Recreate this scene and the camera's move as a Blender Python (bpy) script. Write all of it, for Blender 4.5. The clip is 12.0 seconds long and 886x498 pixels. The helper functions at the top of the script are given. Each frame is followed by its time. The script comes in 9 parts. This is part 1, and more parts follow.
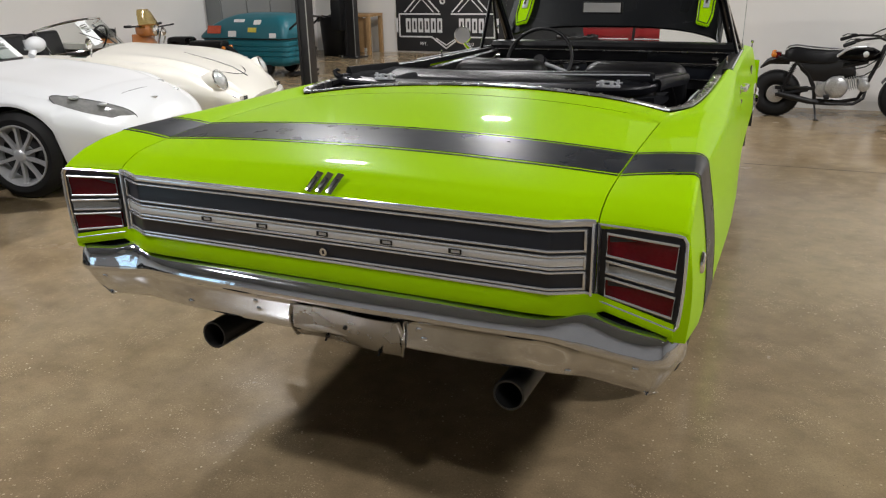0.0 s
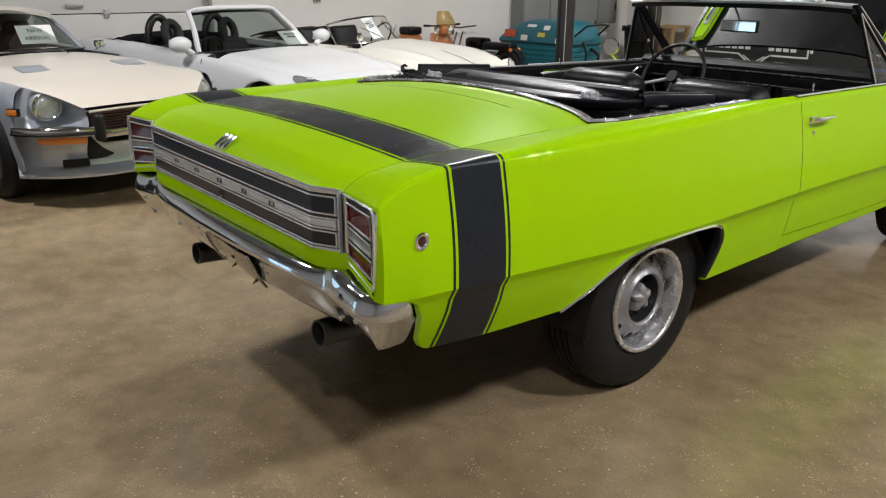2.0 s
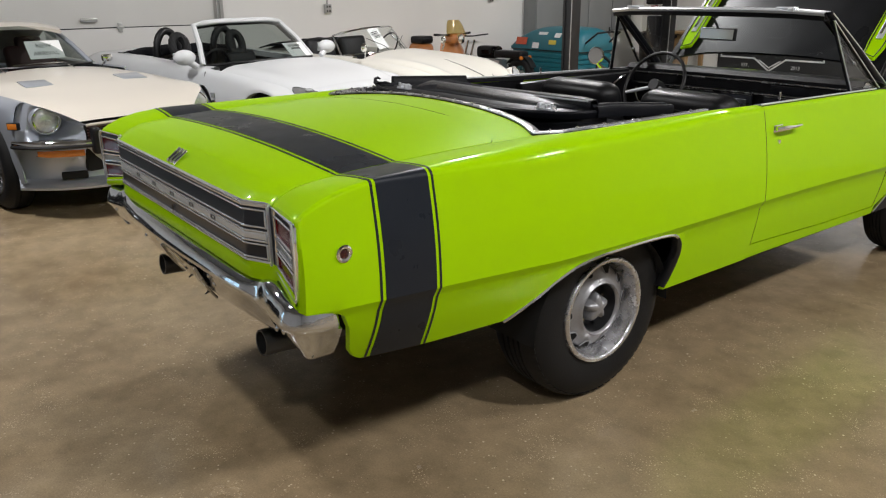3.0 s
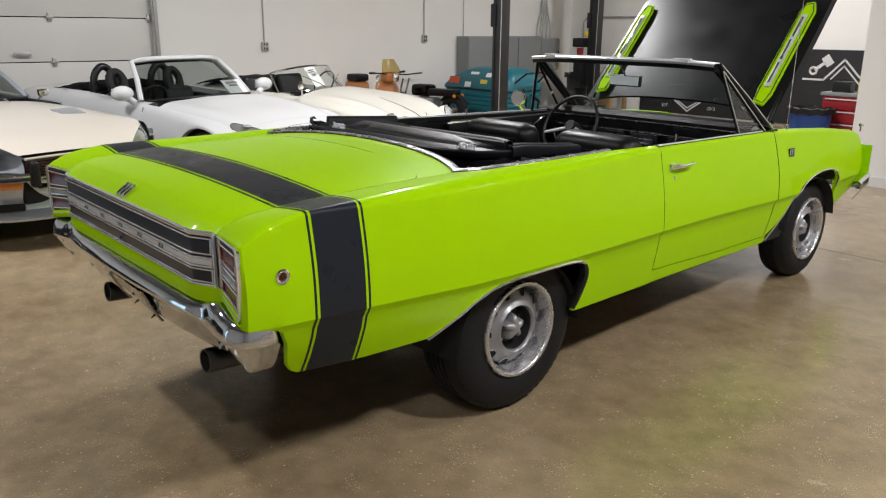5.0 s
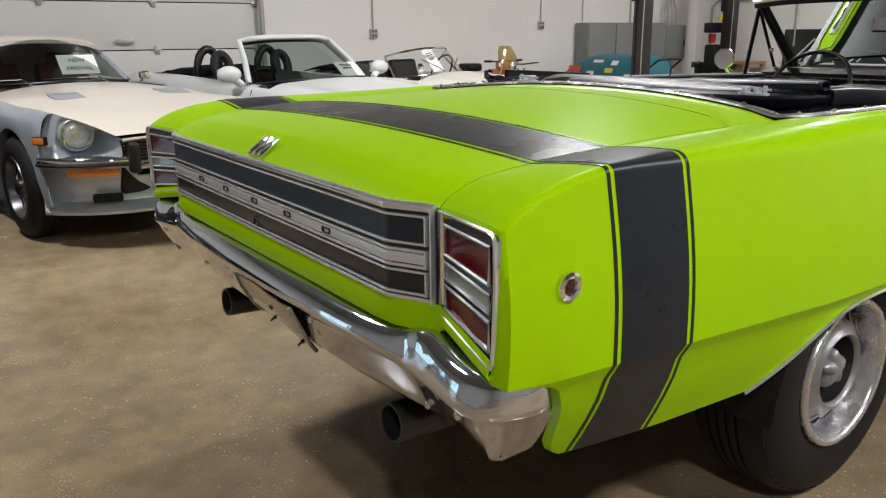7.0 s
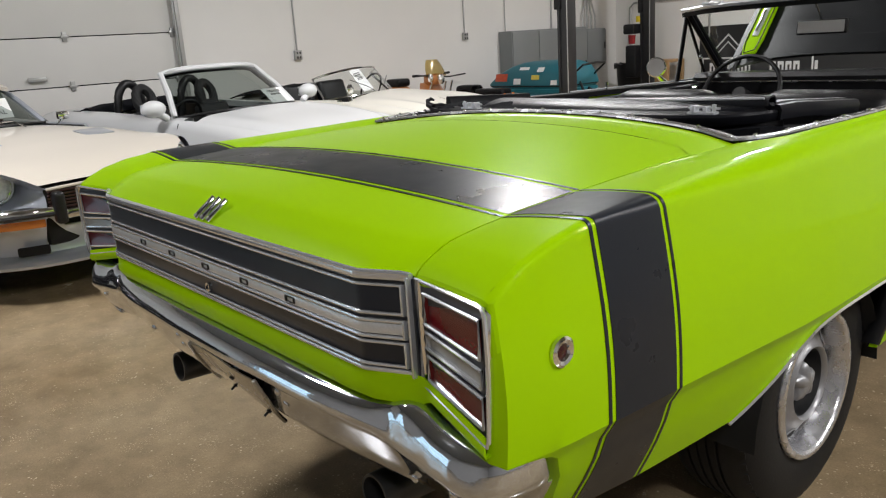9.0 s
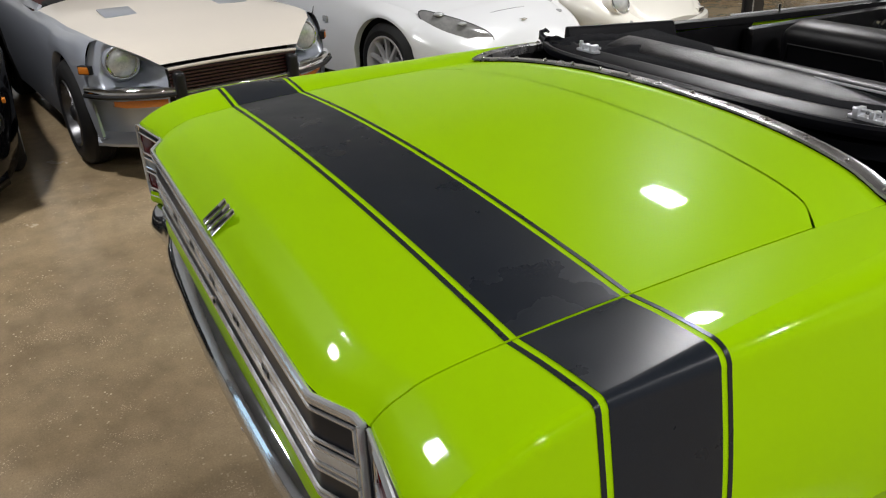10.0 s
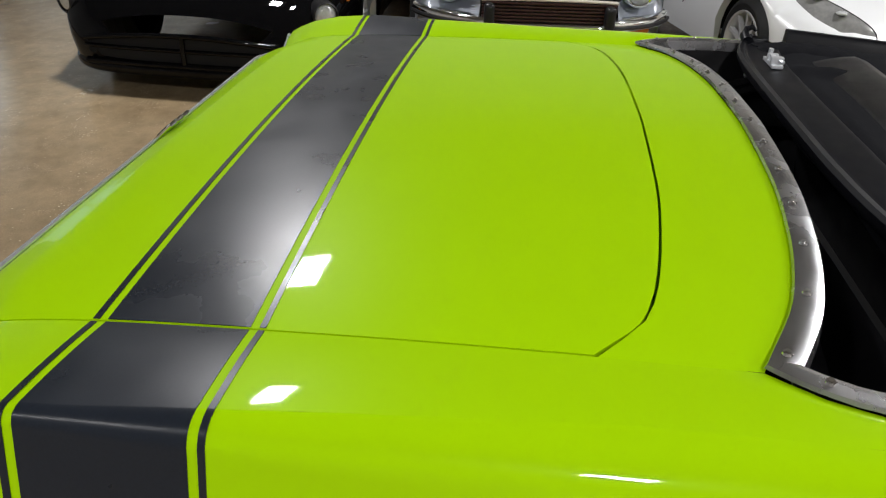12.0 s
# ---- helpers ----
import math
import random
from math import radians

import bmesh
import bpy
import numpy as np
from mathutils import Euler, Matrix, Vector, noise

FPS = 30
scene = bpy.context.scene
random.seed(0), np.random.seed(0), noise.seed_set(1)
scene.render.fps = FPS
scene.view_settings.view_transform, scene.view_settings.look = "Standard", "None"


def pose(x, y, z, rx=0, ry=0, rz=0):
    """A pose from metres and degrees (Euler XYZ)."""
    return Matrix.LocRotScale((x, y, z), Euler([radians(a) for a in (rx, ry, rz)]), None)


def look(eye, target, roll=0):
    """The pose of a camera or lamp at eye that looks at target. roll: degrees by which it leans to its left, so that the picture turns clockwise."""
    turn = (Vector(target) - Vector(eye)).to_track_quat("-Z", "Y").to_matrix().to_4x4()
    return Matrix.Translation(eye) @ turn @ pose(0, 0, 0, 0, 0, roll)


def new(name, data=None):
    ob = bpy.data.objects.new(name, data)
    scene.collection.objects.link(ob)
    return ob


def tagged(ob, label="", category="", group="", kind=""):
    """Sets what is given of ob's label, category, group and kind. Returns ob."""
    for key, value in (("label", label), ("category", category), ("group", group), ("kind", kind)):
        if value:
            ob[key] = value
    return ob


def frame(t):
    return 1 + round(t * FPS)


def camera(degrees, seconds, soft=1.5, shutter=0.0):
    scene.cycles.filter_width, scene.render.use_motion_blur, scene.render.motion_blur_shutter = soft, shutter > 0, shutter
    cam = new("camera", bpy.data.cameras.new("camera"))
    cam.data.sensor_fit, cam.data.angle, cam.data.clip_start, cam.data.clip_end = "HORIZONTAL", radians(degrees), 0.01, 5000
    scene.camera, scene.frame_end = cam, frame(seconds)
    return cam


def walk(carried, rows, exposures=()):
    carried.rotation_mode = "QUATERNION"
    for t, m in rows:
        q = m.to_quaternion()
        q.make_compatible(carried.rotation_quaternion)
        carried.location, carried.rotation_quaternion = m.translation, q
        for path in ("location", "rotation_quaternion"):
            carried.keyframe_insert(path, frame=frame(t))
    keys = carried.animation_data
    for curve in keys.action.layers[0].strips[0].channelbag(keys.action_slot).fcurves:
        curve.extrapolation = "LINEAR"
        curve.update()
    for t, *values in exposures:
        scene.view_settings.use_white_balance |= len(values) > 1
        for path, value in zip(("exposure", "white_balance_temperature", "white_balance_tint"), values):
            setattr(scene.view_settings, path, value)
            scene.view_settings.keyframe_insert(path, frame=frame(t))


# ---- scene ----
# ---------- camera ----------
cam = camera(60.0, 12.0, soft=1.2)
ROWS = [
    (0, (1.041, -1.522, 1.483), (0.267, 0.192, 0.802), -1.25),
    (0.5, (1.449, -1.459, 1.490), (0.410, 0.120, 0.837), -0.80),
    (1, (1.774, -1.274, 1.473), (0.536, 0.156, 0.821), -0.50),
    (1.5, (2.110, -1.104, 1.485), (0.736, 0.194, 0.831), -0.23),
    (2, (2.357, -0.972, 1.481), (0.898, 0.229, 0.826), 0.32),
    (2.5, (2.467, -0.851, 1.492), (0.946, 0.277, 0.847), -0.26),
    (3, (2.553, -0.778, 1.506), (1.043, 0.368, 0.868), -0.57),
    (3.5, (2.675, -0.832, 1.557), (1.246, 0.432, 0.957), 0.37),
    (3.7, (2.711, -0.891, 1.561), (1.296, 0.399, 0.982), 0.27),
    (5.3, (2.790, -0.921, 1.566), (1.356, 0.359, 1.014), 0.49),
    (5.5, (2.730, -0.877, 1.574), (1.281, 0.377, 1.002), 0.54),
    (6, (2.379, -0.762, 1.553), (0.897, 0.424, 0.923), 0.43),
    (6.5, (2.028, -0.678, 1.460), (0.508, 0.432, 0.783), 0.07),
    (7, (1.704, -0.657, 1.240), (0.138, 0.465, 0.703), -0.54),
    (7.2, (1.632, -0.732, 1.118), (0.073, 0.435, 0.661), -1.20),
    (8.8, (1.561, -0.778, 1.132), (0.098, 0.524, 0.721), -4.07),
    (9, (1.593, -0.646, 1.311), (0.123, 0.607, 0.792), -3.86),
    (9.5, (1.621, -0.382, 1.553), (0.094, 0.660, 0.789), -3.11),
    (10, (1.406, -0.202, 1.560), (-0.193, 0.629, 0.691), -2.09),
    (10.5, (1.167, -0.005, 1.567), (-0.496, 0.627, 0.654), -0.15),
    (11, (0.950, 0.248, 1.551), (-0.771, 0.623, 0.604), 2.36),
    (11.5, (1.128, 0.483, 1.507), (-0.628, 0.570, 0.554), 2.62),
    (12, (1.388, 0.724, 1.547), (-0.347, 0.557, 0.566), 2.51),
]
walk(cam, [(t, look(eye, target, roll)) for t, eye, target, roll in ROWS], [(0, 0.0), (3.7, 0.0), (5.3, 0.05), (7.2, 0.05), (8.8, 0.03), (9.5, -0.12), (10.0, -0.16), (10.5, 0.0), (11.0, 0.0), (11.5, 0.0), (12, -0.05)])

# ---------- world and lamps ----------
world = bpy.data.worlds.new("hall_world")
world.use_nodes = True
world.node_tree.nodes["Background"].inputs[0].default_value = (0.75, 0.8, 0.9, 1)
world.node_tree.nodes["Background"].inputs[1].default_value = 0.004
scene.world = world
scene.view_settings.exposure = 0.0

CEILING = 4.3
LAMPS = [(-3.25, -1.1, 162), (-3.1, 4.45, 194), (-3.0, 9.7, 170), (3.75, -1.9, 90), (3.75, 1.6, 128), (3.75, 5.1, 132)]
for px, py, watts in LAMPS:
    ld = bpy.data.lights.new("ceiling_lamp_light", "AREA")
    ld.shape, ld.size, ld.size_y = "RECTANGLE", 0.46, 0.24
    ld.energy, ld.color = watts, (0.985, 0.97, 0.98)
    lo = new("ceiling_lamp_light", ld)
    lo.matrix_world = pose(px, py, CEILING - 0.215)


# ---------- materials ----------
def mat(name, color, rough=0.5, metal=0.0, coat=0.0, var=0.0, scale=8.0, fine=0.0, fine_scale=120.0, bump=0.0, bump_scale=200.0, rvar=0.0, spec=0.5, emit=0.0, coat_rough=0.03, alpha_mix=None):
    """A principled material whose colour, gloss and relief vary at two scales."""
    m = bpy.data.materials.new(name)
    m.use_nodes = True
    nt = m.node_tree
    n, l = nt.nodes, nt.links
    b = n["Principled BSDF"]
    b.inputs["Base Color"].default_value = (*color, 1)
    b.inputs["Roughness"].default_value = rough
    b.inputs["Metallic"].default_value = metal
    b.inputs["Coat Weight"].default_value = coat
    b.inputs["Coat Roughness"].default_value = coat_rough
    b.inputs["Specular IOR Level"].default_value = spec
    tc = n.new("ShaderNodeTexCoord")
    last = None
    if var or rvar:
        no = n.new("ShaderNodeTexNoise")
        no.inputs["Scale"].default_value, no.inputs["Detail"].default_value = scale, 5
        l.new(tc.outputs["Object"], no.inputs["Vector"])
        if var:
            mx = n.new("ShaderNodeMix")
            mx.data_type = "RGBA"
            mx.inputs[6].default_value = (*[c * (1 - var) for c in color], 1)
            mx.inputs[7].default_value = (*[min(1, c * (1 + var)) for c in color], 1)
            l.new(no.outputs["Fac"], mx.inputs[0])
            last = mx.outputs[2]
        if rvar:
            mr = n.new("ShaderNodeMapRange")
            mr.inputs[3].default_value, mr.inputs[4].default_value = max(0.02, rough - rvar), min(1, rough + rvar)
            mr.inputs[1].default_value, mr.inputs[2].default_value = 0.3, 0.7
            l.new(no.outputs["Fac"], mr.inputs[0])
            l.new(mr.outputs[0], b.inputs["Roughness"])
    if fine:
        nf = n.new("ShaderNodeTexNoise")
        nf.inputs["Scale"].default_value, nf.inputs["Detail"].default_value = fine_scale, 3
        l.new(tc.outputs["Object"], nf.inputs["Vector"])
        mr2 = n.new("ShaderNodeMapRange")
        mr2.inputs[1].default_value, mr2.inputs[2].default_value = 0.3, 0.7
        mr2.inputs[3].default_value, mr2.inputs[4].default_value = 1 - fine, 1 + fine
        l.new(nf.outputs["Fac"], mr2.inputs[0])
        mm = n.new("ShaderNodeMix")
        mm.data_type, mm.blend_type = "RGBA", "MULTIPLY"
        mm.inputs[0].default_value = 1.0
        if last:
            l.new(last, mm.inputs[6])
        else:
            mm.inputs[6].default_value = (*color, 1)
        l.new(mr2.outputs[0], mm.inputs[7])
        last = mm.outputs[2]
    if last:
        l.new(last, b.inputs["Base Color"])
    if bump:
        nb = n.new("ShaderNodeTexNoise")
        nb.inputs["Scale"].default_value, nb.inputs["Detail"].default_value = bump_scale, 4
        l.new(tc.outputs["Object"], nb.inputs["Vector"])
        bp = n.new("ShaderNodeBump")
        bp.inputs["Strength"].default_value, bp.inputs["Distance"].default_value = bump, 0.002
        l.new(nb.outputs["Fac"], bp.inputs["Height"])
        l.new(bp.outputs[0], b.inputs["Normal"])
    if emit:
        b.inputs["Emission Color"].default_value = (*color, 1)
        b.inputs["Emission Strength"].default_value = emit
    return m


def glass(name, color=(1, 1, 1), rough=0.0, ior=1.45, thin=True):
    """Window glass: mostly clear, with a gloss that grows at flat angles."""
    m = bpy.data.materials.new(name)
    m.use_nodes = True
    nt = m.node_tree
    n, l = nt.nodes, nt.links
    n.remove(n["Principled BSDF"])
    tr, gl, mx, fr = n.new("ShaderNodeBsdfTransparent"), n.new("ShaderNodeBsdfGlossy"), n.new("ShaderNodeMixShader"), n.new("ShaderNodeLayerWeight")
    tr.inputs[0].default_value = (*color, 1)
    gl.inputs["Roughness"].default_value = rough
    fr.inputs["Blend"].default_value = 0.5
    pw, ml = n.new("ShaderNodeMath"), n.new("ShaderNodeMapRange")
    pw.operation = "POWER"
    pw.inputs[1].default_value = 4.5
    ml.inputs[3].default_value, ml.inputs[4].default_value = 0.045, 0.75
    l.new(fr.outputs["Facing"], pw.inputs[0])
    l.new(pw.outputs[0], ml.inputs[0])
    l.new(ml.outputs[0], mx.inputs[0])
    l.new(tr.outputs[0], mx.inputs[1])
    l.new(gl.outputs[0], mx.inputs[2])
    l.new(mx.outputs[0], n["Material Output"].inputs[0])
    return m


def floor_material():
    """Sealed, polished concrete: brown-grey, stained in clouds, with exposed specks and scuffs."""
    m = bpy.data.materials.new("polished_concrete")
    m.use_nodes = True
    nt = m.node_tree
    n, l = nt.nodes, nt.links
    b = n["Principled BSDF"]
    tc = n.new("ShaderNodeTexCoord")

    def noise_node(scale, detail=5, rough=0.55):
        x = n.new("ShaderNodeTexNoise")
        x.inputs["Scale"].default_value, x.inputs["Detail"].default_value, x.inputs["Roughness"].default_value = scale, detail, rough
        l.new(tc.outputs["Object"], x.inputs["Vector"])
        return x

    def ramp(src, stops):
        r = n.new("ShaderNodeValToRGB")
        r.color_ramp.elements[0].position, r.color_ramp.elements[0].color = stops[0][0], (*stops[0][1], 1)
        r.color_ramp.elements[1].position, r.color_ramp.elements[1].color = stops[-1][0], (*stops[-1][1], 1)
        for p, c in stops[1:-1]:
            e = r.color_ramp.elements.new(p)
            e.color = (*c, 1)
        l.new(src, r.inputs[0])
        return r

    def mix(kind, fac, a, c):
        x = n.new("ShaderNodeMix")
        x.data_type, x.blend_type = "RGBA", kind
        if hasattr(fac, "links"):
            l.new(fac, x.inputs[0])
        else:
            x.inputs[0].default_value = fac
        for sock, val in ((x.inputs[6], a), (x.inputs[7], c)):
            if hasattr(val, "links"):
                l.new(val, sock)
            else:
                sock.default_value = (*val, 1)
        return x.outputs[2]

    cloud = ramp(noise_node(0.9, 6).outputs["Fac"], [(0.3, (0.238, 0.174, 0.101)), (0.5, (0.306, 0.231, 0.140)), (0.72, (0.368, 0.288, 0.183))])
    mid = ramp(noise_node(7, 8, 0.65).outputs["Fac"], [(0.3, (0.78, 0.78, 0.78)), (0.7, (1.15, 1.14, 1.12))])
    col = mix("MULTIPLY", 1.0, cloud.outputs[0], mid.outputs[0])
    grain = ramp(noise_node(140, 4, 0.7).outputs["Fac"], [(0.32, (0.84, 0.83, 0.82)), (0.68, (1.14, 1.14, 1.13))])
    col = mix("MULTIPLY", 0.8, col, grain.outputs[0])
    vo = n.new("ShaderNodeTexVoronoi")
    vo.inputs["Scale"].default_value = 42
    l.new(tc.outputs["Object"], vo.inputs["Vector"])
    speck = ramp(vo.outputs["Distance"], [(0.11, (1, 1, 1)), (0.20, (0, 0, 0))])
    patch = ramp(noise_node(2.2, 5).outputs["Fac"], [(0.42, (0, 0, 0)), (0.56, (1, 1, 1))])
    rare = ramp(noise_node(19, 2).outputs["Fac"], [(0.45, (0, 0, 0)), (0.58, (1, 1, 1))])
    keep = mix("MULTIPLY", 1.0, mix("MULTIPLY", 1.0, speck.outputs[0], patch.outputs[0]), rare.outputs[0])
    bw = n.new("ShaderNodeRGBToBW")
    l.new(keep, bw.inputs[0])
    col = mix("MIX", bw.outputs[0], col, (0.66, 0.54, 0.37))
    vo3 = n.new("ShaderNodeTexVoronoi")
    vo3.inputs["Scale"].default_value = 120
    l.new(tc.outputs["Object"], vo3.inputs["Vector"])
    grit = ramp(vo3.outputs["Distance"], [(0.16, (1, 1, 1)), (0.30, (0, 0, 0))])
    few = ramp(noise_node(6, 4).outputs["Fac"], [(0.50, (0, 0, 0)), (0.66, (1, 1, 1))])
    gritty = mix("MULTIPLY", 1.0, grit.outputs[0], few.outputs[0])
    bw3 = n.new("ShaderNodeRGBToBW")
    l.new(gritty, bw3.inputs[0])
    col = mix("MIX", bw3.outputs[0], col, (0.62, 0.48, 0.31))
    vo2 = n.new("ShaderNodeTexVoronoi")
    vo2.inputs["Scale"].default_value = 75
    l.new(tc.outputs["Object"], vo2.inputs["Vector"])
    dark = ramp(vo2.outputs["Distance"], [(0.05, (1, 1, 1)), (0.11, (0, 0, 0))])
    keep2 = mix("MULTIPLY", 1.0, dark.outputs[0], rare.outputs[0])
    bw2 = n.new("ShaderNodeRGBToBW")
    l.new(keep2, bw2.inputs[0])
    col = mix("MIX", bw2.outputs[0], col, (0.07, 0.05, 0.035))
    l.new(col, b.inputs["Base Color"])
    b.inputs["Specular IOR Level"].default_value = 0.5
    ro = n.new("ShaderNodeMapRange")
    ro.inputs[1].default_value, ro.inputs[2].default_value, ro.inputs[3].default_value, ro.inputs[4].default_value = 0.3, 0.7, 0.11, 0.28
    l.new(noise_node(3.0, 6).outputs["Fac"], ro.inputs[0])
    l.new(ro.outputs[0], b.inputs["Roughness"])
    bp = n.new("ShaderNodeBump")
    bp.inputs["Strength"].default_value, bp.inputs["Distance"].default_value = 0.12, 0.002
    l.new(noise_node(60, 5).outputs["Fac"], bp.inputs["Height"])
    l.new(bp.outputs[0], b.inputs["Normal"])
    return m


M_FLOOR = floor_material()
M_WALL = mat("white_wall_paint", (0.80, 0.785, 0.755), 0.55, var=0.05, scale=1.3, fine=0.02, bump=0.25, bump_scale=60)
# Wall paint greyed down so the unseen walls stay dark in reflections
M_WALL_UNSEEN = mat("unseen_wall_darkened", (0.40, 0.40, 0.40), 0.6, var=0.06, scale=1.3, fine=0.02, bump=0.25, bump_scale=60)
M_CEIL = mat("ceiling_paint", (0.21, 0.21, 0.212), 0.7, var=0.08, scale=2)
M_LIME = mat("lime_paint", (0.375, 0.675, 0.001), 0.33, coat=0.24, coat_rough=0.03, var=0.02, scale=5, spec=0.012)
M_STRIPE = mat("satin_black_stripe", (0.0145, 0.0185, 0.026), 0.30, spec=0.25, var=0.15, scale=9, fine=0.08, fine_scale=300, rvar=0.05)
M_HOODBLACK = mat("satin_black_hood", (0.010, 0.0105, 0.012), 0.33, spec=0.19, var=0.15, scale=4, rvar=0.06)
M_CHROME = mat("chrome", (0.86, 0.865, 0.87), 0.06, metal=1.0, rvar=0.04, scale=14)
M_RAIL = mat("rail_chrome", (0.52, 0.52, 0.53), 0.24, metal=0.95, var=0.08, scale=20, rvar=0.08)
M_BRACKET = mat("dull_plate_steel", (0.44, 0.44, 0.435), 0.26, metal=1.0, var=0.10, scale=11, rvar=0.08, bump=0.25, bump_scale=18)
M_CHROME_OLD = mat("aged_chrome", (0.66, 0.69, 0.74), 0.055, metal=0.97, var=0.10, scale=16, rvar=0.035, bump=0.22, bump_scale=24)
M_BRIGHT = mat("bright_trim", (0.80, 0.83, 0.87), 0.16, metal=0.72, var=0.05, scale=18, rvar=0.05)
M_SATIN = mat("satin_aluminium", (0.74, 0.76, 0.79), 0.28, metal=0.45, var=0.06, scale=20, fine=0.05, fine_scale=260)
M_PANELBLACK = mat("black_panel_paint", (0.020, 0.023, 0.031), 0.30, spec=0.4, var=0.12, scale=12)
M_BLACK = mat("black_plastic", (0.007, 0.007, 0.008), 0.42, spec=0.4, var=0.2, scale=10)
M_UNDER = mat("underbody_black", (0.005, 0.005, 0.005), 0.8, var=0.3, scale=7)
M_VINYL = mat("black_vinyl", (0.0055, 0.0055, 0.0065), 0.38, spec=0.27, var=0.18, scale=9, bump=0.35, bump_scale=420, rvar=0.08)
M_TRIMVINYL = mat("glossy_black_vinyl", (0.0075, 0.008, 0.0105), 0.38, spec=0.15, var=0.15, scale=12, rvar=0.06)
M_CANVAS = mat("black_canvas", (0.0075, 0.008, 0.0102), 0.88, spec=0.07, var=0.2, scale=6, fine=0.12, fine_scale=500, bump=0.4, bump_scale=500)
M_RUBBER = mat("tyre_rubber", (0.0095, 0.0095, 0.0098), 0.62, spec=0.28, var=0.3, scale=9, fine=0.15, fine_scale=160, bump=0.35, bump_scale=160)
M_RIM = mat("silver_rim_paint", (0.32, 0.32, 0.33), 0.34, metal=0.5, var=0.10, scale=9, fine=0.05, fine_scale=150, rvar=0.06)
M_ALLOY = mat("bright_alloy", (0.55, 0.55, 0.56), 0.32, metal=0.5, var=0.08, scale=12)
M_WIRE = mat("dull_wire_wheel", (0.085, 0.085, 0.088), 0.34, metal=0.9, var=0.2, scale=20)
M_RIMPOL = mat("polished_trim_ring", (0.64, 0.64, 0.66), 0.26, metal=0.85, rvar=0.06, scale=20)
M_REDLENS = mat("red_lens", (0.095, 0.001, 0.004), 0.16, coat=0.25, spec=0.2, var=0.45, scale=11, fine=0.10, fine_scale=220)
M_MARKER = mat("marker_lens_red", (0.045, 0.004, 0.004), 0.2, coat=0.4, var=0.2, scale=30)
M_CLEARLENS = mat("reversing_lens", (0.30, 0.31, 0.31), 0.16, coat=0.5, var=0.2, scale=26, fine=0.07, fine_scale=240)
M_EXHAUST = mat("exhaust_steel", (0.05, 0.05, 0.05), 0.42, metal=0.7, var=0.25, scale=16, rvar=0.1)
# Black painting shade into slots, ducts, mouths and keyhole, and soot into pipe bores
M_SOOT_SHADE = mat("soot_and_shade_black", (0.003, 0.003, 0.003), 0.9)
M_GLASS = glass("window_glass", (0.93, 0.96, 0.95))
M_MIRROR = mat("mirror_glass", (0.85, 0.86, 0.86), 0.02, metal=1.0)
M_WHITECAR = mat("white_car_paint", (0.68, 0.69, 0.70), 0.3, coat=0.6, var=0.015, scale=3)
M_CREAM = mat("cream_car_paint", (0.69, 0.635, 0.555), 0.34, coat=0.6, var=0.02, scale=3)
M_IVORY = mat("ivory_car_paint", (0.68, 0.655, 0.585), 0.3, coat=0.6, var=0.015, scale=3)
M_SILVER = mat("silver_grey_paint", (0.42, 0.45, 0.51), 0.28, metal=0.4, coat=0.8, var=0.04, scale=6, fine=0.05, fine_scale=400)
M_BLACKCAR = mat("black_car_paint", (0.0022, 0.0022, 0.0026), 0.4, spec=0.0, coat=0.45, coat_rough=0.02, var=0.1, scale=4)
M_ORANGE = mat("orange_lens", (0.62, 0.19, 0.02), 0.2, coat=0.6, fine=0.15, fine_scale=200)
M_HEADLAMP = mat("headlamp_glass", (0.56, 0.58, 0.58), 0.13, metal=0.35, coat=0.7, fine=0.14, fine_scale=60)
M_SMOKED = mat("smoked_lamp_cover", (0.20, 0.20, 0.20), 0.10, coat=1.0, var=0.4, scale=12)
M_CLEARCOVER = mat("clear_lamp_cover", (0.27, 0.27, 0.265), 0.10, metal=0.3, coat=1.0, var=0.50, scale=15, fine=0.06, fine_scale=50)
M_TINTED = glass("tinted_glass", (0.42, 0.47, 0.45))
M_GRILLE = mat("dark_red_grille", (0.045, 0.012, 0.012), 0.4, var=0.2, scale=20)
M_PAPER = mat("paper_sign", (0.80, 0.80, 0.79), 0.7, var=0.02, scale=6)
M_INK = mat("sign_ink", (0.02, 0.02, 0.02), 0.6)
M_TEAL = mat("teal_plastic", (0.012, 0.135, 0.175), 0.42, var=0.12, scale=4, fine=0.06, fine_scale=90)
M_GREYSTEEL = mat("grey_enamel_cabinet", (0.215, 0.225, 0.225), 0.42, var=0.06, scale=2.5, fine=0.03)
M_GALV = mat("galvanised_conduit", (0.42, 0.42, 0.41), 0.4, metal=0.7, var=0.1, scale=20)
M_POST = mat("black_steel_post", (0.018, 0.018, 0.019), 0.42, var=0.2, scale=6)
M_BANNER = mat("black_banner_vinyl", (0.016, 0.0165, 0.018), 0.5, var=0.1, scale=3)
M_BANNERWHITE = mat("banner_white_print", (0.66, 0.66, 0.66), 0.55, var=0.03, scale=6)
M_RED = mat("red_enamel", (0.28, 0.014, 0.016), 0.38, var=0.1, scale=6)
M_BLUE = mat("blue_drum_plastic", (0.016, 0.07, 0.30), 0.42, var=0.1, scale=6)
M_YELLOW = mat("yellow_plastic", (0.62, 0.47, 0.02), 0.4, var=0.1, scale=10)
M_WOOD = mat("workbench_wood", (0.36, 0.22, 0.10), 0.5, var=0.2, scale=12)
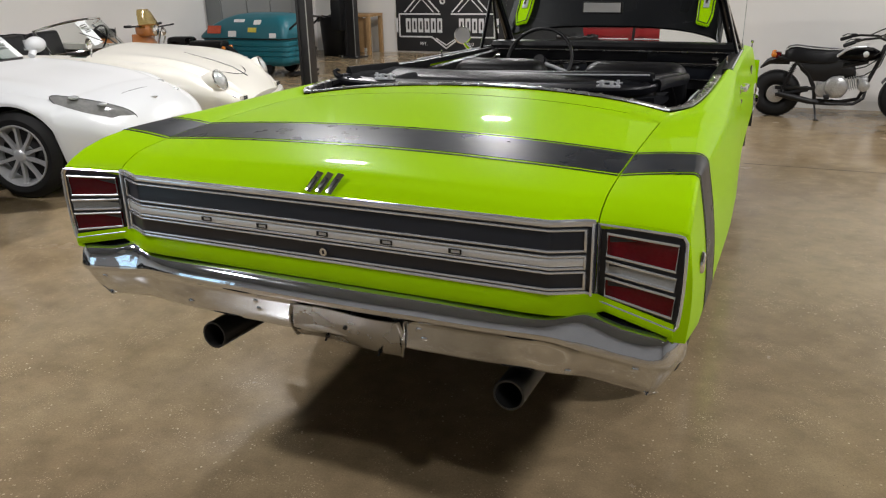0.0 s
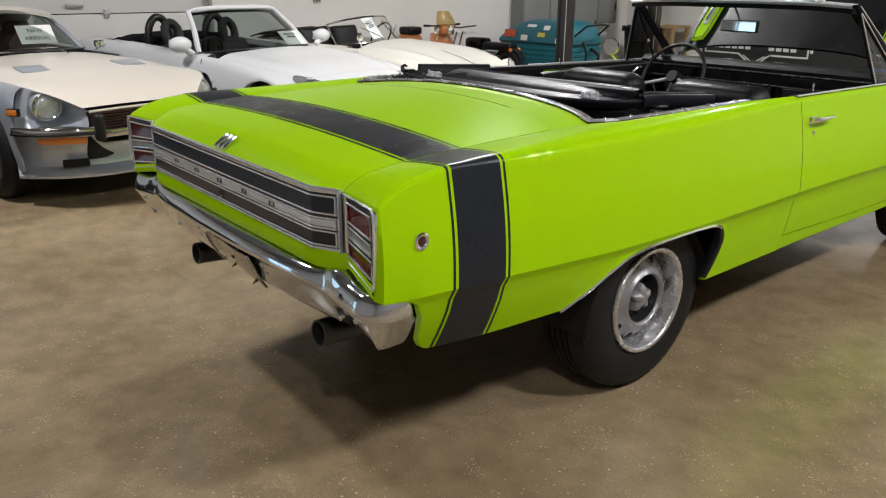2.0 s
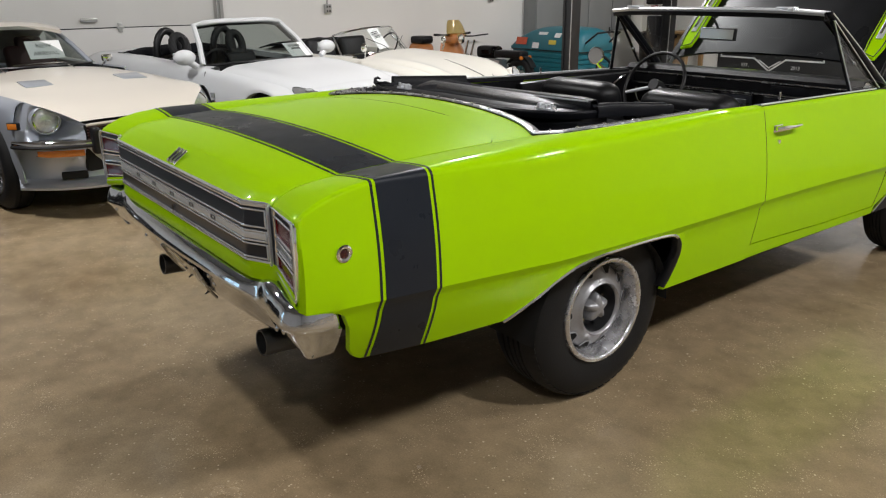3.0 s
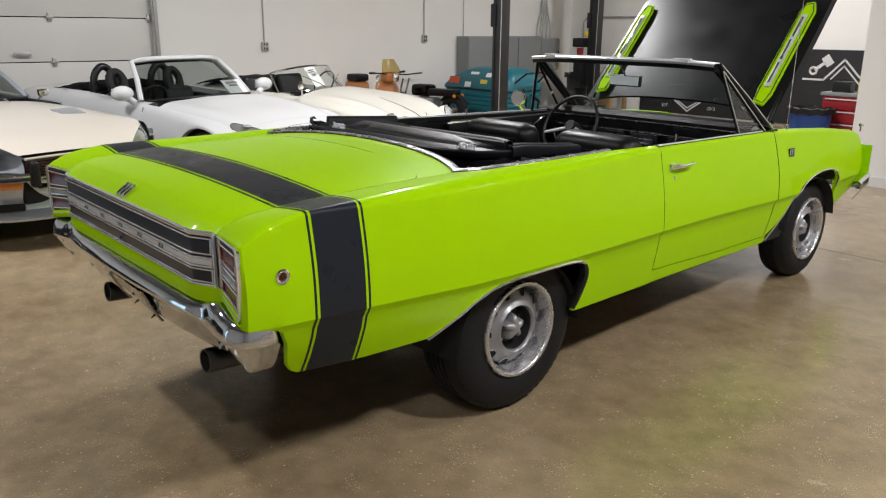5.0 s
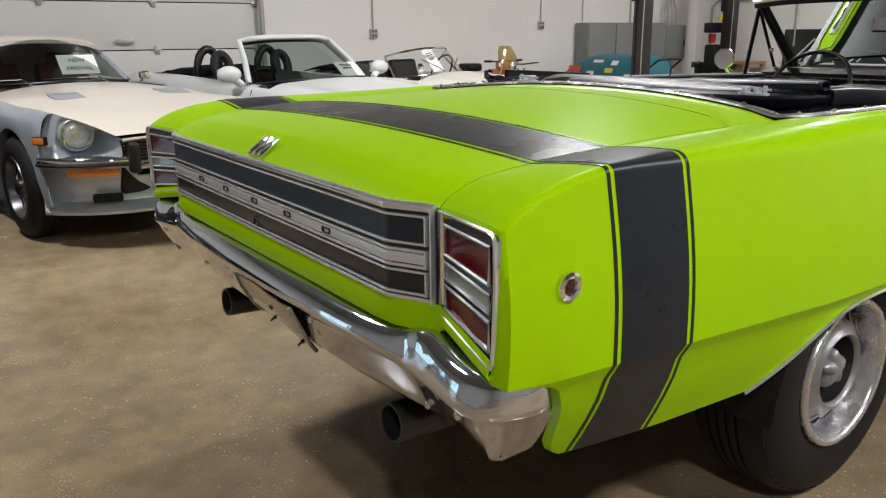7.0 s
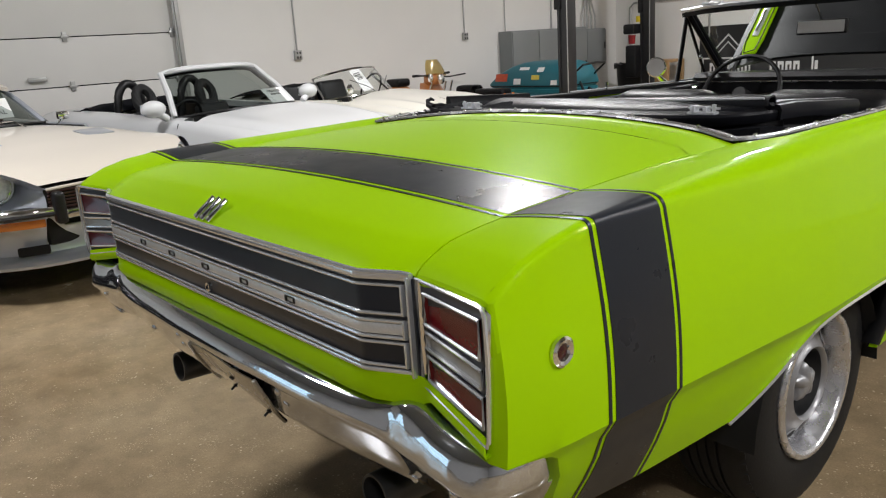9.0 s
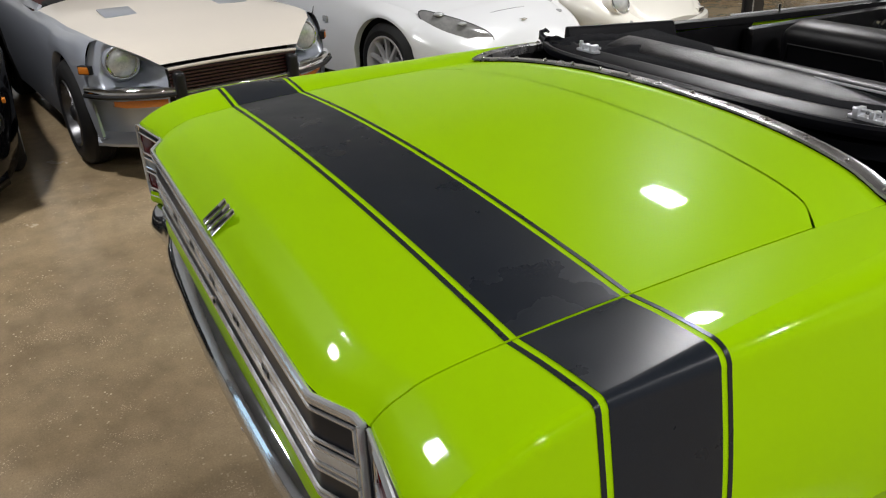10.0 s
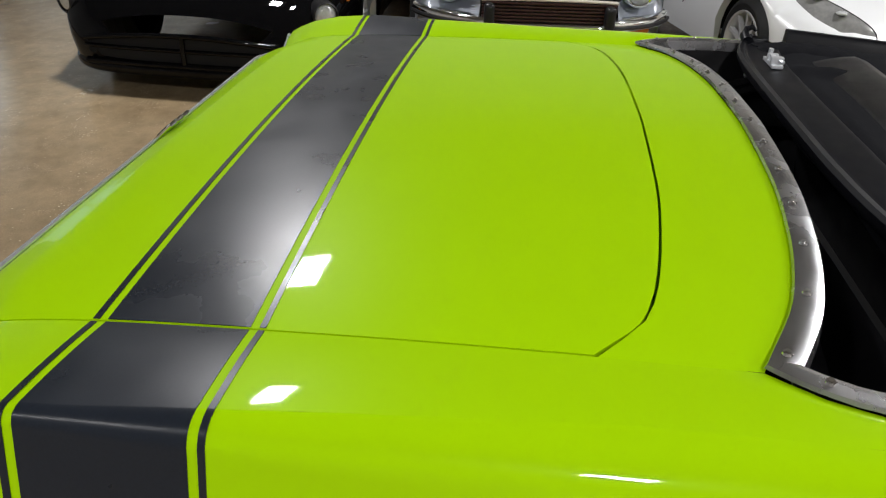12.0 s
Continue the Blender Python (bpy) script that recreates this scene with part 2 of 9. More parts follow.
M_SCOOTER = mat("orange_scooter_paint", (0.42, 0.155, 0.04), 0.3, coat=0.6, var=0.05, scale=6)
M_SCREEN = glass("tinted_screen", (0.80, 0.70, 0.45), 0.05)
M_ENGINE = mat("cast_aluminium", (0.50, 0.50, 0.50), 0.36, metal=0.7, var=0.2, scale=25, fine=0.2, fine_scale=120)
M_SEAT = mat("charcoal_cloth", (0.007, 0.0072, 0.008), 0.7, var=0.2, scale=10, bump=0.3, bump_scale=300)
M_REDSEAT = mat("dark_red_leather", (0.06, 0.012, 0.010), 0.45, var=0.2, scale=10)
M_LAMPGLOW = mat("lamp_diffuser", (1.0, 0.96, 0.90), 0.5, emit=7.0)
M_DAYLIGHT = mat("daylight_sky", (0.62, 0.82, 1.0), 0.9, emit=1.8)
M_DOORPAINT = mat("white_door_panel", (0.72, 0.71, 0.68), 0.45, var=0.04, scale=2, fine=0.02)


# ---------- building helpers ----------
def finish(bm, name, material, smooth=40):
    me = bpy.data.meshes.new(name)
    bmesh.ops.recalc_face_normals(bm, faces=bm.faces)
    for f in bm.faces:
        f.smooth = smooth > 0
    bm.to_mesh(me)
    bm.free()
    me.materials.append(material)
    if smooth > 0:
        me.set_sharp_from_angle(angle=radians(smooth))
    return me


def part(name, bm, material, parent=None, label="", m=None, smooth=40):
    """Links a bmesh as one mesh object, under a thing where one is given."""
    ob = new(name, finish(bm, name, material, smooth))
    ob.parent = parent
    if m is not None:
        ob.matrix_basis = m
    if label:
        ob["label"] = label
    return ob


def twin(name, ob, parent, m):
    """Another part on the same mesh."""
    o = new(name, ob.data)
    o.parent = parent
    o.matrix_basis = m
    if "label" in ob:
        o["label"] = ob["label"]
    return o


def thing(name, m, label, category, group="", kind=""):
    e = new(name)
    e.matrix_basis = m
    e.empty_display_size = 0.1
    return tagged(e, label, category, group, kind)


def B(bm, c, s, bev=0.0, m=None, seg=2):
    """Adds a box of size s centred on c, with rounded edges."""
    r = bmesh.ops.create_cube(bm, size=1.0)
    vs = r["verts"]
    bmesh.ops.scale(bm, vec=s, verts=vs)
    if bev:
        es = list({e for v in vs for e in v.link_edges})
        g = bmesh.ops.bevel(bm, geom=es, offset=min(bev, min(s) * 0.45), segments=seg, affect="EDGES", profile=0.6)
        vs = list({v for f in g["faces"] for v in f.verts} | {v for v in vs if v.is_valid})
    bmesh.ops.translate(bm, vec=c, verts=vs)
    if m is not None:
        bmesh.ops.transform(bm, matrix=m, verts=vs)
    return bm


def C(bm, p, q, r, r2=None, seg=16, caps=True):
    """Adds a cylinder or cone from p to q."""
    p, q = Vector(p), Vector(q)
    d = q - p
    g = bmesh.ops.create_cone(bm, cap_ends=caps, segments=seg, radius1=r, radius2=r if r2 is None else r2, depth=d.length)
    bmesh.ops.transform(bm, matrix=Matrix.Translation((p + q) / 2) @ d.to_track_quat("Z", "Y").to_matrix().to_4x4(), verts=g["verts"])
    return bm


def tube(bm, pts, r, seg=8, closed=False):
    """Adds a round rod along a line of points."""
    pts = [Vector(p) for p in pts]
    rings = []
    n = len(pts)
    up = Vector((0.13, 0.21, 0.97))
    for i, p in enumerate(pts):
        a = pts[(i - 1) % n] if closed or i else pts[0]
        b = pts[(i + 1) % n] if closed or i < n - 1 else pts[-1]
        t = (b - a).normalized()
        u = t.cross(up)
        if u.length < 0.05:
            u = t.cross(Vector((1, 0, 0)))
        u.normalize()
        w = u.cross(t)
        rr = r[i] if hasattr(r, "__len__") else r
        rings.append([bm.verts.new(p + rr * (math.cos(k * math.tau / seg) * u + math.sin(k * math.tau / seg) * w)) for k in range(seg)])
    for i in range(n if closed else n - 1):
        a, b = rings[i], rings[(i + 1) % n]
        for k in range(seg):
            bm.faces.new((a[k], a[(k + 1) % seg], b[(k + 1) % seg], b[k]))
    if not closed:
        bm.faces.new(rings[0][::-1])
        bm.faces.new(rings[-1])
    return bm


def grid(bm, rows, close_u=False):
    """Adds a skin through rows of points, all of one length."""
    vs = [[bm.verts.new(p) for p in row] for row in rows]
    for i in range(len(vs) - 1):
        m = len(vs[i])
        for j in range(m if close_u else m - 1):
            q = (vs[i][j], vs[i][(j + 1) % m], vs[i + 1][(j + 1) % m], vs[i + 1][j])
            try:
                bm.faces.new(q)
            except ValueError:
                pass
    return bm


def thick(bm, t):
    """Gives a skin a thickness, inward."""
    bmesh.ops.recalc_face_normals(bm, faces=bm.faces)
    bmesh.ops.solidify(bm, geom=bm.faces[:], thickness=t)
    return bm


def lathe(bm, prof, seg=32, m=None):
    """Adds a body turned round x from (x, radius) points."""
    rings = []
    for x, r in prof:
        rings.append([bm.verts.new((x, r * math.cos(k * math.tau / seg), r * math.sin(k * math.tau / seg))) for k in range(seg)])
    for a, b in zip(rings, rings[1:]):
        for k in range(seg):
            bm.faces.new((a[k], a[(k + 1) % seg], b[(k + 1) % seg], b[k]))
    if m is not None:
        bmesh.ops.transform(bm, matrix=m, verts=[v for ring in rings for v in ring])
    return bm


def plate(bm, outline, t, axis="x"):
    """Adds a flat plate with the given outline (in the two other axes), from 0 to t along the axis."""
    def at(p, d):
        return {"x": (d, *p), "y": (p[0], d, p[1]), "z": (*p, d)}[axis]
    a = [bm.verts.new(at(p, 0)) for p in outline]
    b = [bm.verts.new(at(p, t)) for p in outline]
    n = len(a)
    bm.faces.new(a)
    bm.faces.new(b[::-1])
    for i in range(n):
        bm.faces.new((a[i], b[i], b[(i + 1) % n], a[(i + 1) % n]))
    return bm


def ip(x, table):
    xs, ys = zip(*table)
    return float(np.interp(x, xs, ys))


def smooth_ip(x, table):
    """Interpolation through the table without corners."""
    xs = [t[0] for t in table]
    ys = [t[1] for t in table]
    if x <= xs[0]:
        return ys[0]
    if x >= xs[-1]:
        return ys[-1]
    i = max(k for k in range(len(xs) - 1) if xs[k] <= x)
    def slope(k):
        if k == 0 or k == len(xs) - 1:
            j = min(k, len(xs) - 2)
            return (ys[j + 1] - ys[j]) / (xs[j + 1] - xs[j])
        a, b = (ys[k] - ys[k - 1]) / (xs[k] - xs[k - 1]), (ys[k + 1] - ys[k]) / (xs[k + 1] - xs[k])
        return 0.0 if a * b <= 0 else 2 * a * b / (a + b)
    h = xs[i + 1] - xs[i]
    u = (x - xs[i]) / h
    m0, m1 = slope(i) * h, slope(i + 1) * h
    return ys[i] * (2 * u**3 - 3 * u**2 + 1) + m0 * (u**3 - 2 * u**2 + u) + ys[i + 1] * (3 * u**2 - 2 * u**3) + m1 * (u**3 - u**2)


def lin(a, b, n):
    return [a + (b - a) * i / (n - 1) for i in range(n)]


def letters(text, size, material, parent, m, name="lettering", depth=0.002, spacing=1.0):
    cu = bpy.data.curves.new(name, "FONT")
    cu.body, cu.size, cu.extrude, cu.align_x, cu.align_y, cu.space_character = text, size, depth, "CENTER", "CENTER", spacing
    cu.materials.append(material)
    o = new(name, cu)
    o.parent = parent
    o.matrix_basis = m
    return o


# ---------- the hall ----------
XL, YB, YR, XC, XR, YS = -7.95, 12.35, 7.75, -0.38, 8.0, -5.8


def slab(name, lo, hi, material, label, category, bev=0.0):
    bm = bmesh.new()
    c = [(a + b) / 2 for a, b in zip(lo, hi)]
    B(bm, (0, 0, 0), [b - a for a, b in zip(lo, hi)], bev)
    return tagged(part(name, bm, material, None, "", Matrix.Translation(c), 0), label, category, kind="structure")


def floor_skin():
    bm = bmesh.new()
    B(bm, ((XL + XR) / 2, (YS + YB) / 2, -0.1), (XR - XL + 0.8, YB - YS + 0.8, 0.2))
    return tagged(part("floor", bm, M_FLOOR, None, "", None, 0), "polished brown concrete floor with specks and scuffs", "floor", kind="structure")


floor = floor_skin()
# saw-cut joints in the concrete
for jx, jy, sx, sy in ((0.0, 4.88, 15.8, 0.006), (0.0, -4.2, 15.8, 0.006), (2.9, 1.6, 0.006, 21.0)):
    bm = bmesh.new()
    B(bm, (jx, jy, 0.0006), (sx, sy, 0.001))
    tagged(part("floor_joint", bm, M_UNDER, floor, "dark saw-cut joint", None, 0), kind="structure")

slab("ceiling", (XL, YS, CEILING), (XR, YB, CEILING + 0.15), M_CEIL, "plain dark painted ceiling with hanging lamps", "ceiling")
# left wall, with the opening for the big sectional door
DY0, DY1, DZ = -1.6, 3.42, 3.3
slab("wall_west", (XL - 0.25, DY1, 0), (XL, YB, CEILING), M_WALL, "white painted block wall with conduits", "wall")
slab("wall_west_pier", (XL - 0.25, YS, 0), (XL, DY0, CEILING), M_WALL, "white painted block wall beside the sectional door", "wall")
slab("wall_west_lintel", (XL - 0.25, DY0, DZ), (XL, DY1, CEILING), M_WALL, "white painted wall over the sectional door", "wall")
slab("wall_north", (XL, YB, 0), (XC, YB + 0.25, CEILING), M_WALL, "white painted wall behind the banner", "wall")
slab("wall_corner", (XC, YR + 0.2, 0), (XC + 0.2, YB, CEILING), M_WALL, "white painted return wall", "wall")
slab("wall_east_part", (XC, YR, 0), (XR, YR + 0.2, CEILING), M_WALL, "smooth white partition wall behind the motorcycle", "wall")
# Added unseen wall; its grey stands in for the dark depth beyond
slab("wall_east", (XR, YS, 0), (XR + 0.25, YR, CEILING), M_WALL_UNSEEN, "unseen wall added to close the hall, greyed to darken reflections", "wall")
# glazed bay door in the south wall
GX0, GX1, GZ = -7.7, -5.5, 2.2
# South walls are added out of view, greyed to cut bounce and reflections
slab("wall_south", (GX1, YS - 0.25, 0), (XR, YS, CEILING), M_WALL_UNSEEN, "unseen wall added to close the hall, greyed to darken reflections", "wall")
slab("wall_south_pier", (XL, YS - 0.25, 0), (GX0, YS, CEILING), M_WALL_UNSEEN, "unseen wall added beside the glazed door, greyed to darken reflections", "wall")
slab("wall_south_head", (GX0, YS - 0.25, GZ), (GX1, YS, CEILING), M_WALL_UNSEEN, "unseen wall added over the glazed door, greyed to darken reflections", "wall")
slab("baseboard", (XC + 0.2, YR - 0.012, 0), (XR, YR, 0.10), M_DOORPAINT, "white baseboard along the partition", "baseboard")


def sectional_door():
    e = thing("door_1", pose(XL - 0.1, 0, 0), "closed white sectional garage door with ribbed panels", "garage door", kind="structure")
    h = DZ / 6
    for i in range(6):
        bm = bmesh.new()
        B(bm, (0.0, (DY0 + DY1) / 2, h * (i + 0.5)), (0.05, DY1 - DY0, h - 0.012), 0.006)
        part("panel", bm, M_DOORPAINT, e)
    for y in (DY1 - 0.04, 2.12, 0.9, -0.3, DY0 + 0.04):
        for i in range(1, 6):
            bm = bmesh.new()
            B(bm, (0.035, y, h * i), (0.03, 0.05, 0.11), 0.005)
            B(bm, (0.05, y, h * i), (0.02, 0.09, 0.03), 0.005)
            part("hinge", bm, M_GALV, e, "galvanised roller hinge")
    for y, s in ((DY1 + 0.02, 1), (DY0 - 0.02, -1)):
        bm = bmesh.new()
        B(bm, (0.12, y, DZ / 2 + 0.1), (0.05, 0.05, DZ + 0.2), 0.004)
        B(bm, (0.12, y - s * 0.03, DZ / 2 + 0.1), (0.012, 0.03, DZ + 0.2), 0.003)
        part("track", bm, M_GALV, e, "galvanised door track")
    bm = bmesh.new()
    B(bm, (0.065, 1.75, 1.2), (0.03, 0.20, 0.05), 0.01)
    part("latch", bm, M_GALV, e, "door latch handle")
    bm = bmesh.new()
    B(bm, (0.10, DY1 + 0.025, DZ / 2), (0.03, 0.006, DZ))
    part("seal", bm, M_BLACK, e, "black rubber seal")


sectional_door()


def glazed_door():
    e = thing("door_2", pose(0, YS - 0.1, 0), "closed glazed aluminium bay door with daylight outside", "garage door", kind="structure")
    rows_n, cols_n = 3, 2
    h, w = GZ / rows_n, (GX1 - GX0) / cols_n
    for i in range(rows_n + 1):
        bm = bmesh.new()
        B(bm, ((GX0 + GX1) / 2, 0, min(GZ - 0.03, max(0.03, h * i))), (GX1 - GX0, 0.05, 0.06), 0.005)
        part("rail", bm, M_SATIN, e, "aluminium rail")
    for j in range(cols_n + 1):
        bm = bmesh.new()
        B(bm, (min(GX1 - 0.03, max(GX0 + 0.03, GX0 + w * j)), 0.002, GZ / 2), (0.06, 0.044, GZ - 0.002), 0.005)
        part("stile", bm, M_SATIN, e, "aluminium stile")
    for i in range(rows_n):
        for j in range(cols_n):
            bm = bmesh.new()
            B(bm, (GX0 + w * (j + 0.5), 0, h * (i + 0.5)), (w - 0.04, 0.006, h - 0.04))
            o = part("pane", bm, M_GLASS, e, "", None, 0)
            o.visible_shadow = False


glazed_door()
bm = bmesh.new()
B(bm, ((GX0 + GX1) / 2, YS - 2.6, 2.2), (9.0, 0.1, 5.6))
tagged(part("backdrop", bm, M_DAYLIGHT, None, "", None, 0), "bright pale daylight outside the glazed door", "sky", kind="structure")

for px, py, watts in LAMPS:
    e = thing("ceiling_lamp", pose(px, py, CEILING), "white rectangular ceiling lamp, switched on", "ceiling lamp", "ceiling lamps")
    bm = bmesh.new()
    B(bm, (0, 0, -0.165), (0.58, 0.38, 0.06), 0.012)
    part("housing", bm, M_DOORPAINT, e)
    bm = bmesh.new()
    B(bm, (0, 0, -0.1985), (0.48, 0.26, 0.006))
    part("diffuser", bm, M_LAMPGLOW, e, "glowing diffuser", None, 0)
    for s in (-1, 1):
        bm = bmesh.new()
        C(bm, (s * 0.2, 0, -0.14), (s * 0.2, 0, 0.0), 0.006, seg=8)
        part("hanger", bm, M_GALV, e)


def lift_post(x, y, w, d, h, label):
    e = thing("lift_post", pose(x, y, 0), label, "car lift post", "lift posts")
    bm = bmesh.new()
    B(bm, (0, 0, h / 2 + 0.012), (w, d, h), 0.012)
    for s in (-1, 1):
        B(bm, (w * 0.45 * s, -d * 0.5 - 0.006, h / 2 + 0.02), (0.03, 0.03, h - 0.02), 0.005)
    part("column", bm, M_POST, e)
    bm = bmesh.new()
    B(bm, (0, 0, 0.008), (w + 0.22, d + 0.22, 0.016), 0.004)
    part("base_plate", bm, M_POST, e)
    for sx in (-1, 1):
        for sy in (-1, 1):
            bm = bmesh.new()
            C(bm, (sx * (w / 2 + 0.07), sy * (d / 2 + 0.07), 0.016), (sx * (w / 2 + 0.07), sy * (d / 2 + 0.07), 0.045), 0.014, seg=6)
            part("bolt", bm, M_GALV, e)
    bm = bmesh.new()
    B(bm, (-w * 0.55, -d * 0.35, 1.72), (0.09, 0.10, 0.28), 0.012)
    part("control_box", bm, M_BLACK, e, "black control box")
    bm = bmesh.new()
    tube(bm, [(w * 0.62, -d * 0.6, 0.03), (w * 0.62, -d * 0.6, h - 0.1)], 0.006, 6)
    part("cable", bm, M_GALV, e, "steel lift cable")
    return e


lift_post(-4.21, 6.36, 0.115, 0.16, 3.6, "tall black steel car lift post with a side cable")
lift_post(-6.46, 11.24, 0.17, 0.18, 3.6, "black steel car lift post carrying a control unit")


def power_unit():
    e = thing("power_unit", pose(-6.52, 11.05, 1.02), "black and red hydraulic power unit on the lift post", "power unit")
    bm = bmesh.new()
    B(bm, (-0.14, 0, 0.30), (0.22, 0.22, 0.17), 0.03)
    part("motor", bm, M_BLACK, e)
    bm = bmesh.new()
    C(bm, (-0.14, 0, 0.05), (-0.14, 0, 0.20), 0.055, 0.065)
    part("reservoir", bm, M_RED, e, "red reservoir")
    bm = bmesh.new()
    B(bm, (-0.12, 0, -0.25), (0.2, 0.18, 0.55), 0.03)
    part("body", bm, M_BLACK, e)
    bm = bmesh.new()
    B(bm, (0.0, -0.02, 0.46), (0.06, 0.05, 0.10), 0.01)
    part("label_plate", bm, M_YELLOW, e, "yellow label")


power_unit()


def cabinet(name, y0, y1, z0, z1, d, doors, label):
    e = thing(name, pose(XL, 0, 0), label, "electrical cabinet", "electrical cabinets")
    bm = bmesh.new()
    B(bm, (d / 2 + 0.002, (y0 + y1) / 2, (z0 + z1) / 2), (d, y1 - y0, z1 - z0), 0.012)
    part("body", bm, M_GREYSTEEL, e)
    w = (y1 - y0) / doors
    for i in range(doors):
        dd = e
        bm = bmesh.new()
        B(bm, (d + 0.012, y0 + w * (i + 0.5), (z0 + z1) / 2), (0.022, w - 0.03, z1 - z0 - 0.05), 0.006)
        door = part("cabinet_door", bm, M_GREYSTEEL, dd)
        bm = bmesh.new()
        B(bm, (d + 0.03, y0 + w * (i + 0.9), (z0 + z1) / 2), (0.02, 0.02, 0.12), 0.006)
        part("handle", bm, M_BLACK, door, "black latch handle")
    return e


cabinet("electrical_cabinet", 9.05, 11.05, 0.10, 1.42, 0.30, 3, "long grey enamelled electrical cabinet on the wall")
cabinet("electrical_cabinet", 11.13, 11.72, 0.75, 1.38, 0.22, 1, "small grey enamelled switch box with conduits above")


def conduit(pts, r, label, boxes=()):
    e = thing("conduit", pose(0, 0, 0), label, "conduit", "wall conduits")
    bm = bmesh.new()
    tube(bm, pts, r, 8)
    part("pipe", bm, M_WALL if r < 0.008 else M_GALV, e)
    for c, s in boxes:
        bm = bmesh.new()
        B(bm, c, s, 0.008)
        bx = part("outlet_box", bm, M_GALV, e, "steel outlet box")
        for dy in (-0.022, 0.022):
            for dz in (-0.03, 0.03):
                bm = bmesh.new()
                B(bm, (c[0] + s[0] / 2 + 0.002, c[1] + dy, c[2] + dz), (0.004, 0.022, 0.03), 0.001)
                part("socket", bm, M_BLACK, bx, "dark socket")


conduit([(XL + 0.015, 5.08, 1.33), (XL + 0.015, 5.08, CEILING)], 0.011, "thin conduit dropping to a wall outlet", [((XL + 0.025, 5.08, 1.27), (0.05, 0.11, 0.13))])
conduit([(XL + 0.015, 8.25, 1.44), (XL + 0.015, 8.25, CEILING)], 0.011, "thin conduit dropping to a wall outlet", [((XL + 0.025, 8.25, 1.38), (0.05, 0.10, 0.12))])
for k, yy in enumerate((11.22, 11.34, 11.46, 11.58)):
    b = 0.1 * (k - 1.5)
    conduit([(XL + 0.08, yy, 1.38), (XL + 0.08, yy, 1.62), (XL + 0.07, yy - b * 0.6, 1.85), (XL + 0.05, yy - b, 2.2), (XL + 0.05, yy - b, CEILING)], 0.018, "bent grey conduit rising from the switch box")
conduit([(XL + 0.02, 9.2, 1.42), (XL + 0.02, 9.2, CEILING)], 0.008, "thin conduit above the cabinet")
conduit([(XL + 0.02, 10.4, 1.42), (XL + 0.02, 10.4, CEILING)], 0.016, "grey conduit above the cabinet")
# looped air line on the far wall
conduit([(-7.6, YB - 0.02, 1.0), (-7.6, YB - 0.02, 1.72), (-7.52, YB - 0.02, 1.8), (-6.0, YB - 0.02, 1.8), (-5.92, YB - 0.02, 1.72), (-5.92, YB - 0.02, 1.0)], 0.02, "looped pale pipe on the far wall")


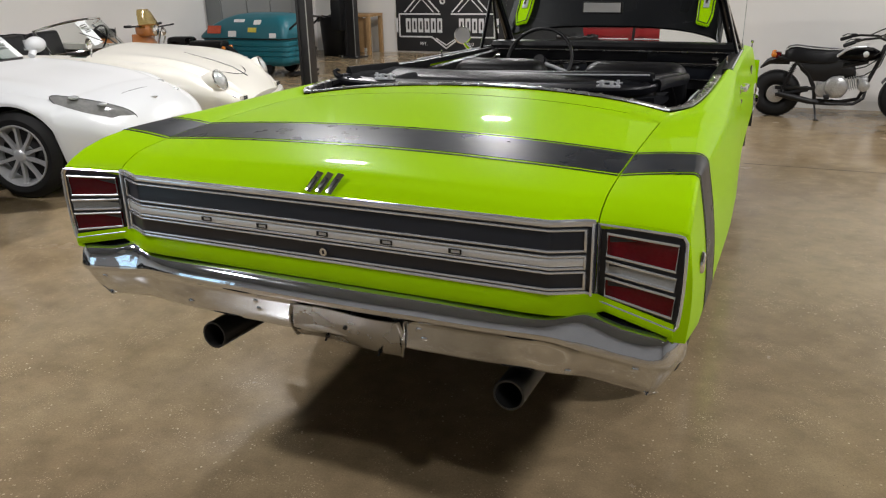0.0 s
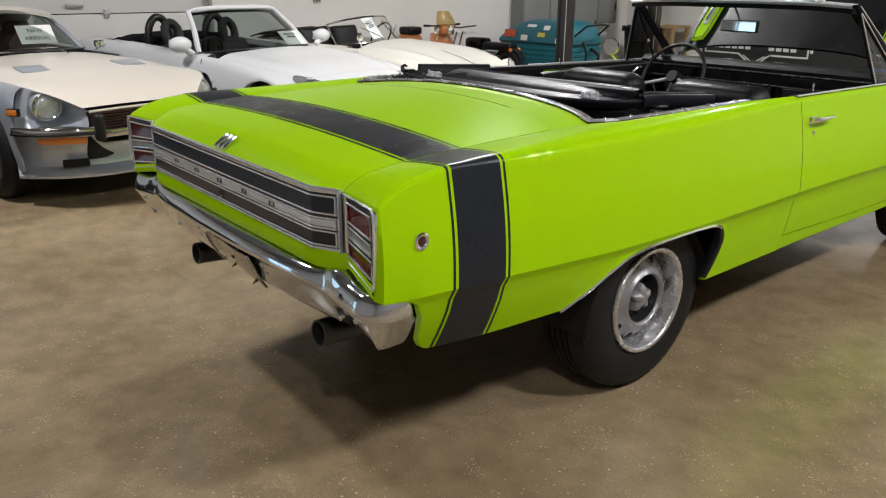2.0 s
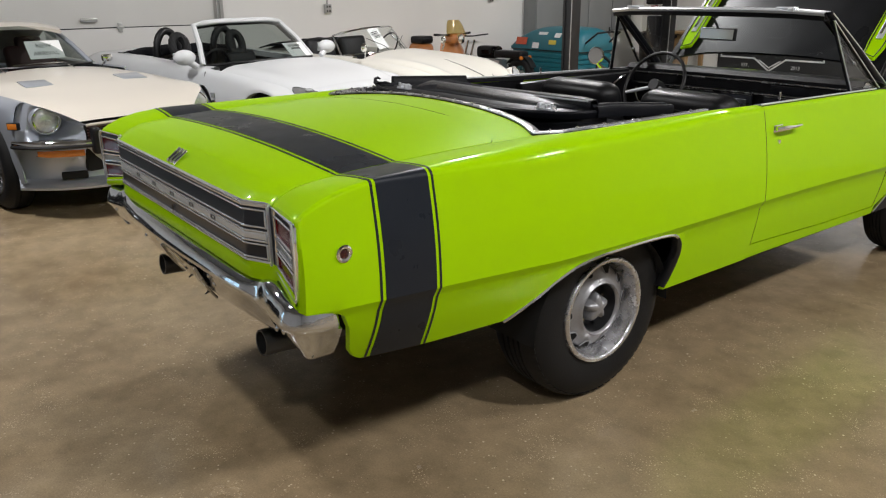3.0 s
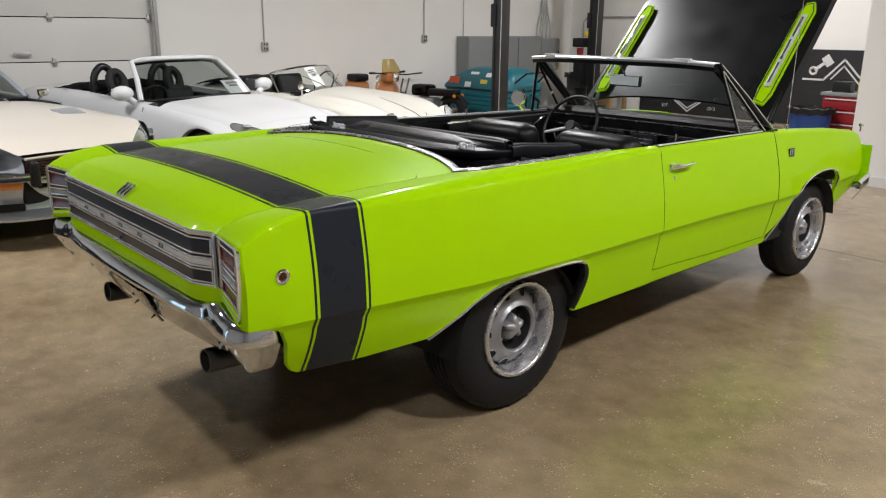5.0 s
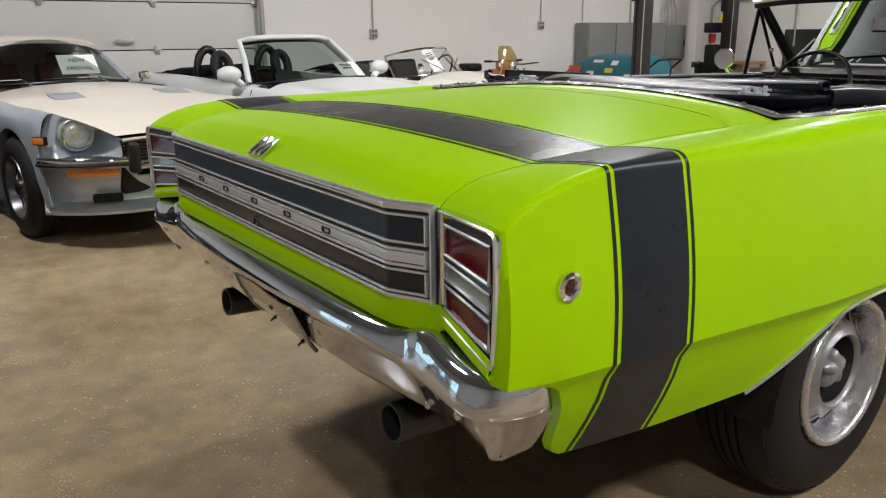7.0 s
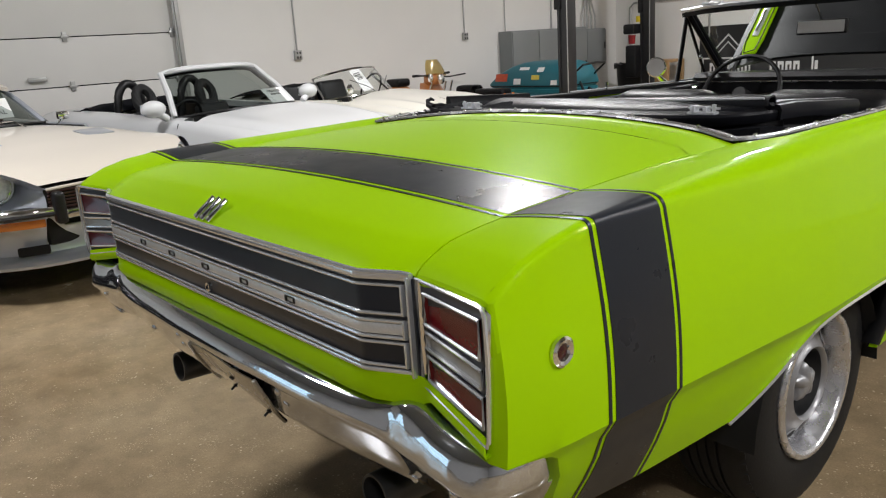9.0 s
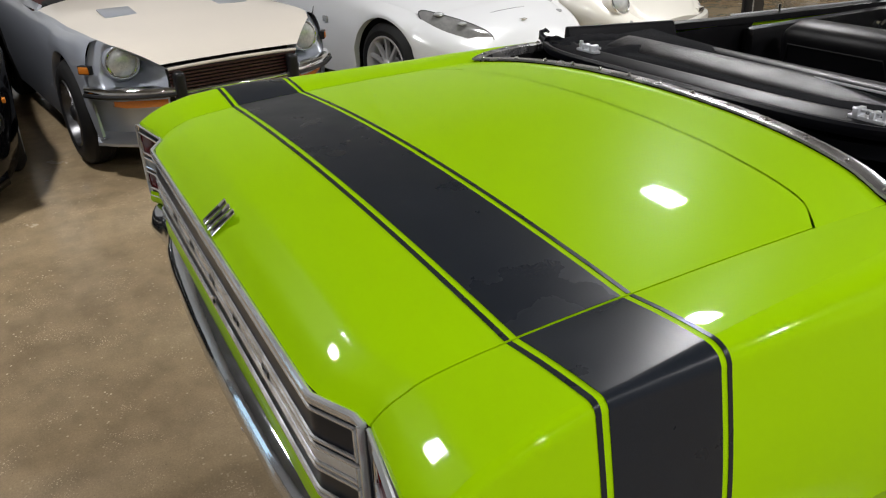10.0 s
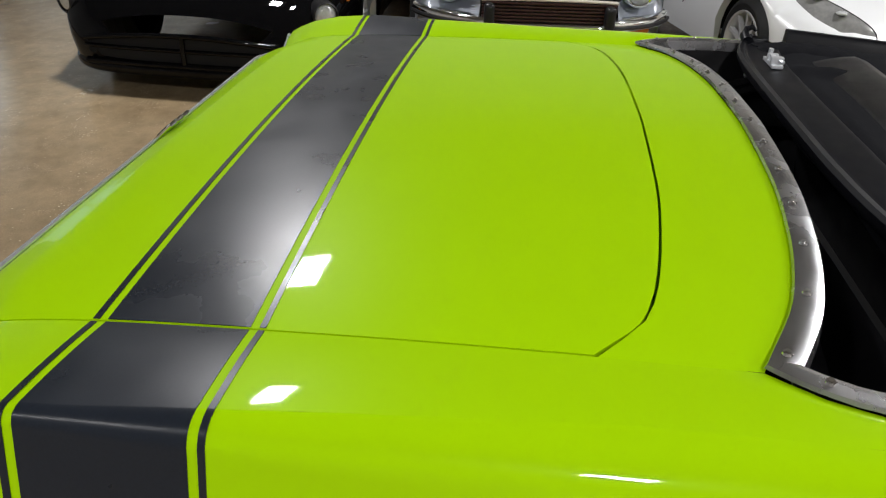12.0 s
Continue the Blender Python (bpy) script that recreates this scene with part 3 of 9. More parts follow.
def banner():
    x0, x1, z0, z1 = -6.10, -2.05, 0.03, 1.28
    e = thing("banner", pose(0, YB - 0.02, 0), "long black banner printed with white emblems and lettering", "banner")
    bm = bmesh.new()
    B(bm, ((x0 + x1) / 2, 0, (z0 + z1) / 2), (x1 - x0, 0.012, z1 - z0))
    part("cloth", bm, M_BANNER, e, "", None, 0)

    def line(pts, w, name="print_line"):
        bm = bmesh.new()
        for (xa, za), (xb, zb) in zip(pts, pts[1:]):
            d = Vector((xb - xa, 0, zb - za))
            m = Matrix.Translation(((xa + xb) / 2, -0.0085, (za + zb) / 2)) @ Matrix.Rotation(-math.atan2(zb - za, xb - xa), 4, "Y")
            B(bm, (0, 0, 0), (d.length + w * 0.8, 0.004, w), 0, m)
        part(name, bm, M_BANNERWHITE, e, "", None, 0)
    cx = -5.05
    # frame of the emblem: box with a pointed foot and peaks above
    line([(cx - 0.98, 0.30), (cx - 0.98, 0.72), (cx - 0.12, 0.72)], 0.028)
    line([(cx + 0.98, 0.30), (cx + 0.98, 0.72), (cx + 0.12, 0.72)], 0.028)
    line([(cx - 0.98, 0.30), (cx - 0.30, 0.30), (cx, 0.09), (cx + 0.30, 0.30), (cx + 0.98, 0.30)], 0.028)
    line([(cx - 0.20, 0.27), (cx, 0.15), (cx + 0.20, 0.27)], 0.022)
    for s in (-1, 1):
        line([(cx + s * 0.86, 0.76), (cx + s * 0.5, 1.12), (cx + s * 0.14, 0.76)], 0.026)
        line([(cx + s * 0.74, 0.76), (cx + s * 0.5, 1.0), (cx + s * 0.26, 0.76)], 0.018)
        line([(cx + s * 1.04, 0.40), (cx + s * 1.04, 0.62)], 0.05)
    # two words of the name as plain bars
    for x, n in ((cx - 0.46, 6), (cx + 0.52, 4)):
        for i in range(n):
            w = 0.10
            bx = x + (i - (n - 1) / 2) * 0.133
            bm = bmesh.new()
            B(bm, (bx, -0.0085, 0.51), (w, 0.004, 0.26), 0.0)
            part("letter_bar", bm, M_BANNERWHITE, e, "", None, 0)
            bm = bmesh.new()
            B(bm, (bx + 0.004, -0.0115, 0.51), (0.034, 0.002, 0.15), 0.0)
            part("letter_gap", bm, M_BANNER, e, "", None, 0)
    letters("EST.", 0.085, M_BANNERWHITE, e, pose(cx - 0.47, -0.009, 0.17, 90), depth=0.001)
    letters("2013", 0.085, M_BANNERWHITE, e, pose(cx + 0.49, -0.009, 0.17, 90), depth=0.001)
    # crossed piston emblem
    for px, s in ((cx, 0.8), (-2.72, 1.0)):
        bm = bmesh.new()
        m = Matrix.Translation((px, -0.0085, 1.0)) @ Matrix.Rotation(radians(-38), 4, "Y") @ Matrix.Scale(s, 4)
        B(bm, (0.17, 0, 0), (0.13, 0.004, 0.17), 0.0, m)
        B(bm, (0.02, 0, 0), (0.20, 0.004, 0.05), 0.0, m)
        part("piston_emblem", bm, M_BANNERWHITE, e, "white piston emblem", None, 0)
        bm = bmesh.new()
        tube(bm, [m @ Vector((-0.10 + 0.055 * math.cos(a), 0, 0.055 * math.sin(a))) for a in [k * math.tau / 14 for k in range(14)]], 0.02 * s, 6, True)
        part("piston_ring", bm, M_BANNERWHITE, e)
    line([(-2.95, 0.80), (-2.62, 0.80), (-2.32, 1.13), (-2.06, 0.86)], 0.03)
    line([(-2.50, 0.82), (-2.32, 1.03), (-2.06, 0.76)], 0.024)


banner()


# ---------- the lime green convertible ----------
CAR = thing("convertible_car", pose(0.012, 0, 0), "lime green vintage convertible with black stripes, open hood, folded top", "car")
Z_LOW = [(0.0, 0.56), (0.15, 0.515), (0.26, 0.50), (0.47, 0.488), (0.76, 0.485), (1.6, 0.385), (2.2, 0.372), (3.4, 0.352), (4.2, 0.40), (4.5, 0.44), (4.9, 0.52)]
X_LOW = [(0.0, 0.80), (0.26, 0.800), (0.47, 0.815), (0.9, 0.84), (2.0, 0.845), (3.5, 0.845), (4.3, 0.84), (4.9, 0.80)]
Z_CREASE = [(0.0, 0.722), (0.2, 0.714), (0.47, 0.70), (0.94, 0.672), (1.8, 0.652), (2.8, 0.64), (3.4, 0.625), (4.9, 0.62)]
X_CREASE = [(0.0, 0.886), (0.05, 0.893), (0.16, 0.904), (0.4, 0.905), (3.6, 0.902), (4.4, 0.89), (4.75, 0.865), (4.9, 0.82)]
Z_RIDGE = [(0.015, 0.962), (0.05, 0.985), (0.1, 1.008), (0.17, 1.026), (0.26, 1.037), (0.5, 1.042), (1.0, 1.050), (1.9, 1.046), (2.2, 1.036), (3.4, 1.012), (3.8, 0.99), (4.2, 0.963), (4.7, 0.91), (4.82, 0.875), (4.9, 0.80)]
X_RIDGE = [(0.015, 0.880), (0.06, 0.880), (0.15, 0.875), (0.26, 0.867), (0.5, 0.863), (1.0, 0.856), (2.0, 0.848), (3.3, 0.84), (4.5, 0.832), (4.9, 0.80)]
ARCH_R = [(0.76, 0.485), (0.87, 0.545), (0.97, 0.60), (1.06, 0.630), (1.2, 0.645), (1.37, 0.645), (1.5, 0.640), (1.575, 0.628), (1.622, 0.606), (1.648, 0.575), (1.660, 0.535), (1.664, 0.49), (1.666, 0.385)]
ARCH_F = [(3.44, 0.37), (3.57, 0.47), (3.70, 0.60), (3.80, 0.665), (3.92, 0.705), (4.08, 0.722), (4.22, 0.715), (4.30, 0.69), (4.345, 0.64), (4.362, 0.56), (4.37, 0.42)]

TAPER = [(1.1, 0.0), (1.5, 0.010), (1.9, 0.028), (2.35, 0.046), (3.0, 0.058), (4.0, 0.070), (4.9, 0.075)]


def tapered(table):
    ys = sorted({t[0] for t in table} | {t[0] for t in TAPER if table[0][0] <= t[0] <= table[-1][0]})
    return [(y, ip(y, table) - ip(y, TAPER)) for y in ys]


X_LOW, X_CREASE, X_RIDGE = tapered(X_LOW), tapered(X_CREASE), tapered(X_RIDGE)


def side_x(y, z):
    """Half width of the body at a height."""
    zl, zc, zr = ip(y, Z_LOW), ip(y, Z_CREASE), ip(y, Z_RIDGE)
    xl, xc, xr = ip(y, X_LOW), ip(y, X_CREASE), ip(y, X_RIDGE)
    if z >= zc:
        u = (z - zc) / max(1e-6, zr - zc)
        return xc + (xr - xc) * u + 0.012 * math.sin(math.pi * min(1, u)) * (1 - 0.3 * u)
    shelf = zc - 0.034
    if z >= shelf:
        return xc - 0.020 * (zc - z) / 0.034
    u = (shelf - z) / max(1e-6, shelf - zl)
    return (xc - 0.020) + (xl - xc + 0.020) * u ** 1.25


TAIL_CUT = [(0.0, 0.725), (0.10, 0.712), (0.135, 0.70), (0.155, 0.68), (0.17, 0.64), (0.18, 0.58), (0.20, 0.53), (0.235, 0.50)]


def ridge_r(y):
    """Rounding of the shoulder: crisp at the tail, soft beside the well."""
    return ip(y, [(0.0, 0.013), (0.30, 0.015), (0.55, 0.036), (0.85, 0.056), (1.4, 0.052), (1.9, 0.034), (2.2, 0.020), (5.0, 0.018)])


def low_edge(y):
    z = ip(y, Z_LOW)
    if y < 0.235:
        z = max(z, ip(y, TAIL_CUT))
    for arch in (ARCH_R, ARCH_F):
        if arch[0][0] <= y <= arch[-1][0]:
            z = max(z, smooth_ip(y, arch))
    return z


def side_rows(ys, inset=0.0, bottom=None, top=None):
    rows = []
    for y in ys:
        rg = ridge_r(y)
        z0 = low_edge(y) if bottom is None else max(bottom(y), low_edge(y))
        zc, zr = ip(y, Z_CREASE), ip(y, Z_RIDGE) if top is None else top(y)
        k1 = max(z0 + 0.004, zc - 0.034)
        k2 = max(k1 + 0.004, zc)
        zs = lin(z0, k1, 5)[:-1] + lin(k1, k2, 3)[:-1] + lin(k2, zr - rg, 9)
        row = [(side_x(y, z) - inset, y, z) for z in zs]
        if bottom is None:
            row.insert(0, (side_x(y, z0) - inset - 0.022, y, z0 - 0.002))
        xr = ip(y, X_RIDGE) - inset
        xs = side_x(y, zr - rg) - inset
        for a in (0.15, 0.3, 0.45, 0.6, 0.8, 1.0):
            ca, sa = math.cos(a * math.pi / 2), math.sin(a * math.pi / 2)
            row.append((xr - rg + (xs - xr + rg) * ca, y, zr - rg + (rg + 0.001) * sa))
        # the arch's front edge leans back towards the sill
        lean = 0.0 if y < 1.5 else min(1, max(0, 1 - (y - 1.666) / 0.3))
        rows.append([(x, yy - lean * 0.062 * min(1, max(0, (0.585 - z) / 0.20)) ** 1.9, z) for x, yy, z in row])
    return rows


DECK_C = [(0.0, 0.955), (0.02, 0.968), (0.045, 0.9885), (0.085, 1.0095), (0.098, 1.0160), (0.112, 1.0200), (0.15, 1.0275), (0.26, 1.043), (0.5, 1.062), (0.7, 1.074), (0.9, 1.082), (1.2, 1.085)]
CROWN = [(0.02, 0.004), (0.1, 0.03), (0.26, 0.048), (0.9, 0.085), (1.2, 0.085)]
LID_X = 0.686


def deck_z(x, y):
    return smooth_ip(y, DECK_C) - ip(y, CROWN) * x * x


def lid_back(x):
    return 0.019 + 0.036 * min(1, max(0, (abs(x) - 0.588) / 0.085))


def lid_front(x):
    return smooth_ip(abs(x), [(0.0, 0.942), (0.30, 0.936), (0.46, 0.922), (0.56, 0.906), (0.62, 0.886), (0.686, 0.828)])


def rail_back(x):
    """Rear edge of the well behind the seats."""
    return smooth_ip(abs(x), [(0.0, 1.122), (0.25, 1.115), (0.42, 1.098), (0.56, 1.068), (0.69, 1.008)])


WELL = [(1.008, 0.690), (1.05, 0.722), (1.11, 0.748), (1.25, 0.762), (1.5, 0.768), (1.88, 0.766), (2.21, 0.762)]


def well_x(y):
    return smooth_ip(y, WELL)


def raked(x, y):
    """The fender's end recedes from its outer corner towards the lid."""
    return y + 0.030 * min(1, max(0, (0.868 - abs(x)) / 0.18)) * max(0, 1 - (y - 0.034) / 0.19)


def fender_top(y, x_in):
    """Points from the fender's ridge inward to x_in."""
    xr, zr = ip(y, X_RIDGE) - ridge_r(y), ip(y, Z_RIDGE) + 0.001
    pts = []
    yi = raked(x_in, y)
    back = max(0.02, yi - 0.036 * min(1, max(0, 1 - (yi - 0.056) / 0.194)))
    zi = deck_z(x_in, back) if y < 1.02 else ip(y, [(1.02, 1.0445), (1.2, 1.049), (1.9, 1.046), (2.2, 1.037), (3.5, 1.012)])
    for u in (0.0, 0.15, 0.35, 0.6, 0.85, 1.0):
        x = xr + (x_in - xr) * u
        z = zr + (zi - zr) * u + 0.006 * math.sin(math.pi * u) * (1 if y > 1.0 else 0.38)
        pts.append((x, raked(x, y), z))
    return pts


def flip(rows):
    return [[(-x, y, z) for x, y, z in row] for row in rows]


LAMP_SIDE = [(0.72, 0.850), (0.755, 0.864), (0.80, 0.873), (0.90, 0.8765), (0.95, 0.875)]
SIDES = ((1, lambda r: r), (-1, flip))
q_ys = sorted(set(lin(0.034, 0.26, 11) + lin(0.26, 0.76, 9) + lin(0.76, 1.60, 38) + [1.613, 1.624, 1.634, 1.643, 1.650, 1.656, 1.660, 1.6625, 1.6645, 1.666] + lin(1.666, 2.212, 14)[1:]))
for s, fl in SIDES:
    bm = bmesh.new()
    grid(bm, fl(side_rows(q_ys)))
    # fender tops beside the lid and the well
    grid(bm, fl([fender_top(y, LID_X + 0.003) for y in [0.034, 0.045, 0.06, 0.072, 0.08, 0.088, 0.096, 0.105, 0.115] + lin(0.14, 0.833, 20)]))
    edge = fender_top(0.034, LID_X + 0.003)
    grid(bm, fl([[(x, y, z), (x, y - 0.005, z - 0.004), (x, y - 0.007, z - 0.010), (x, y - 0.004, z - 0.022)] for x, y, z in edge]))
    grid(bm, fl([fender_top(y, min(LID_X + 0.003, 0.70)) for y in lin(0.833, 1.008, 6)]))
    grid(bm, fl([fender_top(y, well_x(y)) for y in lin(1.008, 2.212, 24)]))
    # rear corner round the lamp
    rows = []
    for u in lin(0, 1, 6):
        rows.append([(side_x(0.034, z) + (min(side_x(0.034, z) - 0.004, ip(z, LAMP_SIDE)) - side_x(0.034, z)) * u, 0.034 - 0.007 * math.sin(u * math.pi / 2), z) for z in lin(0.722, ip(0.034, Z_RIDGE) - 0.006, 12)])
    grid(bm, fl(rows))
    corner = side_rows([0.034])[0][-9:]
    grid(bm, fl([[(x, 0.034, z), (x - 0.003, 0.029, z - 0.004), (x - 0.006, 0.027, z - 0.010), (x - 0.024, 0.030, z - 0.022)] for x, y, z in corner]))
    bmesh.ops.remove_doubles(bm, verts=bm.verts, dist=0.0015)
    part("quarter_panel", bm, M_LIME, CAR, "lime green rear quarter panel", smooth=26)
    # bright lip round the wheel arch
    for arch in (ARCH_R, ARCH_F):
        bm = bmesh.new()
        pts = [(s * (side_x(y, smooth_ip(y, arch)) + 0.002), y, smooth_ip(y, arch) - 0.002) for y in lin(arch[0][0], 1.612 if arch is ARCH_R else 4.358, 52)]
        tube(bm, pts, 0.0065, 6)
        part("arch_moulding", bm, M_CHROME, CAR, "bright wheel arch moulding")
    # dark flange at the front of the rear arch
    bm = bmesh.new()
    lip = [(y, smooth_ip(y, ARCH_R)) for y in (1.604, 1.614, 1.624, 1.634, 1.643, 1.650, 1.656)] + [(1.6605 + 0.0035 * u, z) for u, z in zip(lin(0, 1, 9), lin(0.535, 0.392, 9))]
    lip = [(y - 0.062 * min(1, max(0, (0.585 - z) / 0.20)) ** 1.9, z) for y, z in lip]
    rows = []
    for k, (y, z) in enumerate(lip):
        p, q = lip[max(0, k - 1)], lip[min(len(lip) - 1, k + 1)]
        d = Vector((q[0] - p[0], q[1] - p[1])).normalized()
        w = 0.019 * min(1, 0.25 + k / 5, 1.5 - k / 15)
        rows.append([(s * (side_x(y, z) - dx), y + d.y * w * f, z - d.x * w * f) for f, dx in ((-0.12, -0.0015), (0.0, -0.0025), (0.8, 0.0), (1.0, 0.004), (1.0, 0.03), (0.2, 0.045))])
    grid(bm, rows)
    thick(bm, 0.003)
    part("arch_flange", bm, M_BLACK, CAR, "black arch flange")
    # door
    def low_door(y):
        return ip(y, [(2.2, 0.445), (2.9, 0.41), (3.45, 0.40)])
    bm = bmesh.new()
    rows = side_rows(lin(2.2165, 3.462, 22), 0, low_door)
    rows = [r + [(ip(r[0][1], X_RIDGE) - 0.03, r[0][1], r[-1][2] + 0.002), (ip(r[0][1], X_RIDGE) - 0.042, r[0][1], r[-1][2] + 0.001), (ip(r[0][1], X_RIDGE) - 0.046, r[0][1], r[-1][2] - 0.03)] for r in rows]
    # the leading edge of the door leans with the fender line
    rows = [[(x, y + (0.03 * math.sin(min(1, max(0, (z - 0.4) / 0.62)) * math.pi) - 0.05) * max(0, (y - 3.2) / 0.26), z) for x, y, z in r] for r in rows]
    grid(bm, fl(rows))
    door = part("door", bm, M_LIME, CAR, "closed lime green door", smooth=26)
    bm = bmesh.new()
    for yy, zz in ((2.315, 0.940),):
        xx = s * side_x(yy, zz)
        B(bm, (xx + s * 0.004, yy - 0.010, zz + 0.002), (0.010, 0.070, 0.032), 0.004)
        grid(bm, [[(xx + s * (d + dx), yy + dy, zz + 0.004 + h * dz) for dx, dz in ((-0.006, -1), (0.005, -1), (0.008, 0), (0.005, 1), (-0.006, 1))] for dy, d, h in ((-0.042, 0.018, 0.008), (-0.03, 0.026, 0.010), (0.03, 0.028, 0.009), (0.06, 0.030, 0.006), (0.11, 0.030, 0.005), (0.140, 0.026, 0.004))], True)
        B(bm, (xx + s * 0.014, yy - 0.022, zz + 0.004), (0.03, 0.034, 0.020), 0.006)
        B(bm, (xx + s * 0.016, yy + 0.130, zz + 0.004), (0.03, 0.014, 0.012), 0.004)
    part("handle", bm, M_CHROME, door, "chrome door handle")
    bm = bmesh.new()
    C(bm, (s * (side_x(2.315, 0.885) - 0.004), 2.315, 0.885), (s * (side_x(2.315, 0.885) + 0.005), 2.315, 0.885), 0.011, 0.009)
    part("lock", bm, M_CHROME, door, "chrome key lock")
    # sill under the door
    bm = bmesh.new()
    grid(bm, fl([[(ip(y, X_LOW) - 0.06, y, ip(y, Z_LOW) - 0.004), (ip(y, X_LOW) - 0.004, y, ip(y, Z_LOW)), (side_x(y, low_door(y) - 0.006) - 0.002, y, low_door(y) - 0.006)] for y in lin(2.214, 3.44, 8)]))
    thick(bm, 0.004)
    part("rocker_panel", bm, M_LIME, CAR, "lime green sill")
    # front fender
    f_ys = sorted(set(lin(3.470, 4.375, 46) + lin(4.375, 4.90, 12)))
    rows = side_rows(f_ys)
    rows = [[(x, y + (0.03 * math.sin(min(1, max(0, (z - 0.4) / 0.62)) * math.pi) - 0.05) * max(0, 1 - (y - 3.47) / 0.1), z) for x, y, z in r] for r in rows]
    bm = bmesh.new()
    grid(bm, fl(rows))
    grid(bm, fl([[(ip(y, X_RIDGE) - ridge_r(y) + (0.70 - ip(y, X_RIDGE) + ridge_r(y)) * u, y, ip(y, Z_RIDGE) + 0.001 + 0.006 * math.sin(math.pi * u)) for u in (0, 0.2, 0.5, 0.8, 1)] for y in lin(3.46, 4.90, 20)]))
    grid(bm, fl([[(0.80 * u, 4.90, z) for u in lin(0.55, 1, 4)] for z in lin(0.52, 0.80, 4)]))
    bmesh.ops.remove_doubles(bm, verts=bm.verts, dist=0.0015)
    part("front_fender", bm, M_LIME, CAR, "lime green front fender", smooth=26)
    bm = bmesh.new()
    B(bm, (s * (side_x(3.62, 0.88) + 0.003), 3.615, 0.875), (0.007, 0.075, 0.055), 0.003)
    badge_f = part("fender_badge", bm, M_BLACK, CAR, "small dark and chrome fender badge")
    for k in (-1, 0, 1):
        bm = bmesh.new()
        B(bm, (s * (side_x(3.62, 0.88) + 0.007), 3.615 + 0.024 * k, 0.875), (0.004, 0.010, 0.048), 0.001)
        part("badge_bar", bm, M_CHROME, badge_f)
    # round side markers
    for yy, zz in ((0.147, 0.868),):
        xx = side_x(yy, zz)
        bm = bmesh.new()
        lathe(bm, [(0.0, 0.025), (0.005, 0.0238), (0.0075, 0.0195), (0.0055, 0.0140), (0.001, 0.0118)], 28, Matrix.Translation((s * xx, yy, zz)) @ Matrix.Diagonal((s, 1, 1, 1)))
        mk = part("side_marker", bm, M_CHROME, CAR, "round chrome side marker")
        bm = bmesh.new()
        lathe(bm, [(0.0012, 0.0130), (0.0015, 0.009), (0.003, 0.005), (0.0035, 0.0005)], 20, Matrix.Translation((s * xx, yy, zz)) @ Matrix.Diagonal((s, 1, 1, 1)))
        part("marker_lens", bm, M_MARKER, mk, "dark red-brown marker lens")

# panel between the lid and the well
bm = bmesh.new()
rows = []
for x in lin(-LID_X - 0.003, LID_X + 0.003, 41):
    y0, y1 = lid_front(x) + 0.004, rail_back(x)
    rows.append([(x, y0 + (y1 - y0) * u, deck_z(x, y0 + (y1 - y0) * u)) for u in lin(0, 1, 6)])
grid(bm, rows)
part("deck_panel", bm, M_LIME, CAR, "lime green panel behind the seats")

# boot lid
bm = bmesh.new()
xs = sorted(set(lin(-LID_X, -0.60, 8) + lin(-0.60, 0.60, 33) + lin(0.60, LID_X, 8)))
us = [0, 0.012, 0.03, 0.045, 0.06, 0.07, 0.077, 0.083, 0.089, 0.095, 0.101, 0.108, 0.118, 0.14, 0.19, 0.25, 0.32, 0.4, 0.5, 0.6, 0.7, 0.8, 0.9, 1.0]
rows = []
for x in xs:
    y0, y1 = lid_back(x), lid_front(x)
    row = []
    for u in us:
        y = y0 + (y1 - y0) * u
        shift = (y0 - 0.020) * max(0, 1 - u / 0.25)
        row.append((x, y, deck_z(x, y - shift)))
    rows.append(row)
grid(bm, rows)
thick(bm, 0.012)
part("boot_lid", bm, M_LIME, CAR, "closed lime green boot lid", smooth=30)
# dark gutter beneath the seams
bm = bmesh.new()
grid(bm, [[(x, y, deck_z(x, y) - 0.020) for y in lin(0.13, 1.0, 14)] for x in lin(-0.70, 0.70, 15)])
part("boot_gutter", bm, M_LIME, CAR, "lime green gutter below the lid seam")


# bumblebee stripes lie on the paint
def stripe(y0, y1, name):
    bm = bmesh.new()
    n = 5 if y1 - y0 > 0.05 else 2
    ys = lin(y0, y1, n)
    up = 0.0014
    grid(bm, [[(x, y, deck_z(x, y) + up) for y in ys] for x in lin(-LID_X + 0.001, LID_X - 0.001, 47)])
    for s in (1, -1):
        rows = []
        for y in ys:
            a = fender_top(y, LID_X + 0.004)[::-1]
            row = [(x, y, z + up) for x, _, z in a]
            full = side_rows([y])[0]
            down = full[::-1][:-1]
            row += [(x + up, yy, z + (up if i < 4 else 0)) for i, (x, yy, z) in enumerate(down)]
            rows.append([(s * x, yy, z) for x, yy, z in row])
        grid(bm, rows)
    thick(bm, 0.0008)
    part(name, bm, M_STRIPE, CAR, "satin black bumblebee stripe" if n > 2 else "thin black border line", smooth=30)


stripe(0.269, 0.441, "stripe_band")
stripe(0.2505, 0.2585, "stripe_line")
stripe(0.4515, 0.459, "stripe_line")

# tail: body strip below the trim panel, wrapped round under the lamps
bm = bmesh.new()
def tail_y(x):
    return lid_back(x)


def lamp_y(x):
    """The tail lamps are raked: their outer edge stands further back."""
    return ip(x, [(0.692, 0.054), (0.882, 0.016)])


def lamp_low(x):
    return ip(x, [(0.692, 0.785), (0.870, 0.754)])


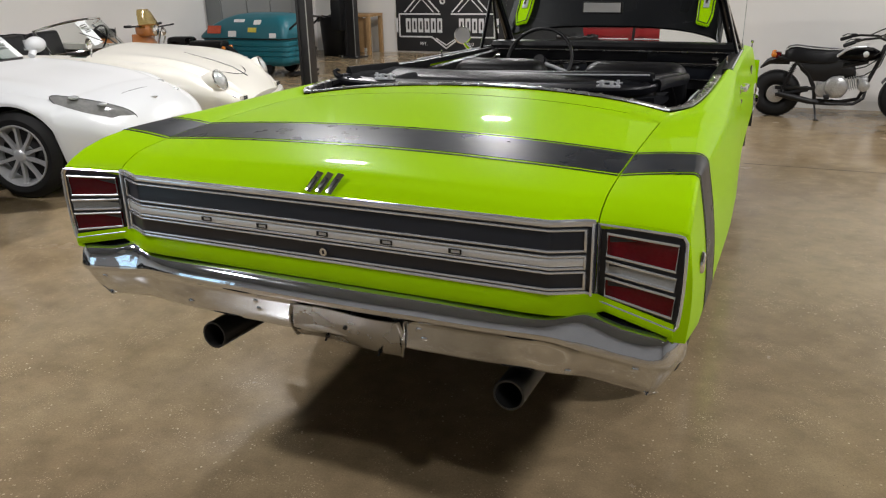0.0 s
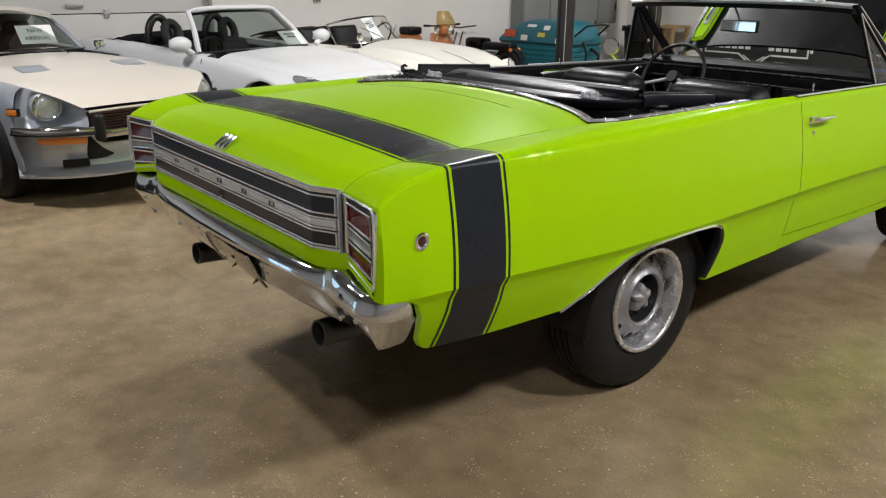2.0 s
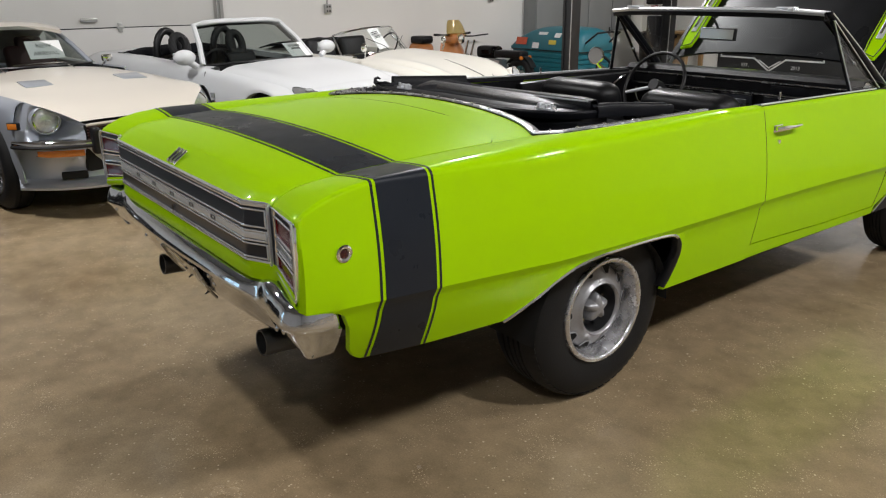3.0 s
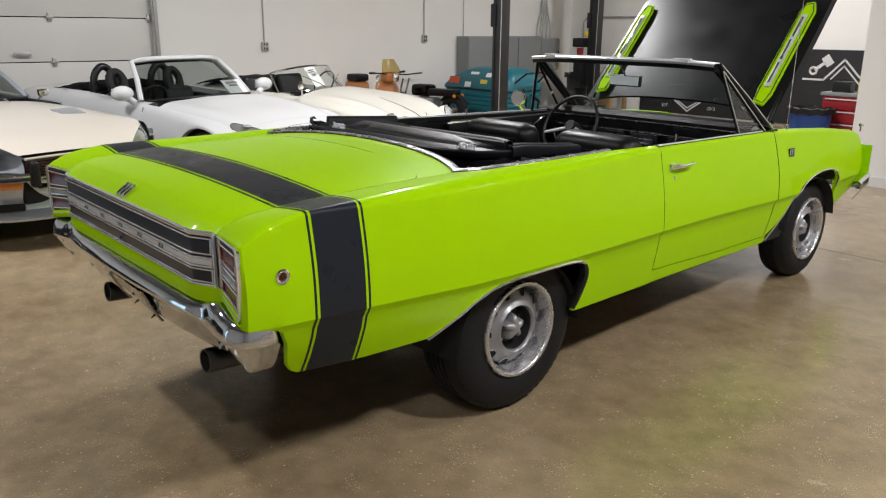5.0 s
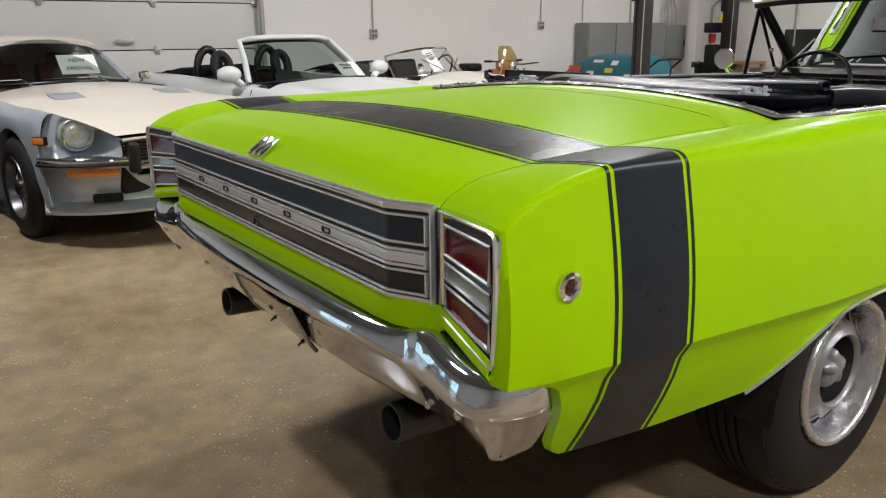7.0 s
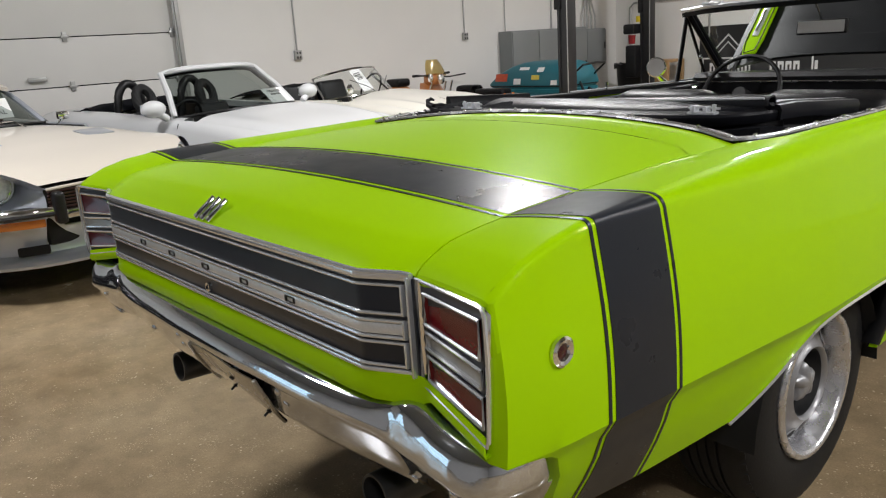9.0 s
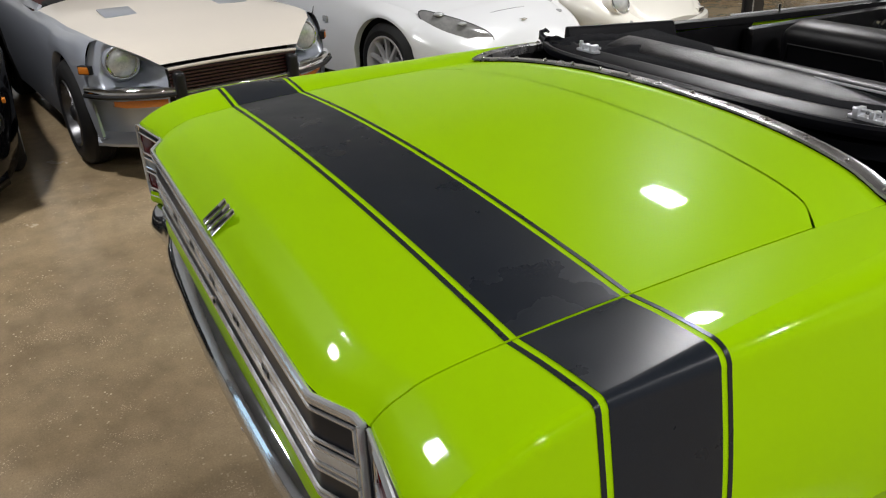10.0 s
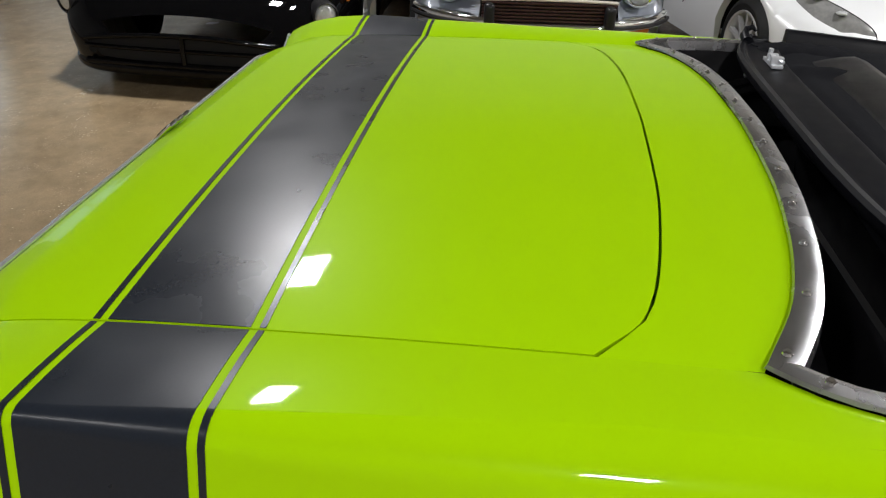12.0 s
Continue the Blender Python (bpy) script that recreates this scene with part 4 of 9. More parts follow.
rows = []
for x in sorted(set(lin(-0.866, -0.60, 18) + lin(-0.60, 0.60, 21) + lin(0.60, 0.866, 18))):
    a = abs(x)
    u = min(1, max(0, (a - 0.688) / 0.012))
    y = tail_y(x) * (1 - u) + lamp_y(a) * u + 0.006 * u
    zt = 0.80 + (lamp_low(a) + 0.012 - 0.80) * u
    zb = 0.748 + (lamp_low(a) - 0.018 - 0.748) * u
    rows.append([(x, y - 0.004, zt), (x, y - 0.005, zt + (zb - zt) * 0.35), (x, y - 0.009, zt + (zb - zt) * 0.78), (x, y - 0.005, zb), (x, y + 0.010, zb + 0.003), (x, y + 0.016, zb + 0.012)])
grid(bm, rows)
thick(bm, 0.003)
part("tail_panel", bm, M_LIME, CAR, "lime green strip below the tail trim", smooth=50)
bm = bmesh.new()
B(bm, (0, 0.11, 0.82), (1.72, 0.06, 0.26))
B(bm, (0, 0.22, 0.63), (1.5, 0.1, 0.10))
part("tail_inner", bm, M_UNDER, CAR)
for s in (1, -1):
    bm = bmesh.new()
    B(bm, (s * 0.690, 0.085, 0.862), (0.014, 0.05, 0.186), 0.003)
    part("lamp_filler", bm, M_LIME, CAR, "lime green filler beside the tail lamp")


# trim panel across the tail
def panel_step(u):
    """Rounded ramp from the flat middle to the set-back ends."""
    return min(1.0, max(0.0, 1.06 * u - 0.03 * math.cos(math.pi * u) if 0 < u < 1 else u))


def panel_strip(z0, z1, x0, x1, proud, material, name, label="", r=0.0015, par=None):
    """A band of the trim panel that follows its stepped ends."""
    bm = bmesh.new()
    xs = sorted(set([x0, x1] + [s * v for s in (1, -1) for v in lin(0.58, 0.68, 15) if x0 < s * v < x1] + lin(x0, x1, 9)))
    rows = []
    for x in xs:
        u = min(1, max(0, (abs(x) - 0.588) / 0.085))
        y = 0.014 + 0.036 * panel_step(u) - proud
        rows.append([(x, y + r * 2.5, z0), (x, y + r * 0.5, z0 + r * 0.4), (x, y, z0 + r * 1.6), (x, y, z1 - r * 1.6), (x, y + r * 0.5, z1 - r * 0.4), (x, y + r * 2.5, z1)])
    grid(bm, rows)
    for row in (rows[0], rows[-1]):
        bm.faces.new([bm.verts.new(p) for p in row])
    return part(name, bm, material, par or CAR, label, smooth=50)


PANEL = panel_strip(0.797, 0.962, -0.687, 0.687, 0.0, M_PANELBLACK, "trim_panel", "black tail panel with bright mouldings")
for z, h in ((0.9620, 0.0060), (0.9475, 0.0028), (0.899, 0.0028), (0.8865, 0.0032), (0.8585, 0.0032), (0.849, 0.0028), (0.8095, 0.0028), (0.8005, 0.0038)):
    xe = 0.681 if h > 0.0035 else 0.6655
    panel_strip(z - h, z + h, -xe, xe, 0.006, M_BRIGHT, "moulding", "thin bright moulding", 0.0016, PANEL)
panel_strip(0.8625, 0.8825, -0.662, 0.662, 0.004, M_SATIN, "centre_band", "brushed aluminium centre band", 0.002, PANEL)
for s in (1, -1):
    for z0, z1, xx in ((0.797, 0.962, 0.680), (0.899, 0.9475, 0.664), (0.859, 0.886, 0.664), (0.809, 0.849, 0.664)):
        bm = bmesh.new()
        B(bm, (s * xx, 0.048, (z0 + z1) / 2), (0.006, 0.014, z1 - z0 + 0.004), 0.002)
        part("end_moulding", bm, M_BRIGHT, PANEL, "bright end moulding")
bm = bmesh.new()
pts = []
for x in lin(-0.684, 0.684, 61):
    u = min(1, max(0, (abs(x) - 0.588) / 0.085))
    pts.append((x, 0.013 + 0.036 * panel_step(u), 0.9668))
tube(bm, pts, 0.0052, 8)
part("top_moulding", bm, M_BRIGHT, PANEL, "bright moulding along the lid edge")
# raised marks on the centre band, as plain bars
for x in (-0.355, -0.175, 0.008, 0.188, 0.368):
    for dx, dz, w, h in ((-0.014, 0, 0.006, 0.012), (0.014, 0, 0.004, 0.011), (0, 0.005, 0.030, 0.0022), (0, -0.005, 0.030, 0.0022)):
        bm = bmesh.new()
        B(bm, (x + dx, 0.0095, 0.8725 + dz), (w, 0.004, h), 0.0008)
        part("raised_mark", bm, M_BLACK, PANEL, "dark raised mark")
bm = bmesh.new()
C(bm, (0.008, 0.018, 0.825), (0.008, 0.006, 0.825), 0.0105, seg=20)
key = part("boot_lock", bm, M_CHROME_OLD, PANEL, "round chrome boot lock")
# Small black box that paints in the keyhole's dark inside
bm = bmesh.new()
B(bm, (0.008, 0.0055, 0.825), (0.003, 0.003, 0.009))
part("keyhole", bm, M_SOOT_SHADE, key)

# boot badge: three slanted plain bars in chrome
for k in (-1, 0, 1):
    m = Matrix.Translation((0.004 + 0.030 * k, 0.045, 0.9925)) @ Matrix.Rotation(radians(42), 4, "X") @ Matrix.Rotation(radians(-14), 4, "Z")
    bm = bmesh.new()
    B(bm, (0, 0, 0.003), (0.021, 0.062, 0.007), 0.0025, m)
    o = part("badge_bar", bm, M_CHROME, CAR, "slanted chrome boot badge bar")
    bm = bmesh.new()
    B(bm, (0, -0.004, 0.0072), (0.008, 0.036, 0.002), 0.0005, m)
    part("badge_inlay", bm, M_BLACK, o)

# tail lamps
for s in (1, -1):
    def LX(x):
        return s * x
    out = [(0.690, 0.962), (0.860, 0.966), (0.872, 0.964), (0.879, 0.953), (0.8805, 0.90), (0.880, 0.85), (0.877, 0.80), (0.873, 0.764), (0.868, 0.755), (0.856, 0.756), (0.690, 0.785)]
    cx, cz = 0.785, 0.862
    bm = bmesh.new()
    a = [bm.verts.new((LX(x), lamp_y(x), z)) for x, z in out]
    b = [bm.verts.new((LX(x), lamp_y(x) + 0.05, z)) for x, z in out]
    c = [bm.verts.new((LX(cx + (x - cx) * 0.94), lamp_y(x) + 0.008, cz + (z - cz) * 0.94)) for x, z in out]
    n = len(a)
    for i in range(n):
        j = (i + 1) % n
        bm.faces.new((a[i], a[j], b[j], b[i]))
        bm.faces.new((a[i], a[j], c[j], c[i]))
    lamp = part("tail_lamp", bm, M_CHROME, CAR, "black and chrome tail lamp with two red lenses")
    bm = bmesh.new()
    bm.faces.new([bm.verts.new((LX(cx + (x - cx) * 0.95), lamp_y(x) + 0.0075, cz + (z - cz) * 0.95)) for x, z in out])
    thick(bm, 0.002)
    part("lamp_face", bm, M_PANELBLACK, lamp, "black lamp face")
    bm = bmesh.new()
    tube(bm, [(LX(x), lamp_y(x), z) for x, z in out], 0.0036, 6, True)
    part("bezel", bm, M_BRIGHT, lamp, "chrome bezel")
    # heights of each lens at its inner and outer end
    for i1, i0, o1, o0, material, nm in ((0.9430, 0.8930, 0.9440, 0.8860, M_REDLENS, "red_lens"), (0.8800, 0.8530, 0.8700, 0.8420, M_CLEARLENS, "reversing_lens"), (0.8400, 0.7985, 0.8280, 0.7800, M_REDLENS, "red_lens")):
        x0, x1 = 0.7095, 0.8640
        o = [(x0, i0), (x1 - 0.004, o0), (x1, o1), (x0, i1)]
        mx_, mz_ = sum(p[0] for p in o) / 4, sum(p[1] for p in o) / 4
        bm = bmesh.new()
        ring = [bm.verts.new((LX(x), lamp_y(x) + 0.002, z)) for x, z in o]
        back = [bm.verts.new((LX(x), lamp_y(x) + 0.012, z)) for x, z in o]
        mid = [bm.verts.new((LX(mx_ + (x - mx_) * 0.93), lamp_y(x) + (0.0052 if k > 1 else 0.0040), mz_ + (z - mz_) * 0.72)) for k, (x, z) in enumerate(o)]
        bm.faces.new(mid)
        for i in range(4):
            j = (i + 1) % 4
            bm.faces.new((ring[i], ring[j], mid[j], mid[i]))
            bm.faces.new((ring[i], ring[j], back[j], back[i]))
        part(nm, bm, material, lamp, "", smooth=20)
        bm = bmesh.new()
        tube(bm, [(LX(x), lamp_y(x) + 0.0005, z) for x, z in o], 0.0032, 6, True)
        part("lens_frame", bm, M_BRIGHT, lamp, "thin chrome lens frame")


# bumpers
# the line of its front ridge: (x, y, z), from the middle to the tip
RIDGE_LINE = [(0.0, -0.030, 0.701), (0.20, -0.027, 0.701), (0.40, -0.018, 0.700), (0.54, -0.007, 0.698), (0.60, 0.002, 0.694), (0.64, 0.008, 0.687), (0.70, 0.006, 0.682), (0.76, -0.001, 0.679), (0.815, -0.006, 0.677), (0.845, 0.000, 0.676), (0.868, 0.018, 0.675), (0.884, 0.048, 0.674), (0.892, 0.090, 0.673), (0.889, 0.142, 0.672)]
# sections: (depth behind the ridge, height from it), plain middle and bulbous end
SECTION_MID = [(0.104, 0.0410), (0.090, 0.0422), (0.075, 0.0424), (0.060, 0.0420), (0.045, 0.0410), (0.034, 0.0392), (0.025, 0.0362), (0.017, 0.0312), (0.010, 0.0245), (0.004, 0.0145), (0.0, 0.005), (0.0, -0.004), (0.004, -0.011), (0.012, -0.015), (0.022, -0.019), (0.031, -0.040), (0.046, -0.078), (0.062, -0.116), (0.069, -0.126), (0.076, -0.126), (0.079, -0.118)]
SECTION_END = [(0.086, 0.0385), (0.077, 0.0440), (0.066, 0.0465), (0.054, 0.0475), (0.042, 0.0470), (0.030, 0.0440), (0.020, 0.0385), (0.012, 0.031), (0.006, 0.022), (0.002, 0.012), (0.0, 0.003), (0.0, -0.005), (0.002, -0.011), (0.006, -0.015), (0.011, -0.020), (0.022, -0.040), (0.042, -0.074), (0.065, -0.104), (0.073, -0.113), (0.079, -0.113), (0.082, -0.106)]
arc = [0.0]
for p, q in zip(RIDGE_LINE, RIDGE_LINE[1:]):
    arc.append(arc[-1] + math.dist(p, q))


def ridge_at(t):
    return Vector([smooth_ip(t, list(zip(arc, [p[k] for p in RIDGE_LINE]))) for k in range(3)])


def bumper_row(t):
    """Section of the bumper at a distance t from the middle."""
    c = ridge_at(t)
    p, q = ridge_at(max(0, t - 0.01)), ridge_at(min(arc[-1], t + 0.01))
    d = Vector((q.x - p.x, q.y - p.y, 0)).normalized()
    inward = Vector((-d.y, d.x, 0))
    u = min(1, max(0, (c.x - 0.59) / 0.09))
    u = u * u * (3 - 2 * u)
    turn = min(1, max(0, -inward.x))
    tip = min(1, max(0, (t - arc[-1] + 0.034) / 0.034))
    wave = 0.0009 * math.sin(8.3 * t + 0.6) + 0.0006 * math.sin(21 * t + 2.0)
    row = []
    for (d0, z0), (d1, z1) in zip(SECTION_MID, SECTION_END):
        dd, zz = d0 + (d1 - d0) * u, z0 + (z1 - z0) * u
        dd = dd * (1 - (0.50 if zz > 0.012 else 0.15) * turn)
        zz += (0.016 * math.exp(-((c.x - 0.66) / 0.06) ** 2) + 0.010 * u) * min(1, max(0, (zz - 0.014) / 0.020))
        if zz > -0.02:
            dd, zz = dd + 0.020 * (1 - math.sqrt(max(0.0, 1 - tip * tip))), zz * (1 - 0.45 * tip * tip) - 0.006 * tip * tip
        elif zz < -0.04:
            dd += 0.0016 * math.sin(13 * t + 40 * zz) * (1 - u)
        row.append(tuple(c + inward * (dd + wave) + Vector((0, 0, zz + 0.5 * wave))))
    return row


bm = bmesh.new()
half = [bumper_row(t) for t in lin(0, 0.54, 15)[:-1] + lin(0.54, arc[-1], 46)]
rows = [[(-x, y, z) for x, y, z in r] for r in half[:0:-1]] + half
grid(bm, rows)
thick(bm, 0.003)
for row in (rows[0], rows[-1]):
    bm.faces.new([bm.verts.new((x * 0.998, y - 0.001, z)) for x, y, z in row])
BUMPER = part("rear_bumper", bm, M_CHROME_OLD, CAR, "worn chrome rear bumper", smooth=60)
for x, z in ((0.268, 0.655), (0.275, 0.625), (0.63, 0.585), (0.795, 0.650), (-0.22, 0.655), (-0.22, 0.628), (-0.48, 0.600), (-0.78, 0.645)):
    row = min(half, key=lambda r: abs(r[11][0] - abs(x)))[14:19]
    yb = ip(-z, [(-p[2], p[1]) for p in row])
    bm = bmesh.new()
    bmesh.ops.create_uvsphere(bm, u_segments=12, v_segments=6, radius=0.009)
    bmesh.ops.scale(bm, vec=(1, 0.5, 1), verts=bm.verts)
    bmesh.ops.translate(bm, vec=(x, yb, z), verts=bm.verts)
    part("bumper_bolt", bm, M_CHROME_OLD, BUMPER, "domed chrome bolt")


def bracket_point(u, v):
    """On the bent plate; u across from 0 to 1, v down from 0 to 1."""
    xl, xr = -0.085 - 0.05 * v, 0.225 - 0.03 * v
    z = 0.676 - 0.130 * v
    return Vector((xl + (xr - xl) * u, -0.020 + (0.69 - z) * 0.48 + 0.016 * v ** 3 + 0.006 * math.sin(3.1 * u + 1.0) * v, z + 0.004 * math.sin(6 * u)))


bm = bmesh.new()
grid(bm, [[tuple(bracket_point(u, v)) for v in lin(0, 1, 8)] for u in lin(0, 1, 13)])
thick(bm, 0.003)
part("plate_bracket", bm, M_BRACKET, BUMPER, "bent metal number plate bracket")
for u in (0.0, 1.0):
    bm = bmesh.new()
    tube(bm, [bracket_point(u, v) + Vector((0.010 * math.sin(math.pi * v) * (1 if u else -1), -0.004, 0)) for v in lin(0, 1, 8)], 0.005, 6)
    part("bracket_edge", bm, M_BRACKET, BUMPER)
for u, v in ((0.30, 0.90), (0.80, 0.93), (0.50, 0.42)):
    p = bracket_point(u, v)
    bm = bmesh.new()
    C(bm, tuple(p), tuple(p + Vector((0, -0.016 if v > 0.5 else -0.005, -0.010 if v > 0.5 else 0))), 0.003, seg=8)
    C(bm, tuple(p), tuple(p + Vector((0, -0.006, -0.004))), 0.006, seg=8)
    part("plate_screw", bm, M_BLACK, BUMPER, "dark plate screw")

bm = bmesh.new()
rows = []
for x, y in [(-x, y) for x, y in ((0.825, 4.72), (0.82, 4.86), (0.80, 4.95), (0.74, 5.0), (0.55, 5.03))] + [(0, 5.04)] + [(0.55, 5.03), (0.74, 5.0), (0.80, 4.95), (0.82, 4.86), (0.825, 4.72)]:
    a = abs(x)
    nx = 0.0 if a < 0.72 else min(1, (a - 0.72) / 0.10) * (1 if x > 0 else -1)
    ny = math.sqrt(max(0.0, 1 - nx * nx))
    low = 0.0 if y > 4.8 else 0.08
    rows.append([(x + nx * d, y + ny * d, z - low * 0.4) for d, z in ((-0.05, 0.60), (-0.02, 0.605), (0.0, 0.59), (0.004, 0.56), (-0.012, 0.51), (-0.04, 0.47))])
grid(bm, rows)
thick(bm, 0.003)
part("front_bumper", bm, M_CHROME, CAR, "chrome front bumper", smooth=60)
bm = bmesh.new()
B(bm, (0, 4.86, 0.70), (1.2, 0.05, 0.30), 0.01)
part("grille", bm, M_BLACK, CAR, "dark grille between the fenders")

# exhausts
for x in (-0.447, 0.478):
    bm = bmesh.new()
    lathe(bm, [(0.0, 0.036), (0.0, 0.041), (0.004, 0.042), (0.22, 0.042), (0.5, 0.040)], 24, Matrix.Translation((x, 0.078, 0.478)) @ Matrix.Rotation(radians(90), 4, "Z") @ Matrix.Rotation(radians(3), 4, "Y"))
    ex = part("exhaust_pipe", bm, M_EXHAUST, CAR, "dark steel exhaust tip")
    bm = bmesh.new()
    lathe(bm, [(0.002, 0.0365), (0.05, 0.0362), (0.18, 0.036), (0.18, 0.0005)], 24, Matrix.Translation((x, 0.078, 0.478)) @ Matrix.Rotation(radians(90), 4, "Z") @ Matrix.Rotation(radians(3), 4, "Y"))
    part("pipe_bore", bm, M_SOOT_SHADE, ex)
    bm = bmesh.new()
    B(bm, (x - 0.03, 0.2, 0.53), (0.012, 0.03, 0.09), 0.003)
    part("pipe_hanger", bm, M_UNDER, ex)

# underbody, wheel wells
bm = bmesh.new()
B(bm, (0, 0.68, 0.58), (1.48, 0.8, 0.13), 0.04)
B(bm, (0, 0.56, 0.49), (0.9, 0.5, 0.12), 0.05)
B(bm, (0, 2.6, 0.40), (1.56, 2.2, 0.12), 0.04)
B(bm, (0, 4.2, 0.52), (1.1, 1.2, 0.18), 0.04)
B(bm, (0, 1.31, 0.56), (1.02, 1.2, 0.36), 0.05)
C(bm, (-0.6, 1.31, 0.34), (0.6, 1.31, 0.34), 0.05)
C(bm, (-0.6, 4.105, 0.32), (0.6, 4.105, 0.32), 0.045)
bmesh.ops.create_uvsphere(bm, u_segments=14, v_segments=8, radius=0.13, matrix=Matrix.Translation((0, 1.31, 0.34)))
part("underbody", bm, M_UNDER, CAR, "black underbody and axles")
for s in (1, -1):
    for yc, r in ((1.285, 0.365), (3.985, 0.35)):
        bm = bmesh.new()
        a = [k * math.pi / 16 for k in range(17)]
        grid(bm, [[(s * x, yc + r * math.cos(t), (0.33 if yc < 2 else 0.40) + (r * (0.93 if yc < 2 else 0.80)) * math.sin(t)) for t in a] for x in (0.48, 0.815)])
        grid(bm, [[(s * 0.48, yc + q * r * math.cos(t), 0.33 + q * r * 0.93 * math.sin(t)) for t in a] for q in (0.05, 1.0)])
        part("wheel_well", bm, M_UNDER, CAR)


def wheel(y, zc, R, W, x_out, s):
    """A tyre with a slotted silver rim, turned about x; s is the side it faces."""
    m = Matrix.Translation((s * x_out, y, zc)) @ Matrix.Diagonal((s, 1, 1, 1))
    rim = 0.203
    bm = bmesh.new()
    prof = [(-W + 0.02, rim), (-W, rim + 0.04), (-W + 0.012, R - 0.055), (-W + 0.035, R - 0.012), (-W + 0.06, R)]
    for k in range(1, 5):
        x = -W + 0.06 + (W - 0.12) * k / 5
        prof += [(x - 0.005, R + 0.0015), (x - 0.004, R - 0.006), (x + 0.004, R - 0.006), (x + 0.005, R + 0.0015)]
    prof += [(-0.06, R), (-0.04, R - 0.006), (-0.018, R - 0.026), (-0.004, R - 0.060), (0.0, R - 0.085), (-0.003, rim + 0.018), (-0.010, rim + 0.004), (-0.03, rim - 0.004)]
    lathe(bm, prof, 56, m)
    # shoulder blocks of the tread
    for k in range(56):
        a = k * math.tau / 56
        mm = m @ Matrix.Rotation(a, 4, "X") @ Matrix.Translation((-0.042, 0, R - 0.0165))
        B(bm, (0, 0, 0), (0.034, R * math.tau / 56 * 0.62, 0.016), 0, mm @ Matrix.Rotation(radians(24), 4, "Y"))
    tyre = part("wheel", bm, M_RUBBER, CAR, "wide black tyre on a slotted silver rim", smooth=35)
    bm = bmesh.new()
    lathe(bm, [(-0.008, rim + 0.005), (0.003, rim + 0.003), (0.006, rim - 0.001), (0.006, rim - 0.010), (0.003, rim - 0.0145), (-0.006, rim - 0.018), (-0.040, rim - 0.026), (-0.080, rim - 0.036)], 56, m)
    part("trim_ring", bm, M_RIMPOL, tyre, "brushed metal rim barrel", smooth=50)
    bm = bmesh.new()
    lathe(bm, [(-0.082, rim - 0.036), (-0.066, 0.1635), (-0.056, 0.159), (-0.050, 0.153), (-0.041, 0.138), (-0.031, 0.120), (-0.024, 0.109), (-0.018, 0.106), (-0.016, 0.102), (-0.020, 0.097), (-0.030, 0.0945)], 56, m)
    holes = [m @ Matrix.Rotation((k + 0.5) * math.tau / 10, 4, "X") @ Matrix.Translation((-0.0455, 0, 0.1475)) @ Matrix.Rotation(radians(-31), 4, "Y") for k in range(10)]
    rim_hole = [(1.25 * y, 1.2 * z) for y, z in ((-0.0185, 0.0105), (-0.0165, 0.0125), (0.0165, 0.0125), (0.0185, 0.0105), (0.0085, -0.0105), (0.005, -0.0125), (-0.005, -0.0125), (-0.0085, -0.0105))]
    for mm in holes:
        tube(bm, [mm @ Vector((0.0015, 1.10 * y, 1.10 * z)) for y, z in rim_hole[3:] + rim_hole[:1]], 0.0027, 6)
    part("rim", bm, M_RIM, tyre, "silver grey slotted rim disc", smooth=50)
    # Bowl takes a darker metal than the disc, painting in its recess shade
    bm = bmesh.new()
    lathe(bm, [(-0.030, 0.0945), (-0.072, 0.089), (-0.086, 0.082), (-0.090, 0.05), (-0.090, 0.0005)], 40, m)
    part("hub_bowl", bm, M_WIRE, tyre, "recessed wheel centre, darkened as if in shade", smooth=50)
    # Slots are not cut: solid black faces paint in the holes' shade
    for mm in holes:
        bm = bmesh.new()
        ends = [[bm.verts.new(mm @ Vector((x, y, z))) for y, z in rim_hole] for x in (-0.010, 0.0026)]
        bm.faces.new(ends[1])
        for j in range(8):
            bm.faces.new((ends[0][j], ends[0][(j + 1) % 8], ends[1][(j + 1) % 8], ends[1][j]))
        part("rim_slot", bm, M_SOOT_SHADE, tyre, "", None, 0)
    bm = bmesh.new()
    rows = []
    for x, r, lobe in ((-0.090, 0.054, 0.14), (-0.066, 0.050, 0.22), (-0.036, 0.044, 0.28), (-0.026, 0.036, 0.30), (-0.019, 0.022, 0.22), (-0.017, 0.009, 0.0), (-0.0168, 0.0005, 0.0)):
        rows.append([tuple(m @ Vector((x, rr * math.sin(b), rr * math.cos(b)))) for b in lin(0, math.tau, 41)[:-1] for rr in (r * (1 + lobe * math.cos(5 * b)),)])
    grid(bm, rows, True)
    cap = part("hub_cap", bm, M_RIM, tyre, "silver centre cap")
    for k in range(5):
        mm = m @ Matrix.Rotation(k * math.tau / 5, 4, "X")
        bm = bmesh.new()
        C(bm, mm @ Vector((-0.095, 0, 0.068)), mm @ Vector((-0.072, 0, 0.068)), 0.0115, 0.010, 10)
        part("wheel_nut", bm, M_CHROME, tyre)
    bm = bmesh.new()
    C(bm, m @ Vector((-0.012, 0.03, rim - 0.032)), m @ Vector((-0.04, 0.03, rim - 0.04)), 0.004, seg=8)
    part("valve", bm, M_BLACK, tyre)
    return tyre


for s in (1, -1):
    wheel(1.312, 0.361, 0.361, 0.26, 0.788, s)
    wheel(4.105, 0.325, 0.325, 0.215, 0.765, s)

